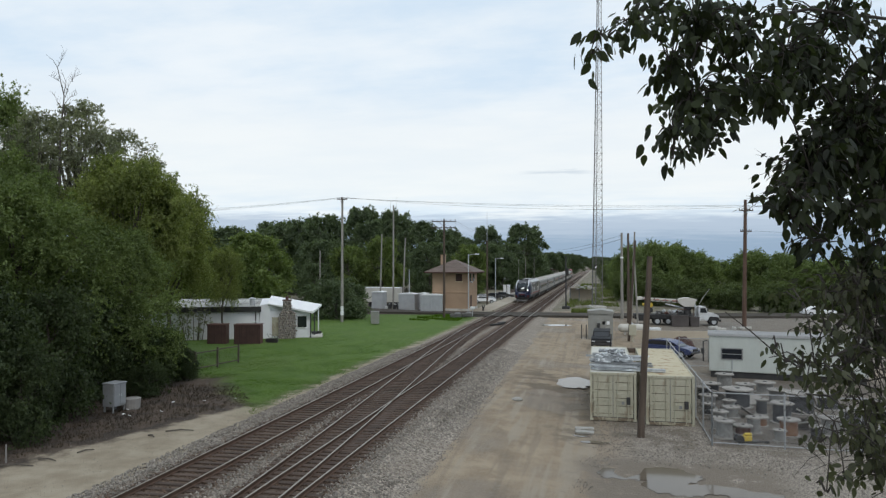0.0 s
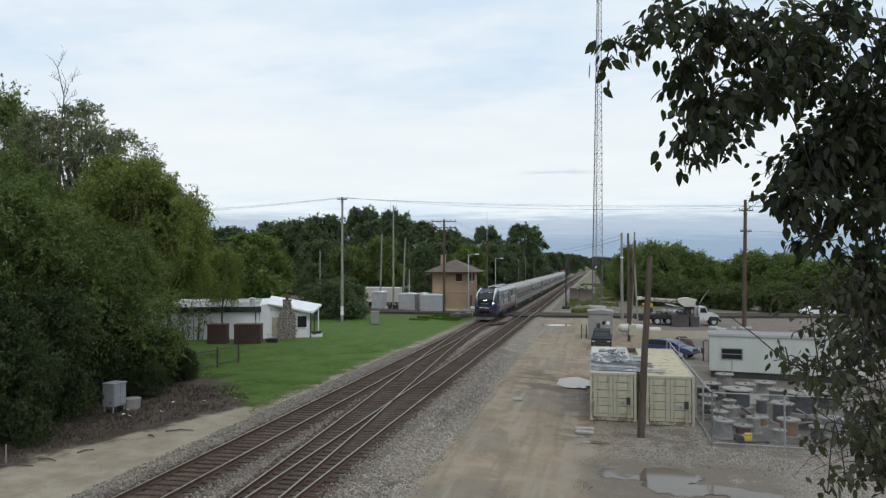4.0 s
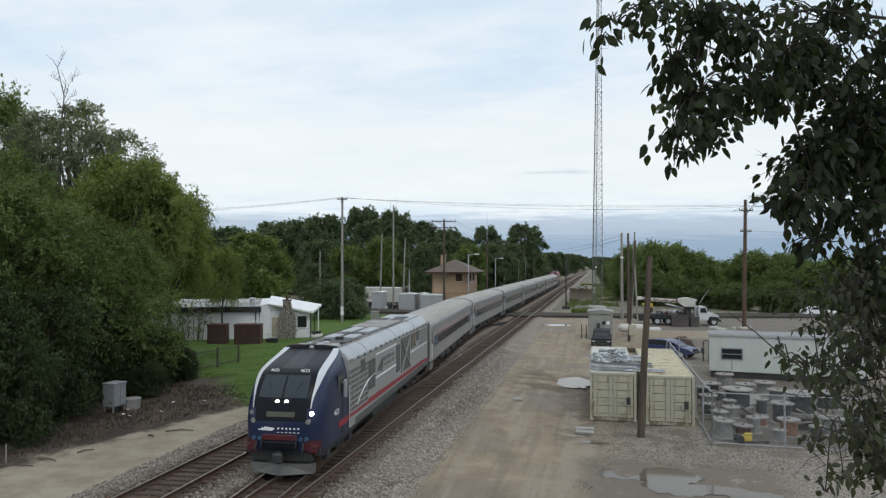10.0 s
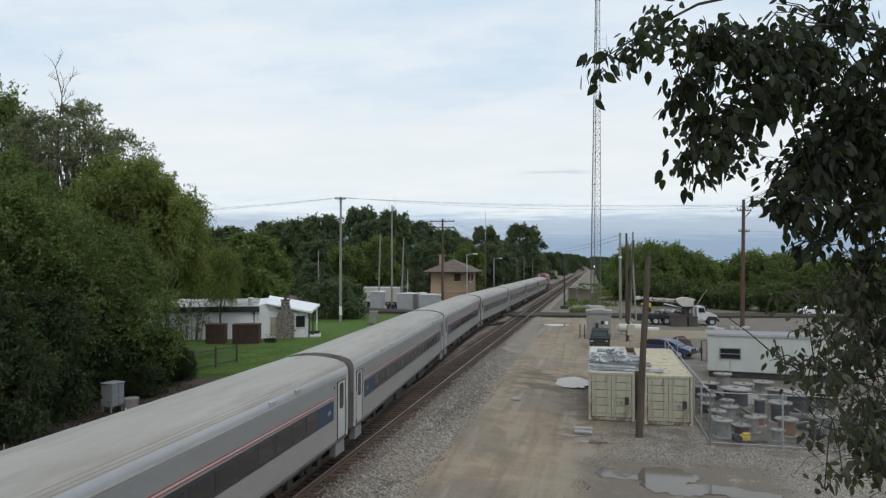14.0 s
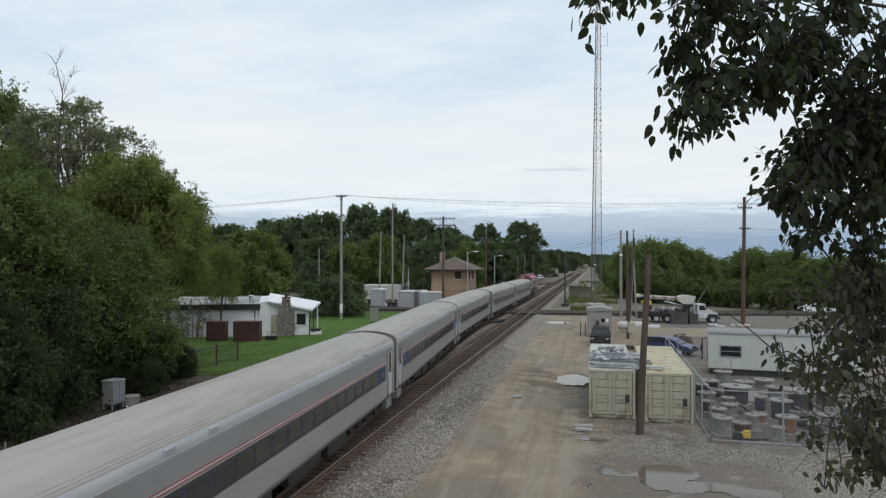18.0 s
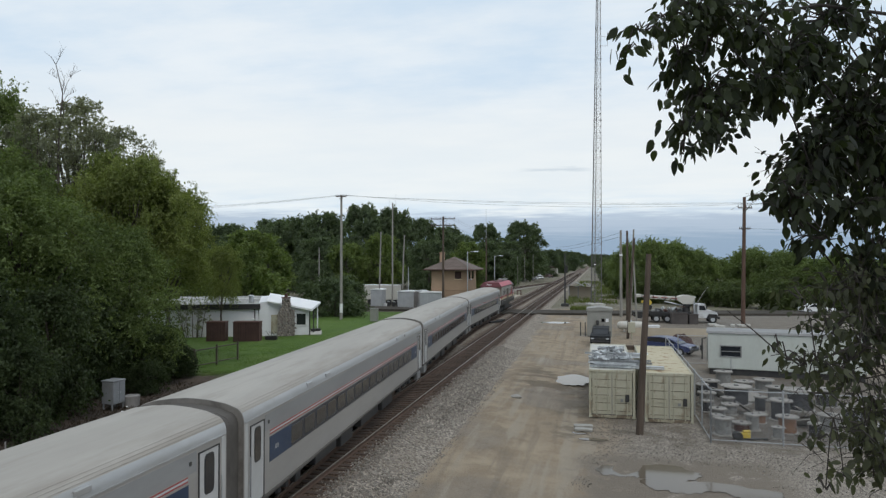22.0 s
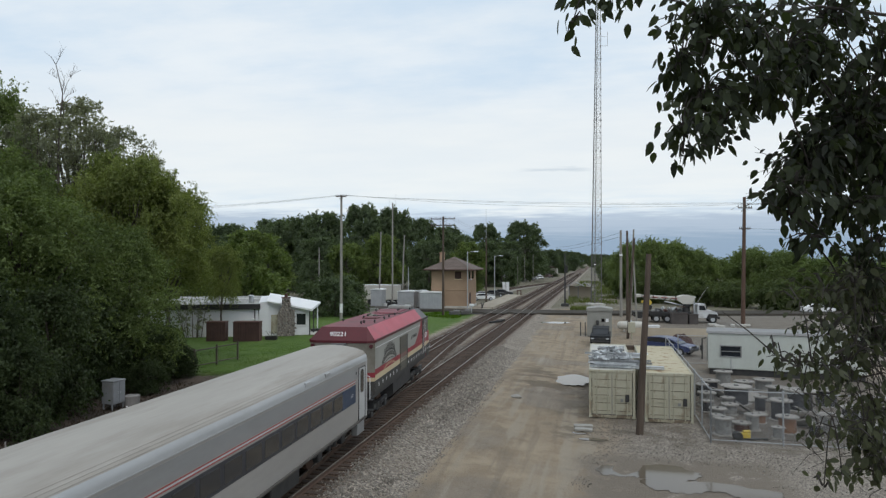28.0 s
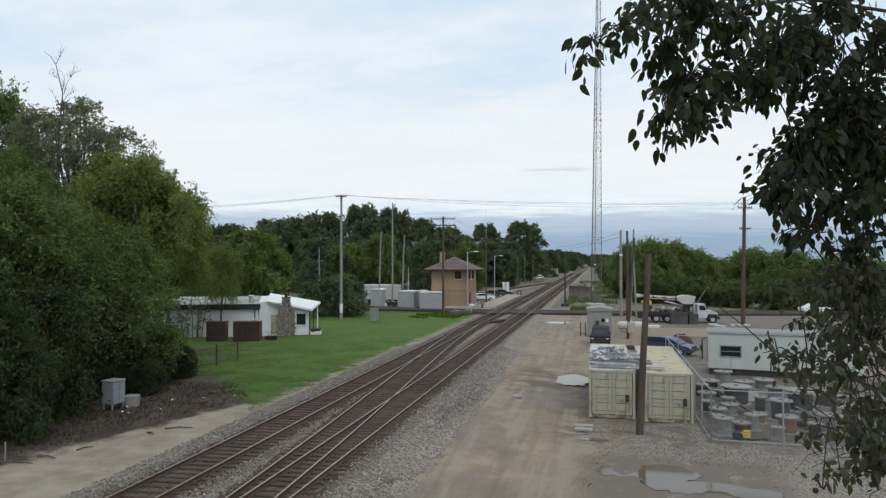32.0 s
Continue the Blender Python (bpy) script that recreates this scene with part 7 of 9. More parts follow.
def make_yard():
    container(0.72, 39.05, M_PALE_TOP, "cream shipping container with a pale roof", 0.3)
    container(3.62, 38.55, M_CREAM_TOP, "cream shipping container with a rust-stained roof", -0.3)
    make_roof_pile()
    # office trailer
    t = thing("office_trailer", "long white office trailer, dark box for the shade beneath", "trailer", pose(13.40, 56.5, land(12, 56), 0, 0, -8.5))
    body = part("body", Geo().box((0, 0, 1.78), (10.4, 3.0, 2.65), None, 0.05), M_TRAILER, t)
    for i in range(20):
        part("rib", Geo().box((-4.9 + i * 0.515, -1.502, 1.78), (0.02, 0.008, 2.55)), M_TRAILER, body)
    part("roof", Geo().prism([(-1.6, 3.1), (1.6, 3.1), (1.5, 3.26), (-1.5, 3.26)], -5.3, 5.3, "x"), M_GREY, t, "grey trailer roof")
    # Solid dark box stands in for the shade in the open gap below.
    part("skirt", Geo().box((0, 0, 0.24), (10.2, 2.7, 0.48)), M_DARK, t, "solid dark box painting in the shade of the open underside")
    w = part("window", Geo().box((-3.62, -1.51, 1.78), (1.35, 0.05, 0.75), None, 0.01), M_GLASS, t)
    part("window_frame", Geo().box((-3.62, -1.52, 2.18), (1.5, 0.06, 0.07)).box((-3.62, -1.52, 1.39), (1.5, 0.06, 0.07)).box((-4.34, -1.52, 1.78), (0.07, 0.06, 0.8)).box((-2.90, -1.52, 1.78), (0.07, 0.06, 0.8)).box((-3.62, -1.53, 1.78), (1.4, 0.05, 0.05)), M_GREY, w)
    part("wall_pipe", Geo().tube((-3.6, -1.56, 0.3), (-3.6, -1.56, 1.4), 0.03, n=6), M_STEEL, t)
    # hut
    t = thing("equipment_hut", "grey steel equipment hut with a shallow pitched roof", "hut", pose(0.15, 78.5, land(0, 78)))
    part("body", Geo().box((0, 0, 1.4), (2.6, 2.9, 2.8), None, 0.03), M_HUT, t)
    part("roof", Geo().prism([(-1.38, 2.75), (1.38, 2.75), (1.38, 2.98), (0, 3.16), (-1.38, 2.98)], -1.6, 1.6, "y"), M_HUT, t, "grey pitched roof")
    d = part("door", Geo().box((0.1, -1.46, 1.2), (0.95, 0.05, 2.1), None, 0.01), M_HUT, t)
    part("handle", Geo().box((0.4, -1.5, 1.15), (0.06, 0.06, 0.22)), M_DARK, d)
    for x in (0.35, 0.8):
        part("sign", Geo().box((x, -1.47, 1.75), (0.3, 0.03, 0.36)), M_WHITE, t, "small white notice")
    for s in (-1, 1):
        part("guard_post", Geo().tube((-1.75 - 0.25 * s, -1.2, 0), (-1.75 - 0.25 * s, -1.2, 1.5), 0.05, n=8), M_DARK, t)
    part("air_conditioner", Geo().box((-0.2, -1.65, 1.5), (0.3, 0.35, 0.5), None, 0.03), M_DARK, t)
    # tank
    t = thing("gas_tank", "white horizontal gas tank on saddles", "tank", pose(3.6, 81.8, land(3.6, 81.8), 0, 0, 4) @ Matrix.Scale(0.85, 4))
    g = Geo().tube((-1.35, 0, 0.85), (1.35, 0, 0.85), 0.55, n=20, caps=False)
    for s in (-1, 1):
        g.path([(s * 1.35, 0, 0.85), (s * 1.6, 0, 0.85), (s * 1.75, 0, 0.85), (s * 1.8, 0, 0.85)], [0.55, 0.45, 0.25, 0.02], 20)
    part("shell", g, M_CREAM_PALE, t, smooth=True)
    for s in (-1, 1):
        part("saddle", Geo().box((s * 0.9, 0, 0.2), (0.25, 0.9, 0.4), None, 0.02), M_CONCRETE, t)
    part("valve_dome", Geo().tube((0, 0, 1.35), (0, 0, 1.55), 0.18, 0.15, 12), M_STEEL, t)
    # boxes, drums and timber between the poles
    thing("electric_cabinet", "cream electric cabinet on a post", "cabinet", pose(3.4, 75.6, land(3.4, 75.6)), geo=Geo().box((0, 0, 1.25), (0.75, 0.4, 1.1), None, 0.03).tube((0, 0, 0), (0, 0, 0.8), 0.07, n=8), mat=M_CREAM)
    thing("timber", "dark heavy timber lying on the ground", "timber", pose(3.6, 68.5, land(3.6, 68.5) + 0.2, 0, 0, 5), geo=Geo().box((0, 0, 0), (3.8, 0.4, 0.4), None, 0.03), mat=M_POLE)
    for i, (x, y, w, d, h, mat, lb) in enumerate(((9.75, 91.2, 2.0, 1.3, 1.3, M_SKIP, "dark grey steel skip beside the truck"), (11.45, 91.4, 1.1, 1.0, 1.15, M_SKIP, "dark steel bin beside the truck"), (6.0, 80.5, 1.1, 0.9, 0.9, M_WHITE, "white box on the bare ground"))):
        t = thing("steel_skip" if i < 2 else "crate", lb, "skip" if i < 2 else "crate", pose(x, y, land(x, y), 0, 0, 3))
        part("body", Geo().prism([(-w / 2, h), (w / 2, h), (w / 2 - 0.05, 0), (-w / 2 + 0.05, 0)], -d / 2, d / 2, "y"), mat, t)
        part("rim", Geo().box((0, -d / 2, h), (w + 0.1, 0.08, 0.1)).box((0, d / 2, h), (w + 0.1, 0.08, 0.1)).box((-w / 2, 0, h), (0.08, d, 0.1)).box((w / 2, 0, h), (0.08, d, 0.1)), mat, t)
    thing("dark_tarp_heap", "dark heap of covered goods behind the blue truck", "heap", pose(8.0, 73.0, land(8, 73)), geo=Geo().grid(lambda u, v: ((u - 0.5) * 2.4, (v - 0.5) * 1.6, 1.15 * (math.sin(math.pi * u) * math.sin(math.pi * v)) ** 0.5 * (0.85 + 0.3 * noise.noise((u * 5, v * 5, 0)))), 10, 10), mat=M_BOARD, smooth=True)
    t = thing("water_tank", "tall pale upright tank beside the trailer", "tank", pose(9.45, 64.0, land(9.6, 66)))
    part("shell", Geo().tube((0, 0, 0), (0, 0, 1.8), 0.32, n=16).tube((0, 0, 1.8), (0, 0, 1.95), 0.32, 0.2, 16), M_HUT, t, smooth=True)
    part("pipework", Geo().path([(-0.7, 0, 0), (-0.7, 0, 1.7), (-0.4, 0, 1.8)], [0.06] * 3, 6).box((-0.75, 0, 0.9), (0.25, 0.3, 0.5), None, 0.05), M_DARK, t)
    make_car(6.3, 66.6, -32, M_BLUE, "dark blue estate car parked in the yard", "wagon")
    make_car(0.25, 71.6, -92, M_CAR_BLACK, "black off-road car facing the drive", "suv")
    make_boom_truck()
    make_car(31.2, 112.0, 10, M_WHITE, "white car standing on the road behind the trees")
    for i in range(9):
        rnd = random.Random(i)
        x, y = 12.5 + rnd.uniform(0, 5), 88.0 + rnd.uniform(-1, 1.5)
        thing("rubble_block", "pale broken concrete block on the ground", "concrete block", pose(x, y, land(x, y) + 0.1, rnd.uniform(-8, 8), 0, rnd.uniform(0, 90)), geo=Geo().box((0, 0, 0.05), (0.7, 0.45, 0.3), None, 0.04), mat=M_CONCRETE, group="rubble beside the truck")
    # concrete blocks by the container
    for x, y, w, tn in ((-0.75, 36.6, 0.95, 5), (-0.72, 35.85, 0.9, -8)):
        thing("concrete_block", "pale flat concrete block on the gravel", "concrete block", pose(x, y, land(x, y) + 0.02, 0, 0, tn), geo=Geo().box((0, 0, 0.06), (w, 0.42, 0.13), None, 0.03), mat=M_BLOCK, group="blocks beside the container")
    thing("boulder", "pale lump of stone in the drive", "stone", pose(-4.78, 41.9, land(-4.8, 41.9)), geo=Geo().grid(lambda u, v: (0.32 * math.cos(6.283 * u) * math.sin(3.1416 * v) * (1 + 0.25 * noise.noise((u * 4, v * 4, 1))), 0.26 * math.sin(6.283 * u) * math.sin(3.1416 * v), 0.05 + 0.17 * math.cos(3.1416 * v)), 10, 7), mat=M_BLOCK, smooth=True)
    # fence and reels
    chain_fence([(5.25, 58.5), (5.15, 35.0), (14.5, 34.6)], 2.5, "grey chain-link fence round the cable yard", M_FENCE)
    chain_fence([(6.4, 60.5), (16.0, 61.5)], 2.4, "grey chain-link fence behind the reels", M_FENCE, 0.16, 0.0018)
    pale, black, brown = M_WOOD, M_CABLE, M_BROWN_CABLE
    for x, y, w, h, dr, lb in ((5.95, 36.6, 1.25, 1.05, M_PALE_DRUM, "pale wooden cable reel wrapped in sheeting"), (6.95, 37.4, 1.15, 0.6, M_RUST, "low cable reel with a red-brown drum"), (8.0, 44.6, 1.95, 1.2, black, "large cable reel wound with black cable"),
                               (7.55, 37.9, 1.0, 1.0, M_PALE_DRUM, "pale wooden cable reel beside the fence"), (8.9, 42.6, 0.8, 0.95, black, "small cable reel wound with black cable"), (6.3, 40.3, 1.2, 0.7, M_PALE_DRUM, "grey weathered cable reel"),
                               (9.1, 37.6, 1.35, 1.05, brown, "cable reel wound with brown cable"), (9.5, 40.6, 1.5, 1.35, black, "tall cable reel wound with dark cable"), (11.2, 43.5, 1.9, 1.3, M_CABLE, "wide dark cable reel"), (7.1, 41.4, 1.2, 0.75, M_PALE_DRUM, "grey weathered cable reel"),
                               (10.6, 49.7, 1.5, 0.8, M_PALE_DRUM, "grey weathered cable reel"), (6.2, 43.6, 1.2, 0.9, M_PALE_DRUM, "grey weathered cable reel"), (7.0, 48.0, 1.4, 0.9, black, "cable reel wound with black cable"), (9.0, 47.5, 1.4, 1.0, M_PALE_DRUM, "pale wooden cable reel"),
                               (5.9, 38.4, 0.85, 0.75, M_PALE_DRUM, "small grey weathered cable reel"), (8.4, 36.3, 0.8, 0.7, M_PALE_DRUM, "small grey weathered cable reel"), (8.2, 39.5, 1.0, 0.65, brown, "low cable reel wound with brown cable"), (10.2, 37.0, 0.9, 0.85, black, "small cable reel wound with dark cable"), (7.3, 43.2, 0.9, 0.7, M_PALE_DRUM, "small grey weathered cable reel"), (5.95, 41.9, 0.9, 0.8, black, "small cable reel wound with dark cable"), (9.9, 42.9, 0.95, 0.8, M_PALE_DRUM, "small pale cable reel"),
                               (11.2, 38.2, 1.5, 1.1, M_PALE_DRUM, "pale wooden cable reel"), (12.8, 40.0, 1.6, 1.2, black, "cable reel wound with black cable"), (10.5, 45.8, 1.4, 1.0, M_PALE_DRUM, "grey weathered cable reel"), (13.0, 45.0, 1.6, 1.1, black, "cable reel wound with black cable"), (8.4, 51.5, 1.4, 1.0, M_PALE_DRUM, "pale wooden cable reel"), (6.3, 46.4, 1.0, 0.9, black, "cable reel wound with black cable"), (13.2, 37.0, 1.3, 0.9, M_PALE_DRUM, "pale wooden cable reel")):
        near = 0.80 if y < 42 else 0.9
        reel(x, y, w * near, h * near, dr, lb)
    loose = random.Random(63)
    for x, y, r in ((6.6, 38.9, 0.5), (8.0, 41.9, 0.6), (9.0, 45.6, 0.55), (7.2, 46.6, 0.6), (10.3, 39.2, 0.5), (11.0, 41.4, 0.65)):
        m = pose(x, y, land(x, y) + 0.42 * r + 0.05, loose.uniform(18, 42), loose.uniform(-25, 25), loose.uniform(0, 180))
        g = Geo().tube(m @ Vector((0, 0, -0.03)), m @ Vector((0, 0, 0.03)), r, n=22)
        thing("reel_flange", "loose grey wooden reel flange leaning among the reels", "reel flange", geo=g, mat=M_WOOD, group="loose reel flanges")
    t = thing("trash_pump", "small yellow engine machine beside the fence", "machine", pose(6.75, 35.75, land(6.7, 35.7), 0, 0, 10) @ Matrix.Scale(0.6, 4))
    part("engine", Geo().box((0.1, 0, 0.38), (0.7, 0.5, 0.45), None, 0.08), M_YELLOW, t, "yellow engine cover")
    part("tank", Geo().tube((-0.1, -0.1, 0.68), (0.4, -0.1, 0.68), 0.14, n=10), M_YELLOW, t)
    part("frame", Geo().box((0.3, 0, 0.12), (1.6, 0.5, 0.1), None, 0.02), M_DARK, t)
    part("wheel", Geo().tube((-0.5, -0.3, 0.33), (-0.5, 0.3, 0.33), 0.33, n=14), M_BLACK, t)
    part("hitch", Geo().tube((0.8, 0, 0.15), (1.6, -0.1, 0.1), 0.05, n=6).box((1.65, -0.1, 0.1), (0.3, 0.2, 0.2), None, 0.03), M_DARK, t)
    # low walls of stacked pipe along the back
    thing("concrete_barrier", "long low concrete barrier in the yard", "barrier", pose(8.5, 79.0, land(8, 79), 0, 0, 2), geo=Geo().prism([(-0.3, 0), (0.3, 0), (0.12, 0.85), (-0.12, 0.85)], -5, 7, "x"), mat=M_TAN_WALL)


M_TRAILER = surface("trailer_siding", (0.46, 0.485, 0.45), (0.53, 0.555, 0.515), 0.6, 9, 0.6, 0, 0.05, dirt=(0.42, 0.43, 0.39), dirt_scale=0.9, dirt_at=(0.5, 0.75), stretch=(1, 1, 0.4))
M_TRUCK = surface("dusty_white_paint", (0.56, 0.57, 0.58), (0.68, 0.69, 0.69), 0.8, 12, 0.5, 0, 0.0, dirt=(0.36, 0.34, 0.31), dirt_scale=1.4, dirt_at=(0.48, 0.7))
M_SKIP = surface("dark_skip_paint", (0.058, 0.048, 0.046), (0.10, 0.088, 0.082), 1, 14, 0.75, 0.1, 0.2)
M_CAR_BLACK = surface("black_car_paint", (0.010, 0.011, 0.013), (0.016, 0.017, 0.019), 1, 20, 0.55, 0, 0.0)
[k for k in M_CAR_BLACK.node_tree.nodes if k.type == "BSDF_PRINCIPLED"][0].inputs["Specular IOR Level"].default_value = 0.2
M_BLOCK = surface("weathered_block", (0.27, 0.26, 0.24), (0.38, 0.37, 0.34), 1.5, 14, 0.9, 0, 0.4, dirt=(0.18, 0.16, 0.13), dirt_at=(0.48, 0.66))
M_PLATFORM = surface("tan_paving", (0.30, 0.262, 0.205), (0.385, 0.34, 0.275), 0.4, 10, 0.92, 0, 0.3, dirt=(0.20, 0.175, 0.14), dirt_at=(0.5, 0.72))
M_FENCE = surface("fence_wire", (0.30, 0.31, 0.32), (0.40, 0.41, 0.42), 1, 20, 0.55, 0.4, 0.0)
M_PALE_DRUM = surface("pale_drum_wrap", (0.16, 0.157, 0.15), (0.305, 0.30, 0.285), 2.5, 14, 0.8, 0, 0.4, 0.03, dirt=(0.09, 0.085, 0.08), dirt_scale=2.5, dirt_at=(0.5, 0.64))
M_BROWN_CABLE = surface("brown_cable", (0.17, 0.09, 0.055), (0.23, 0.13, 0.08), 2, 30, 0.7)
M_HUT = surface("hut_steel", (0.255, 0.252, 0.228), (0.32, 0.317, 0.29), 0.8, 12, 0.6, 0.2, 0.1, dirt=(0.22, 0.21, 0.19), dirt_at=(0.5, 0.75))
M_PALE_TOP = surface("pale_container_roof", (0.47, 0.46, 0.42), (0.56, 0.55, 0.50), 0.5, 9, 0.65, 0, 0.1, dirt=(0.38, 0.36, 0.31), dirt_scale=1.0, dirt_at=(0.5, 0.7))
M_TAN_WALL = surface("tan_concrete", (0.34, 0.29, 0.22), (0.42, 0.36, 0.28), 0.5, 12, 0.9, 0, 0.3)


def puddle_sheet(lb, pools, z, cell, seed, rough):
    """Still water over the low spots: the shore follows the bumps of the ground."""
    x0, x1 = min(p[0] - p[2] * 1.5 for p in pools), max(p[0] + p[2] * 1.5 for p in pools)
    y0, y1 = min(p[1] - p[3] * 1.5 for p in pools), max(p[1] + p[3] * 1.5 for p in pools)
    nx, ny = int((x1 - x0) / cell), int((y1 - y0) / cell)
    deep = {}
    for j in range(ny + 1):
        for i in range(nx + 1):
            x, y = x0 + i * cell, y0 + j * cell
            d = max(1 - ((x - a) / rx) ** 2 - ((y - b) / ry) ** 2 for a, b, rx, ry in pools)
            d += rough * (1.0 * noise.noise((x * 0.9, y * 0.9, seed)) + 0.6 * noise.noise((x * 2.6, y * 2.6, seed + 3)) + 0.3 * noise.noise((x * 8, y * 8, seed + 5)))
            deep[i, j] = d
    g, ids = Geo(), {}
    def corner(i, j):
        if (i, j) not in ids:
            ids[i, j] = len(g.v)
            g.v.append((x0 + i * cell, y0 + j * cell, z))
        return ids[i, j]
    for j in range(ny):
        for i in range(nx):
            k = [q for q in ((i, j), (i + 1, j), (i + 1, j + 1), (i, j + 1)) if deep[q] > 0]
            if len(k) >= 3:
                g.f.append(tuple(corner(*q) for q in k))
    thing("puddle", lb, "puddle", geo=g, mat=M_WATER, group="puddles in the yard")


def wet_level(x, y):
    return land(x, y) + 0.05 * noise.noise((x * 0.35, y * 0.35, 3.0)) + 0.025 * noise.noise((x * 1.1, y * 1.1, 7.0))


def make_puddles():
    big = [(1.0, 29.4, 1.2, 0.75), (2.7, 29.5, 1.3, 1.05), (2.8, 27.9, 1.2, 0.9), (4.3, 28.0, 1.0, 0.6), (5.6, 27.5, 1.1, 0.6), (4.9, 26.4, 1.2, 0.5)]
    puddle_sheet("broad shallow brown puddle with muddy islands on gravel", big, sum(wet_level(0.4 + 0.5 * i, 26.6 + 0.5 * j) for i in range(12) for j in range(8)) / 96 + 0.018, 0.05, 2.0, 0.68)
    for x, y, rx, ry, lb, sd in ((-1.8, 50.2, 1.3, 2.2, "bright puddle reflecting the sky", 11), (-5.2, 89.2, 1.9, 1.5, "thin puddle beside the level crossing", 21), (-0.85, 35.3, 0.45, 0.3, "small puddle beside the concrete blocks", 31), (-0.3, 34.2, 0.7, 0.25, "small dark puddle beside the container", 41)):
        levels = [wet_level(x + rx * a, y + ry * b) for a in (-1, -0.5, 0, 0.5, 1) for b in (-1, -0.5, 0, 0.5, 1)]
        puddle_sheet(lb, [(x, y, rx, ry)], 0.4 * sum(levels) / 25 + 0.6 * max(levels) + 0.018, 0.05 if ry < 1 else 0.1, sd, 0.75 if ry > 2 else 0.5)


# ---- the house and the lawn ----
def make_house():
    t = thing("house", "low white house with a pale flat roof and a lean-to", "house", pose(-35.2, 68.6, -0.62, 0, 0, 22))
    part("wall", Geo().box((-6.6, 4.2, 1.55), (13.2, 8.4, 3.1)), M_SIDING, t, "white painted wall")
    part("fascia", Geo().box((-6.6, -0.17, 3.16), (13.6, 0.36, 0.56), None, 0.03), M_BLACK, t, "black fascia board")
    roof = part("roof", Geo().add([(-13.4, -0.25, 3.42), (0.2, -0.25, 3.42), (0.2, 8.8, 3.85), (-13.4, 8.8, 3.85), (-13.4, -0.25, 3.2), (0.2, -0.25, 3.2), (0.2, 8.8, 3.1), (-13.4, 8.8, 3.1)], [(0, 1, 2, 3), (4, 5, 1, 0), (5, 6, 2, 1), (7, 4, 0, 3), (6, 7, 3, 2)]), M_HOUSE_ROOF, t, "pale weathered roof sheet with a dark patch")
    for i in range(9):
        part("roof_seam", Geo().box((0, 4.45, 0), (0.05, 9.0, 0.04), pose(-12.6 + i * 1.5, -0.15, 3.44, 2.72, 0, 0)), M_GREY, roof)
    part("roof_vent", Geo().tube((-0.9, 1.6, 3.5), (-0.9, 1.6, 4.2), 0.28, n=12).tube((-0.9, 1.6, 4.2), (-0.9, 1.6, 4.32), 0.4, 0.2, 12), M_STEEL, t)
    part("gable_wall", Geo().add([(0.05, -0.05, 0), (1.1, -0.05, 0), (1.1, -0.05, 3.75), (0.05, -0.05, 3.55), (0.05, 3, 0), (1.1, 3, 0), (1.1, 3, 4.2), (0.05, 3, 4.1)], [(0, 1, 2, 3), (1, 5, 6, 2), (3, 2, 6, 7), (4, 0, 3, 7)]), M_SIDING, t, "white gable wall")
    part("lean_to_wall", Geo().add([(1.1, 0.25, 0), (5.3, 0.25, 0), (5.3, 0.25, 2.75), (1.1, 0.25, 3.7), (1.1, 4.0, 0), (5.3, 4.0, 0), (5.3, 4.0, 3.2), (1.1, 4.0, 4.2)], [(0, 1, 2, 3), (1, 5, 6, 2), (4, 0, 3, 7), (5, 4, 7, 6)]), M_SIDING, t, "white porch wall")
    lr = Geo().add([(0.9, -0.35, 3.78), (5.6, -0.35, 2.84), (6.5, 4.6, 3.34), (0.9, 4.6, 4.38), (0.9, -0.35, 3.66), (5.6, -0.35, 2.64), (6.5, 4.6, 3.14), (0.9, 4.6, 4.2)],
                   [(0, 1, 2, 3), (4, 5, 1, 0), (5, 6, 2, 1), (6, 7, 3, 2), (7, 4, 0, 3), (7, 6, 5, 4)])
    part("lean_to_roof", lr, M_WHITE, t, "white metal roof")
    w = part("window", Geo().box((4.45, 0.2, 1.75), (0.95, 0.06, 1.2), None, 0.01), M_GLASS, t)
    part("window_frame", Geo().box((4.45, 0.18, 2.38), (1.1, 0.08, 0.08)).box((4.45, 0.18, 1.12), (1.1, 0.08, 0.08)), M_WHITE, w)
    for x, y in ((5.36, 0.0), (5.75, 1.7), (6.15, 3.6)):
        part("porch_post", Geo().box((x, y, 1.36 + 0.1 * y), (0.13, 0.13, 2.72 + 0.1 * y), None, 0.01), M_DARK if y < 3 else M_WHITE, t)
    part("porch_floor", Geo().box((5.9, 2.0, 0.08), (1.4, 4.0, 0.16), None, 0.02), M_CONCRETE, t)
    part("door", Geo().box((1.75, 0.22, 1.25), (0.9, 0.05, 2.0), None, 0.01), M_CREAM, t, "cream door")
    part("drain_pipe", Geo().tube((-0.35, -0.2, 0), (-0.35, -0.2, 3.1), 0.06, n=8), M_DARK, t)
    part("vent_hood", Geo().box((-0.5, -0.3, 1.85), (0.35, 0.4, 0.16), None, 0.04), M_WHITE, t)
    # stone chimney of single stones
    ch = part("chimney", Geo().box((2.9, -0.2, 1.2), (1.75, 0.8, 2.4)).prism([(2.05, 2.4), (3.75, 2.4), (3.35, 3.2), (2.45, 3.2)], -0.6, 0.2, "y").box((2.9, -0.2, 3.6), (0.85, 0.7, 0.9)), M_MORTAR, t, "grey field-stone chimney")
    rnd = random.Random(8)
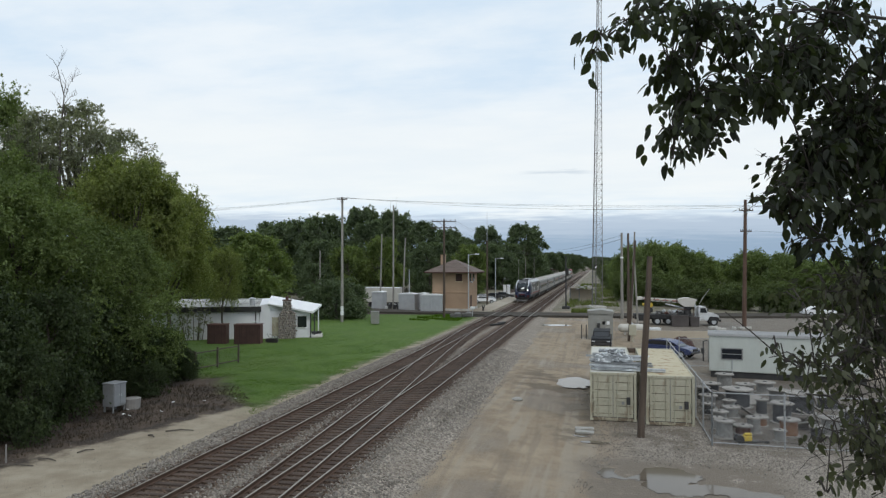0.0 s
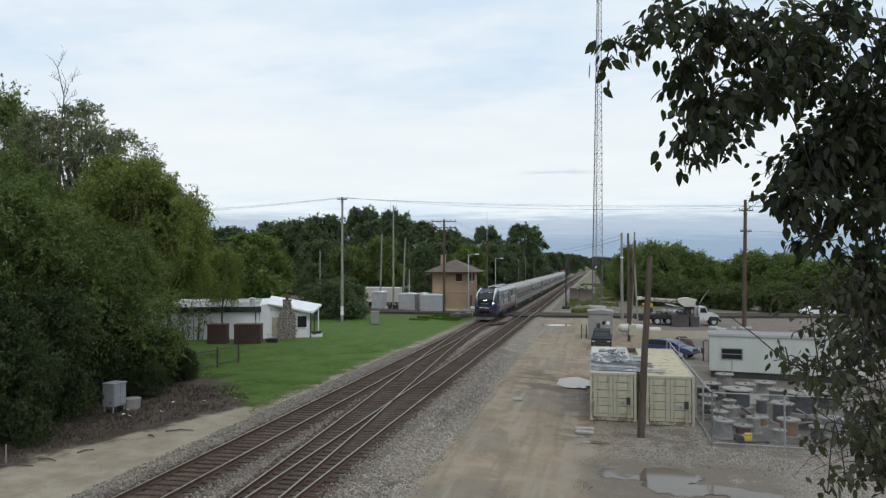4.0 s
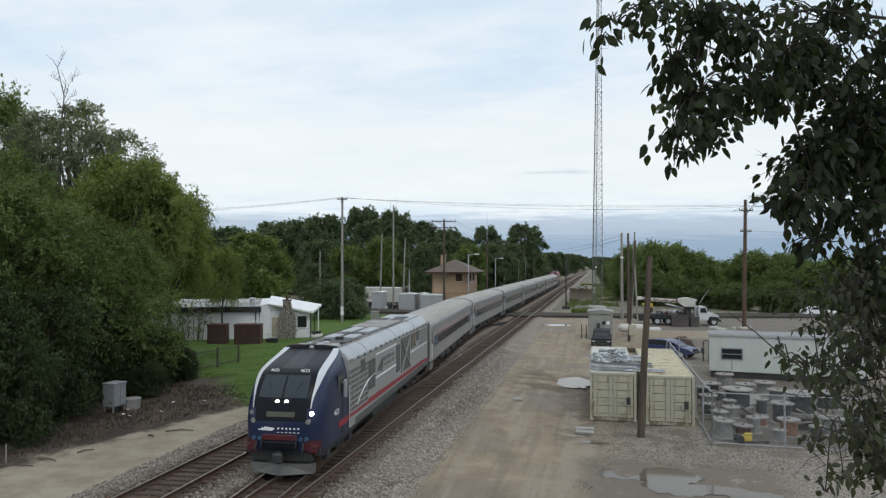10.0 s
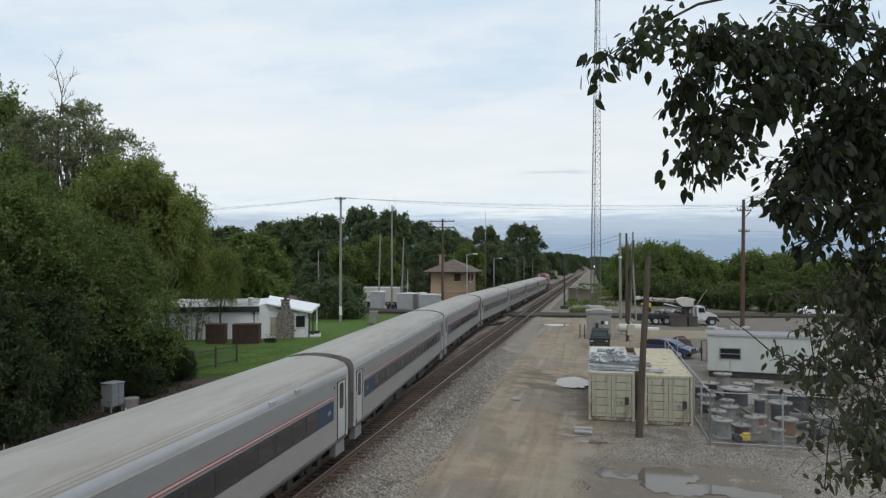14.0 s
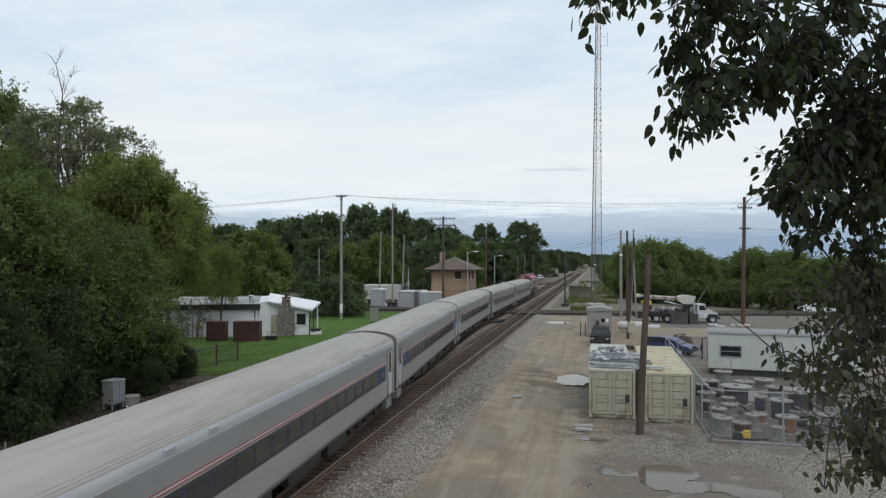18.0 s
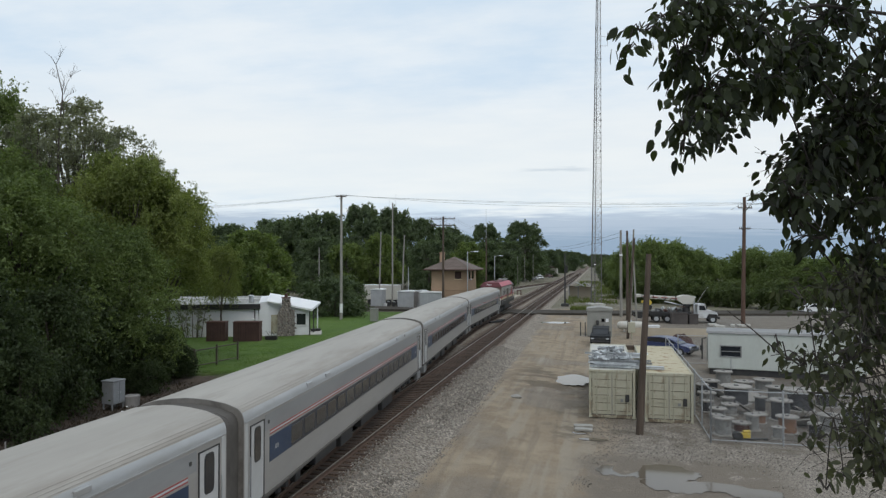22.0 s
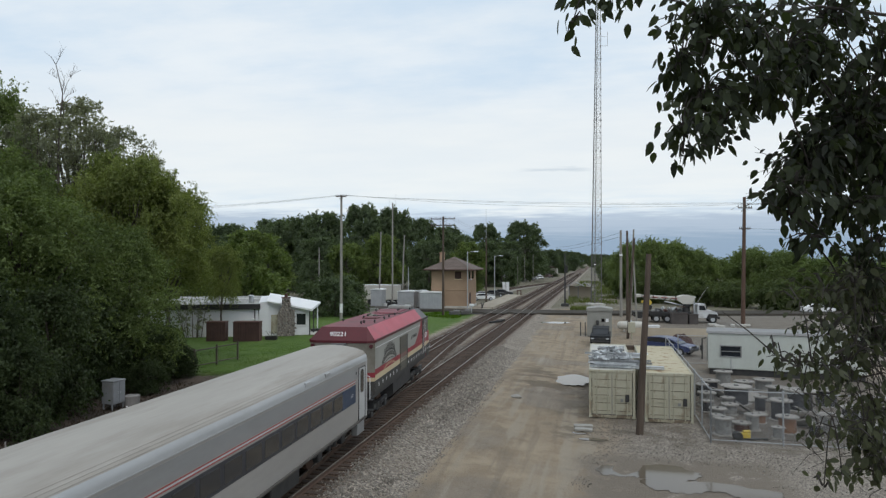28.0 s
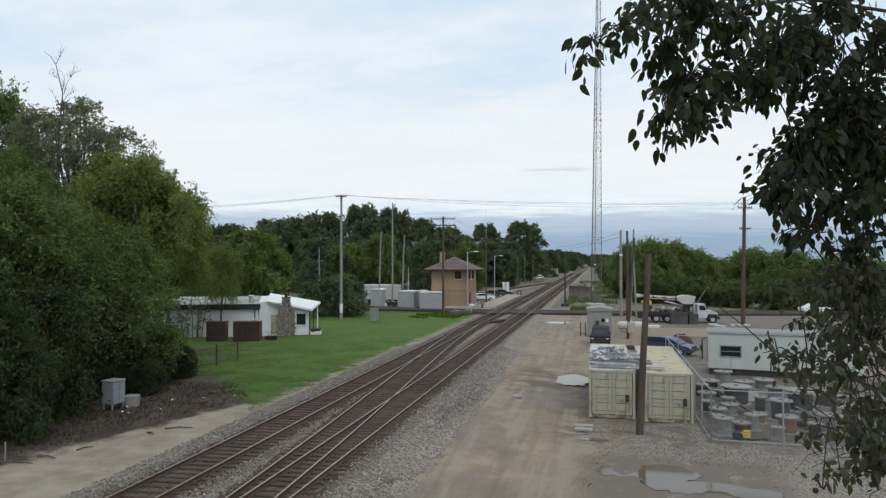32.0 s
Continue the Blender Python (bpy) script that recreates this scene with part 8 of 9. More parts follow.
    stones = [Geo().grid(lambda u, v: (0.5 * math.cos(6.283 * u) * math.sin(3.1416 * v) * (1 + 0.3 * noise.noise((u * 3 + k, v * 3, k))), 0.5 * math.sin(6.283 * u) * math.sin(3.1416 * v), 0.5 * math.cos(3.1416 * v)), 7, 5).mesh("stone", M_STONE, True) for k in range(4)]
    z = 0.12
    while z < 3.95:
        half = 0.86 if z < 2.4 else 0.86 - 0.45 * (z - 2.4) / 0.8 if z < 3.2 else 0.42
        x = -half + 0.1
        while x < half:
            w = rnd.uniform(0.15, 0.42)
            ob = part("stone", stones[rnd.randrange(4)], None, ch)
            ob.matrix_basis = pose(2.9 + x + w / 2 - 0.1, -0.58, z + rnd.uniform(-0.07, 0.07), 0, rnd.uniform(-25, 25), rnd.uniform(-10, 10)) @ Matrix.Diagonal((w * 1.05, 0.2, rnd.uniform(0.15, 0.3), 1))
            x += w * 0.95
        z += 0.2
    part("chimney_cap", Geo().box((2.9, -0.2, 4.1), (1.0, 0.8, 0.1), None, 0.02).tube((2.9, -0.2, 4.15), (2.9, -0.2, 4.5), 0.17, n=10), M_RUST, t, "brick-red chimney pot")
    vine = random.Random(19)
    spots = [(-8.3 + vine.uniform(0, 3.4), -0.5 + vine.uniform(-0.3, 0.2), 0.6 + 3.6 * vine.random() ** 0.7) for i in range(26)]
    v, f = leaf_cloud(vine, spots, [vine.uniform(0.25, 0.6) for i in range(26)], 1800, 0.11)
    at = pose(-35.2, 68.6, -0.62, 0, 0, 22)
    g = Geo()
    for p in spots[::2]:
        g.path([(p[0] * 0.6 - 2.6, -0.45, 0.0), (p[0] * 0.8 - 1.3, -0.5, p[2] * 0.55), p], [0.04, 0.03, 0.01], 5)
    vn = thing("climbing_vine", "thin grey-green vine climbing the white house wall", "vine", at)
    part("stems", g, M_BARK, vn)
    part("leaves", fast_mesh("leaves", v, f, M_LEAF_C), None, vn)
    for x, y, w, lb in ((-37.3, 64.0, 1.85, "brown board garden shed against the house"), (-34.3, 64.6, 2.6, "wide dark brown board garden shed against the house")):
        s = thing("garden_shed", lb, "shed", pose(x, y, -0.64, 0, 0, 14))
        part("wall", Geo().box((0, 0, 0.95), (w, 1.2, 1.9), None, 0.02), M_RUST, s)
        n = int(w / 0.16)
        for i in range(n):
            part("board", Geo().box((-w / 2 + (i + 0.5) * w / n, -0.612, 0.95), (w / n - 0.012, 0.03, 1.86), None, 0.004), M_BOARD, s)
        part("roof", Geo().box((0, 0, 1.94), (w + 0.12, 1.35, 0.07), None, 0.02), M_RUST, s)
    t = thing("garden_fence", "low dark wooden garden fence with wire on the lawn", "fence")
    line = [(-33.2, 51.0), (-31.2, 48.95), (-29.2, 46.9), (-28.9, 49.5), (-28.6, 52.2)]
    for i, (x, y) in enumerate(line):
        part("post", Geo().box((x, y, land(x, y) + 0.72), (0.13, 0.13, 1.6 + 0.1 * (i % 2)), None, 0.02), M_POLE_WIRE, t)
    for (xa, ya), (xb, yb) in zip(line, line[1:]):
        for z in (0.25, 1.38):
            part("rail", Geo().tube((xa, ya, land(xa, ya) + z), (xb, yb, land(xb, yb) + z - 0.04), 0.045, n=6), M_POLE_WIRE, t)
        ln = math.hypot(xb - xa, yb - ya)
        w = Geo()
        for i in range(int(ln / 0.22)):
            k = i / int(ln / 0.22)
            x, y = xa + (xb - xa) * k, ya + (yb - ya) * k
            w.tube((x, y, land(x, y) + 0.2), (x, y, land(x, y) + 1.38), 0.008, n=3, caps=False)
        tagged(part("wire", w, M_POLE_WIRE, t), kind="stuff")
    t = thing("garden_tools", "dark jumble of garden tools against the shed", "garden tools", pose(-32.7, 65.6, -0.64))
    for i in range(4):
        part("tool", Geo().path([(i * 0.3, 0, 0), (i * 0.3 + 0.2, 0.05, 0.5 + 0.2 * (i % 2)), (i * 0.3 - 0.1, 0, 0.9)], [0.03, 0.03, 0.02], 5).tube((i * 0.3, -0.1, 0.25), (i * 0.3, 0.1, 0.25), 0.22, n=10), M_DARK, t)
    for x, y in ((-29.4, 75.0), (-29.0, 75.4)):
        thing("garden_pot", "small dark pot on the lawn", "pot", pose(x - 1.6, y - 1.6, land(x, y)), geo=Geo().tube((0, 0, 0), (0, 0, 0.35), 0.25, 0.32, 10), mat=M_DARK, group="pots beside the porch")
    # cabinets
    t = thing("relay_cabinet", "white steel relay cabinet on legs beside the trees", "cabinet", pose(-25.80, 33.6, -0.70, 0, 0, 84) @ Matrix.Diagonal((0.88, 0.9, 0.97, 1)))
    part("body", Geo().box((0, 0, 1.0), (1.0, 0.85, 1.25), None, 0.02), M_CABINET, t)
    part("roof", Geo().box((0, 0, 1.65), (1.1, 0.95, 0.07), None, 0.02), M_CABINET, t)
    for s in (-1, 1):
        d = part("door", Geo().box((s * 0.24, -0.435, 1.0), (0.45, 0.03, 1.1), None, 0.008), M_CABINET, t)
        part("handle", Geo().box((s * 0.07, -0.46, 1.0), (0.025, 0.03, 0.14)), M_STEEL, d)
        for q in (-1, 1):
            part("leg", Geo().box((s * 0.44, q * 0.32, 0.2), (0.08, 0.08, 0.42)), M_CABINET, t)
    thing("concrete_pot", "grey round concrete pot beside the cabinet", "pot", pose(-25.35, 34.5, -0.70), geo=Geo().tube((0, 0, 0), (0, 0, 0.62), 0.42, 0.46, 18).tube((0, 0, 0.62), (0, 0, 0.64), 0.46, 0.36, 18), mat=M_MORTAR)
    t = thing("utility_box", "pale upright utility box on the lawn", "cabinet", pose(-27.9, 85.7, land(-28, 85.7)))
    part("body", Geo().box((0, 0, 0.85), (0.95, 0.7, 1.5), None, 0.03), M_HUT, t)
    part("lid", Geo().box((0, 0, 1.63), (1.05, 0.8, 0.08), None, 0.02), M_HUT, t)
    thing("marker_post", "short white post among the bushes", "post", pose(-23.4, 24.0, -0.7), geo=Geo().tube((0, 0, 0), (0, 0, 0.8), 0.03, n=8), mat=M_MORTAR)


M_HOUSE_ROOF = surface("weathered_roof_sheet", (0.36, 0.36, 0.34), (0.50, 0.50, 0.47), 0.4, 8, 0.7, 0, 0.1, dirt=(0.10, 0.095, 0.085), dirt_scale=0.5, dirt_at=(0.47, 0.56), stretch=(0.35, 1.3, 1))
M_MORTAR = surface("mortar", (0.20, 0.19, 0.18), (0.28, 0.265, 0.25), 2, 20, 0.95, 0, 0.4)
M_CABINET = surface("relay_cabinet_paint", (0.22, 0.23, 0.245), (0.30, 0.31, 0.32), 1, 12, 0.6, 0.1, 0.0, dirt=(0.20, 0.19, 0.17), dirt_at=(0.45, 0.7))
M_HUT_WHITE = surface("cabinet_paint", (0.36, 0.37, 0.385), (0.45, 0.46, 0.47), 1, 12, 0.55, 0.1, 0.0, dirt=(0.35, 0.35, 0.33), dirt_at=(0.5, 0.75))
M_POLE_WIRE = surface("dark_fence", (0.050, 0.041, 0.031), (0.088, 0.074, 0.057), 2, 20, 0.85)


# ---- the brick building, the boxes and the platform ----
def make_station():
    t = thing("brick_building", "two-storey tan brick railway building with a hipped roof", "building", pose(-22.8, 112.0, -0.3))
    hx, hy, hz = 2.82, 4.3, 6.3
    wall = part("wall", Geo().box((0, 0, hz / 2), (2 * hx, 2 * hy, hz)), M_BRICK, t, "tan brick wall")
    part("belt", Geo().box((0, 0, 3.15), (2 * hx + 0.12, 2 * hy + 0.12, 0.22), None, 0.02), M_BRICK, t, "projecting brick belt")
    part("plinth", Geo().box((0, 0, 0.3), (2 * hx + 0.16, 2 * hy + 0.16, 0.6), None, 0.02), M_CONCRETE, t)
    ex, ey = 3.9, 5.35
    roof = Geo().add([(-ex, -ey, 6.35), (ex, -ey, 6.35), (ex, ey, 6.35), (-ex, ey, 6.35), (0, -0.7, 8.3), (0, 0.7, 8.3), (-ex, -ey, 6.15), (ex, -ey, 6.15), (ex, ey, 6.15), (-ex, ey, 6.15)],
                     [(0, 1, 4), (1, 2, 5, 4), (2, 3, 5), (3, 0, 4, 5), (6, 7, 1, 0), (7, 8, 2, 1), (8, 9, 3, 2), (9, 6, 0, 3), (9, 8, 7, 6)])
    rf = part("roof", roof, M_SHINGLE, t, "brown shingled hipped roof")
    for i in range(1, 9):
        k = i / 9
        z, hw, yy = 6.35 + 1.95 * k, ex * (1 - k), -ey + (ey - 0.7) * k
        part("shingle_course", Geo().box((0, yy + 0.05, z + 0.01), (2 * hw, 0.1, 0.035)), M_SHINGLE, rf)
    part("gutter", Geo().box((0, -ey - 0.05, 6.28), (2 * ex + 0.1, 0.12, 0.14), None, 0.02).box((ex + 0.05, 0, 6.28), (0.12, 2 * ey, 0.14), None, 0.02), M_RUST, t)
    part("chimney", Geo().box((-2.25, 1.0, 7.75), (0.72, 0.7, 2.6), None, 0.02).box((-2.25, 1.0, 8.98), (0.86, 0.84, 0.2), None, 0.02), M_BRICK, t, "tan brick chimney")
    for x, z, w, h in ((1.45, 5.45, 1.0, 1.3), (-1.2, 5.7, 0.0, 0.0)):
        if w:
            wn = part("window", Geo().box((x, -hy - 0.02, z), (w, 0.08, h), None, 0.01), M_BOARD, t, "boarded dark brown window")
            part("window_frame", Geo().box((x, -hy - 0.05, z + h / 2), (w + 0.14, 0.08, 0.1)).box((x, -hy - 0.05, z - h / 2), (w + 0.2, 0.12, 0.1)), M_CREAM_LINE, wn)
    for y in (-2.0, 1.0):
        part("window", Geo().box((hx + 0.02, y, 5.4), (0.08, 1.2, 1.2), None, 0.01), M_GLASS, t)
    part("door", Geo().box((hx + 0.02, -1.5, 1.5), (0.08, 1.1, 2.2), None, 0.01), M_BOARD, t)
    part("wall_lamp", Geo().box((hx + 0.18, -1.6, 4.7), (0.35, 0.3, 0.25), None, 0.05), M_WHITE, t, "white wall lamp")
    part("drain_pipe", Geo().tube((hx + 0.08, -hy + 0.15, 0.2), (hx + 0.08, -hy + 0.15, 6.2), 0.06, n=8), M_RUST, t)
    for i, (x, y) in enumerate(((-17.9, 108.3), (-17.5, 108.6), (-18.05, 109.6))):
        thing("leaning_board", "dark board leaning against the brick building", "board", pose(x, y, land(x, y), 0, 24 - 40 * (i % 2), 0), geo=Geo().box((0, 0, 0.6), (0.12, 0.4, 1.3), None, 0.02), mat=M_DARK, group="boards beside the building")
    # white boxes beyond the road
    for x, y, w, d, h, lb in ((-30.7, 112.0, 2.75, 2.4, 2.65, "pale grey steel storage box"), (-25.35, 106.75, 3.5, 1.7, 2.75, "wide pale grey steel storage box"), (-28.9, 114.5, 1.6, 2.0, 2.6, "grey steel storage box"), (-35.9, 112.5, 1.9, 2.4, 2.9, "pale narrow storage box")):
        b = thing("storage_box", lb, "storage box", pose(x, y, land(x, y)), group="boxes beyond the road")
        part("body", Geo().box((0, 0, h / 2), (w, d, h), None, 0.03), M_HUT_WHITE, b)
        part("roof", Geo().prism([(-w / 2 - 0.08, h), (w / 2 + 0.08, h), (w / 2, h + 0.12), (0, h + 0.22), (-w / 2, h + 0.12)], -d / 2 - 0.08, d / 2 + 0.08, "y"), M_WHITE, b)
        for i in range(int(w / 0.5)):
            part("rib", Geo().box((-w / 2 + 0.25 + i * 0.5, -d / 2 - 0.012, h / 2), (0.05, 0.03, h - 0.1)), M_HUT_WHITE, b)
    b = thing("semi_trailer", "long pale box trailer parked beyond the road", "trailer", pose(-37.6, 118.5, land(-37, 118)))
    part("body", Geo().box((0, 0, 2.2), (7.2, 2.5, 2.5), None, 0.04), M_CREAM_PALE, b)
    part("roof", Geo().box((0, 0, 3.47), (7.3, 2.55, 0.06)), M_WHITE, b)
    part("landing_gear", Geo().box((-1.8, 0, 0.5), (0.2, 1.8, 1.0)), M_DARK, b)
    for s in (-1, 1):
        for x in (2.0, 3.0):
            wheel_part(b, x, s * 1.0, 0.48, 0.48, 0.3)
    for i in range(7):
        rnd = random.Random(40 + i)
        x, y = -36.0 + i * 0.75, 111.8 + rnd.uniform(-0.4, 0.6)
        thing("road_drum", "small dark and white drum beyond the road", "drum", pose(x, y, land(x, y)), geo=Geo().tube((0, 0, 0), (0, 0, rnd.uniform(0.6, 1.1)), 0.28, n=10), mat=rnd.choice((M_DARK, M_WHITE, M_GREY)), group="drums beyond the road")
    g = Geo().prism([(-19.4, 109.5), (-16.1, 109.5), (-16.1, 152), (-19.2, 152)], -0.4, 0.06, "z")
    thing("platform", "pale concrete station platform beside the track", "platform", kind="structure", geo=g, mat=M_PLATFORM)
    g = Geo().prism([(-25.5, 107.0), (-16.3, 107.0), (-16.3, 109.4), (-25.5, 109.4)], -0.4, 0.0, "z")
    thing("pavement", "pale concrete pavement in front of the brick building", "pavement", kind="structure", geo=g, mat=M_PLATFORM)
    for x, y, tn, paint, lb in ((-21.7, 134.5, 12, M_WHITE, "white car parked beside the platform"), (-22.8, 141.0, 8, M_CAR_GREY, "silver car parked beside the platform"), (-21.6, 148.5, 6, M_DARK, "black car parked beside the platform"), (-20.4, 153.0, 5, M_DARK, "black car parked beside the platform"), (-24.6, 137.5, 10, M_CAR_GREY, "grey car parked behind the platform")):
        tagged(make_car(x, y, tn, paint, lb), group="cars beside the platform")
    for x, y, tn, paint, lb, kd in ((-23.2, 288.0, -70, M_WHITE, "white pickup parked far along the tracks", "pickup"), (-26.0, 276.0, -20, M_CAR_GREY, "silver car parked far along the tracks", "sedan"), (-28.3, 258.0, 10, M_WHITE, "white van-like car parked far along the tracks", "suv"), (-21.4, 318.0, -60, M_RUST, "dark red car parked far along the tracks", "suv")):
        tagged(make_car(x, y, tn, paint, lb, kd), group="vehicles far along the tracks")
    for x, y in ((-21.0, 160), (-20.2, 160.4)):
        thing("signal_case", "tall pale signal case beside the track", "cabinet", pose(x, y, land(x, y)), geo=Geo().box((0, 0, 1.35), (0.62, 0.7, 2.7), None, 0.04).box((0, 0, 2.75), (0.7, 0.8, 0.1), None, 0.02), mat=M_WHITE, group="signal cases beside the track")
    thing("switch_stand", "dark steel frame at the end of the platform", "steel frame", pose(-16.9, 150.5, 0.06), geo=Geo().box((0, 0, 0.5), (0.2, 0.2, 1.0)).box((0.8, 0, 0.5), (0.2, 0.2, 1.0)).box((0.4, 0, 0.9), (1.0, 0.2, 0.15)), mat=M_RUST)
    for i, (x, y, w, h) in enumerate(((-27.5, 300, 7, 2.6), (-31, 262, 6, 2.4), (-23.5, 352, 8, 4.2), (-33, 240, 5, 2.4))):
        b = thing("far_building", "small pale building far along the tracks", "building", pose(x, y, land(x, y)), group="far buildings")
        part("wall", Geo().box((0, 0, h / 2), (w, 6, h)), (M_WHITE, M_CONCRETE, M_CREAM_PALE, M_HUT)[i], b)
        part("roof", Geo().prism([(-w / 2 - 0.3, h), (w / 2 + 0.3, h), (0, h + 0.8)], -3.2, 3.2, "y"), (M_GREY, M_WHITE, M_RUST, M_GREY)[i], b)
        for k in range(2):
            part("window", Geo().box((-w / 4 + k * w / 2, -3.02, h * 0.55), (1.2, 0.06, 1.1)), M_GLASS, b)
    # open steel shelters beside the far track
    for x, y in ((-2.6, 143.0), (-4.6, 149.0)):
        b = thing("open_shelter", "small grey open-sided steel shelter", "shelter", pose(x, y, land(x, y)) @ Matrix.Scale(1.15, 4))
        part("back_panel", Geo().box((0, 0.98, 1.1), (2.2, 0.05, 2.1)), M_TAN_WALL, b, "tan back panel")
        for s in (-1, 1):
            for q in (-1, 1):
                part("post", Geo().box((s * 1.1, q * 1.0, 1.1), (0.12, 0.12, 2.2)), M_GREY, b)
            part("roof", Geo().add([(0, -1.2, 2.9), (0, 1.2, 2.9), (s * 1.6, 1.2, 2.15), (s * 1.6, -1.2, 2.15), (0, -1.2, 2.82), (0, 1.2, 2.82), (s * 1.6, 1.2, 2.07), (s * 1.6, -1.2, 2.07)], [(0, 1, 2, 3), (7, 6, 5, 4), (0, 3, 7, 4), (2, 1, 5, 6), (3, 2, 6, 7)]), M_GREY, b)
    # points machinery by the crossing
    for x, y, lb in ((-19.6, 96.5, "grey points machine beside the track"), (-18.2, 97.6, "grey points machine beside the track")):
        b = thing("points_machine", lb, "machine", pose(x, y, land(x, y), 0, 0, 20) @ Matrix.Scale(1.35, 4), group="points machines")
        part("case", Geo().box((0, 0, 0.3), (1.1, 0.5, 0.4), None, 0.06), M_MESH_GREY, b)
        part("lid", Geo().box((0.2, 0, 0.55), (0.6, 0.42, 0.12), None, 0.04), M_GREY, b)
        part("rod", Geo().tube((0.6, 0, 0.2), (2.6, 0.4, 0.15), 0.05, n=6), M_DARK, b)
    b = thing("crossing_stand", "short white stand beside the level crossing", "stand", pose(-18.0, 101.0, land(-18, 100)))
    part("post", Geo().tube((0, 0, 0), (0, 0, 1.2), 0.06, n=8), M_STEEL, b)
    part("head", Geo().box((0, 0, 1.25), (0.7, 0.25, 0.35), None, 0.05), M_WHITE, b)
    for x, y, w in ((-12.2, 85.4, 2.6), (-11.9, 87.6, 1.5)):
        thing("spare_rail", "dark spare timbers lying between the tracks", "timber", pose(x, y, -0.12, 0, 0, 62), geo=Geo().box((0, 0, 0.06), (w, 0.3, 0.22), None, 0.03), mat=M_BLACK, group="timbers between the tracks")


M_CAR_GREY = surface("silver_car_paint", (0.35, 0.36, 0.38), (0.42, 0.43, 0.45), 1, 20, 0.3, 0.4, 0.0)


make_poles()
make_tower()
make_yard()
make_puddles()
make_house()
make_station()


# ---- the tree that reaches in from the side ----
SWAY = []


def near_leaf(g, p, way, size, rnd):
    """One pointed oval leaf, folded along its rib, hanging from its stalk."""
    a = way.normalized()
    side = a.cross(Vector((rnd.uniform(-1, 1), rnd.uniform(-1, 1), rnd.uniform(-0.6, 0.6)))).normalized()
    up = a.cross(side) * size * rnd.uniform(0.02, 0.08)
    w = size * rnd.uniform(0.24, 0.34)
    rib = [p + a * size * k + Vector((0, 0, -0.05 * size * (k * 2) ** 2)) for k in (0.0, 0.16, 0.44, 0.74, 1.0)]
    k = len(g.v)
    g.v.append(tuple(rib[0]))
    for r, q in zip(rib[1:4], (0.72, 1.0, 0.68)):
        g.v += [tuple(r + side * w * q + up), tuple(r), tuple(r - side * w * q + up)]
    g.v.append(tuple(rib[4]))
    g.f += [tuple(i + k for i in q) for q in ((0, 2, 1), (0, 3, 2), (1, 2, 5, 4), (2, 3, 6, 5), (4, 5, 8, 7), (5, 6, 9, 8), (7, 8, 10), (8, 9, 10))]


def leafy_branch(tree, name, root, spine, blobs, seed, thick, small=1.0, mat=None):
    """A bough from its root: wood along the spine, twigs, and leaves through the blobs
    (middle, half sizes, count). All in the tree's space; it swings about its root."""
    rnd = random.Random(seed)
    root = Vector(root)
    b = part(name, Geo().path([Vector(p) - root for p in spine], [thick * (1 - 0.8 * i / (len(spine) - 1)) for i in range(len(spine))], 7), M_TWIG, tree)
    b.location = root
    twigs, leaves = Geo(), Geo()
    for (c, half, count) in blobs:
        c = Vector(c)
        near = min(spine, key=lambda q: (Vector(q) - c).length)
        twigs.path([Vector(near) - root, (Vector(near) * 0.5 + c * 0.5) - root + Vector((0, 0, 0.05)), c - root], [min(0.012, thick * 0.45), min(0.008, thick * 0.35), 0.003], 5)
        n = max(3, count // 7)
        ends = []
        for i in range(n):
            d = Vector((rnd.gauss(0, 0.5), rnd.gauss(0, 0.5), rnd.gauss(0, 0.5)))
            if d.length > 1:
                d.normalize()
            e = c + Vector((d.x * half[0], d.y * half[1], d.z * half[2]))
            ends.append(e)
            s = c.lerp(e, 0.15)
            twigs.path([s - root, s.lerp(e, 0.55) - root + Vector((0, 0, 0.03)), e - root], [0.005, 0.004, 0.002], 4)
        for i in range(count):
            e = ends[i % n]
            p = c.lerp(e, rnd.uniform(0.35, 1.05)) + Vector((rnd.gauss(0, 0.035), rnd.gauss(0, 0.05), rnd.gauss(0, 0.03)))
            way = (e - c).normalized() * 0.55 + Vector((rnd.gauss(0, 0.45), rnd.gauss(0, 0.45), rnd.gauss(-0.75, 0.4)))
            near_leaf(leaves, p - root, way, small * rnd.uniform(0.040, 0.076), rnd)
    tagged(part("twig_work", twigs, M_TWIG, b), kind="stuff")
    tagged(part("leaves", leaves, mat or M_LEAF_NEAR, b, smooth=True), "green pointed leaves, darkened in colour as if backlit" if not mat else "dull olive pointed leaves, lifted lighter on the lower boughs", kind="stuff")
    return b


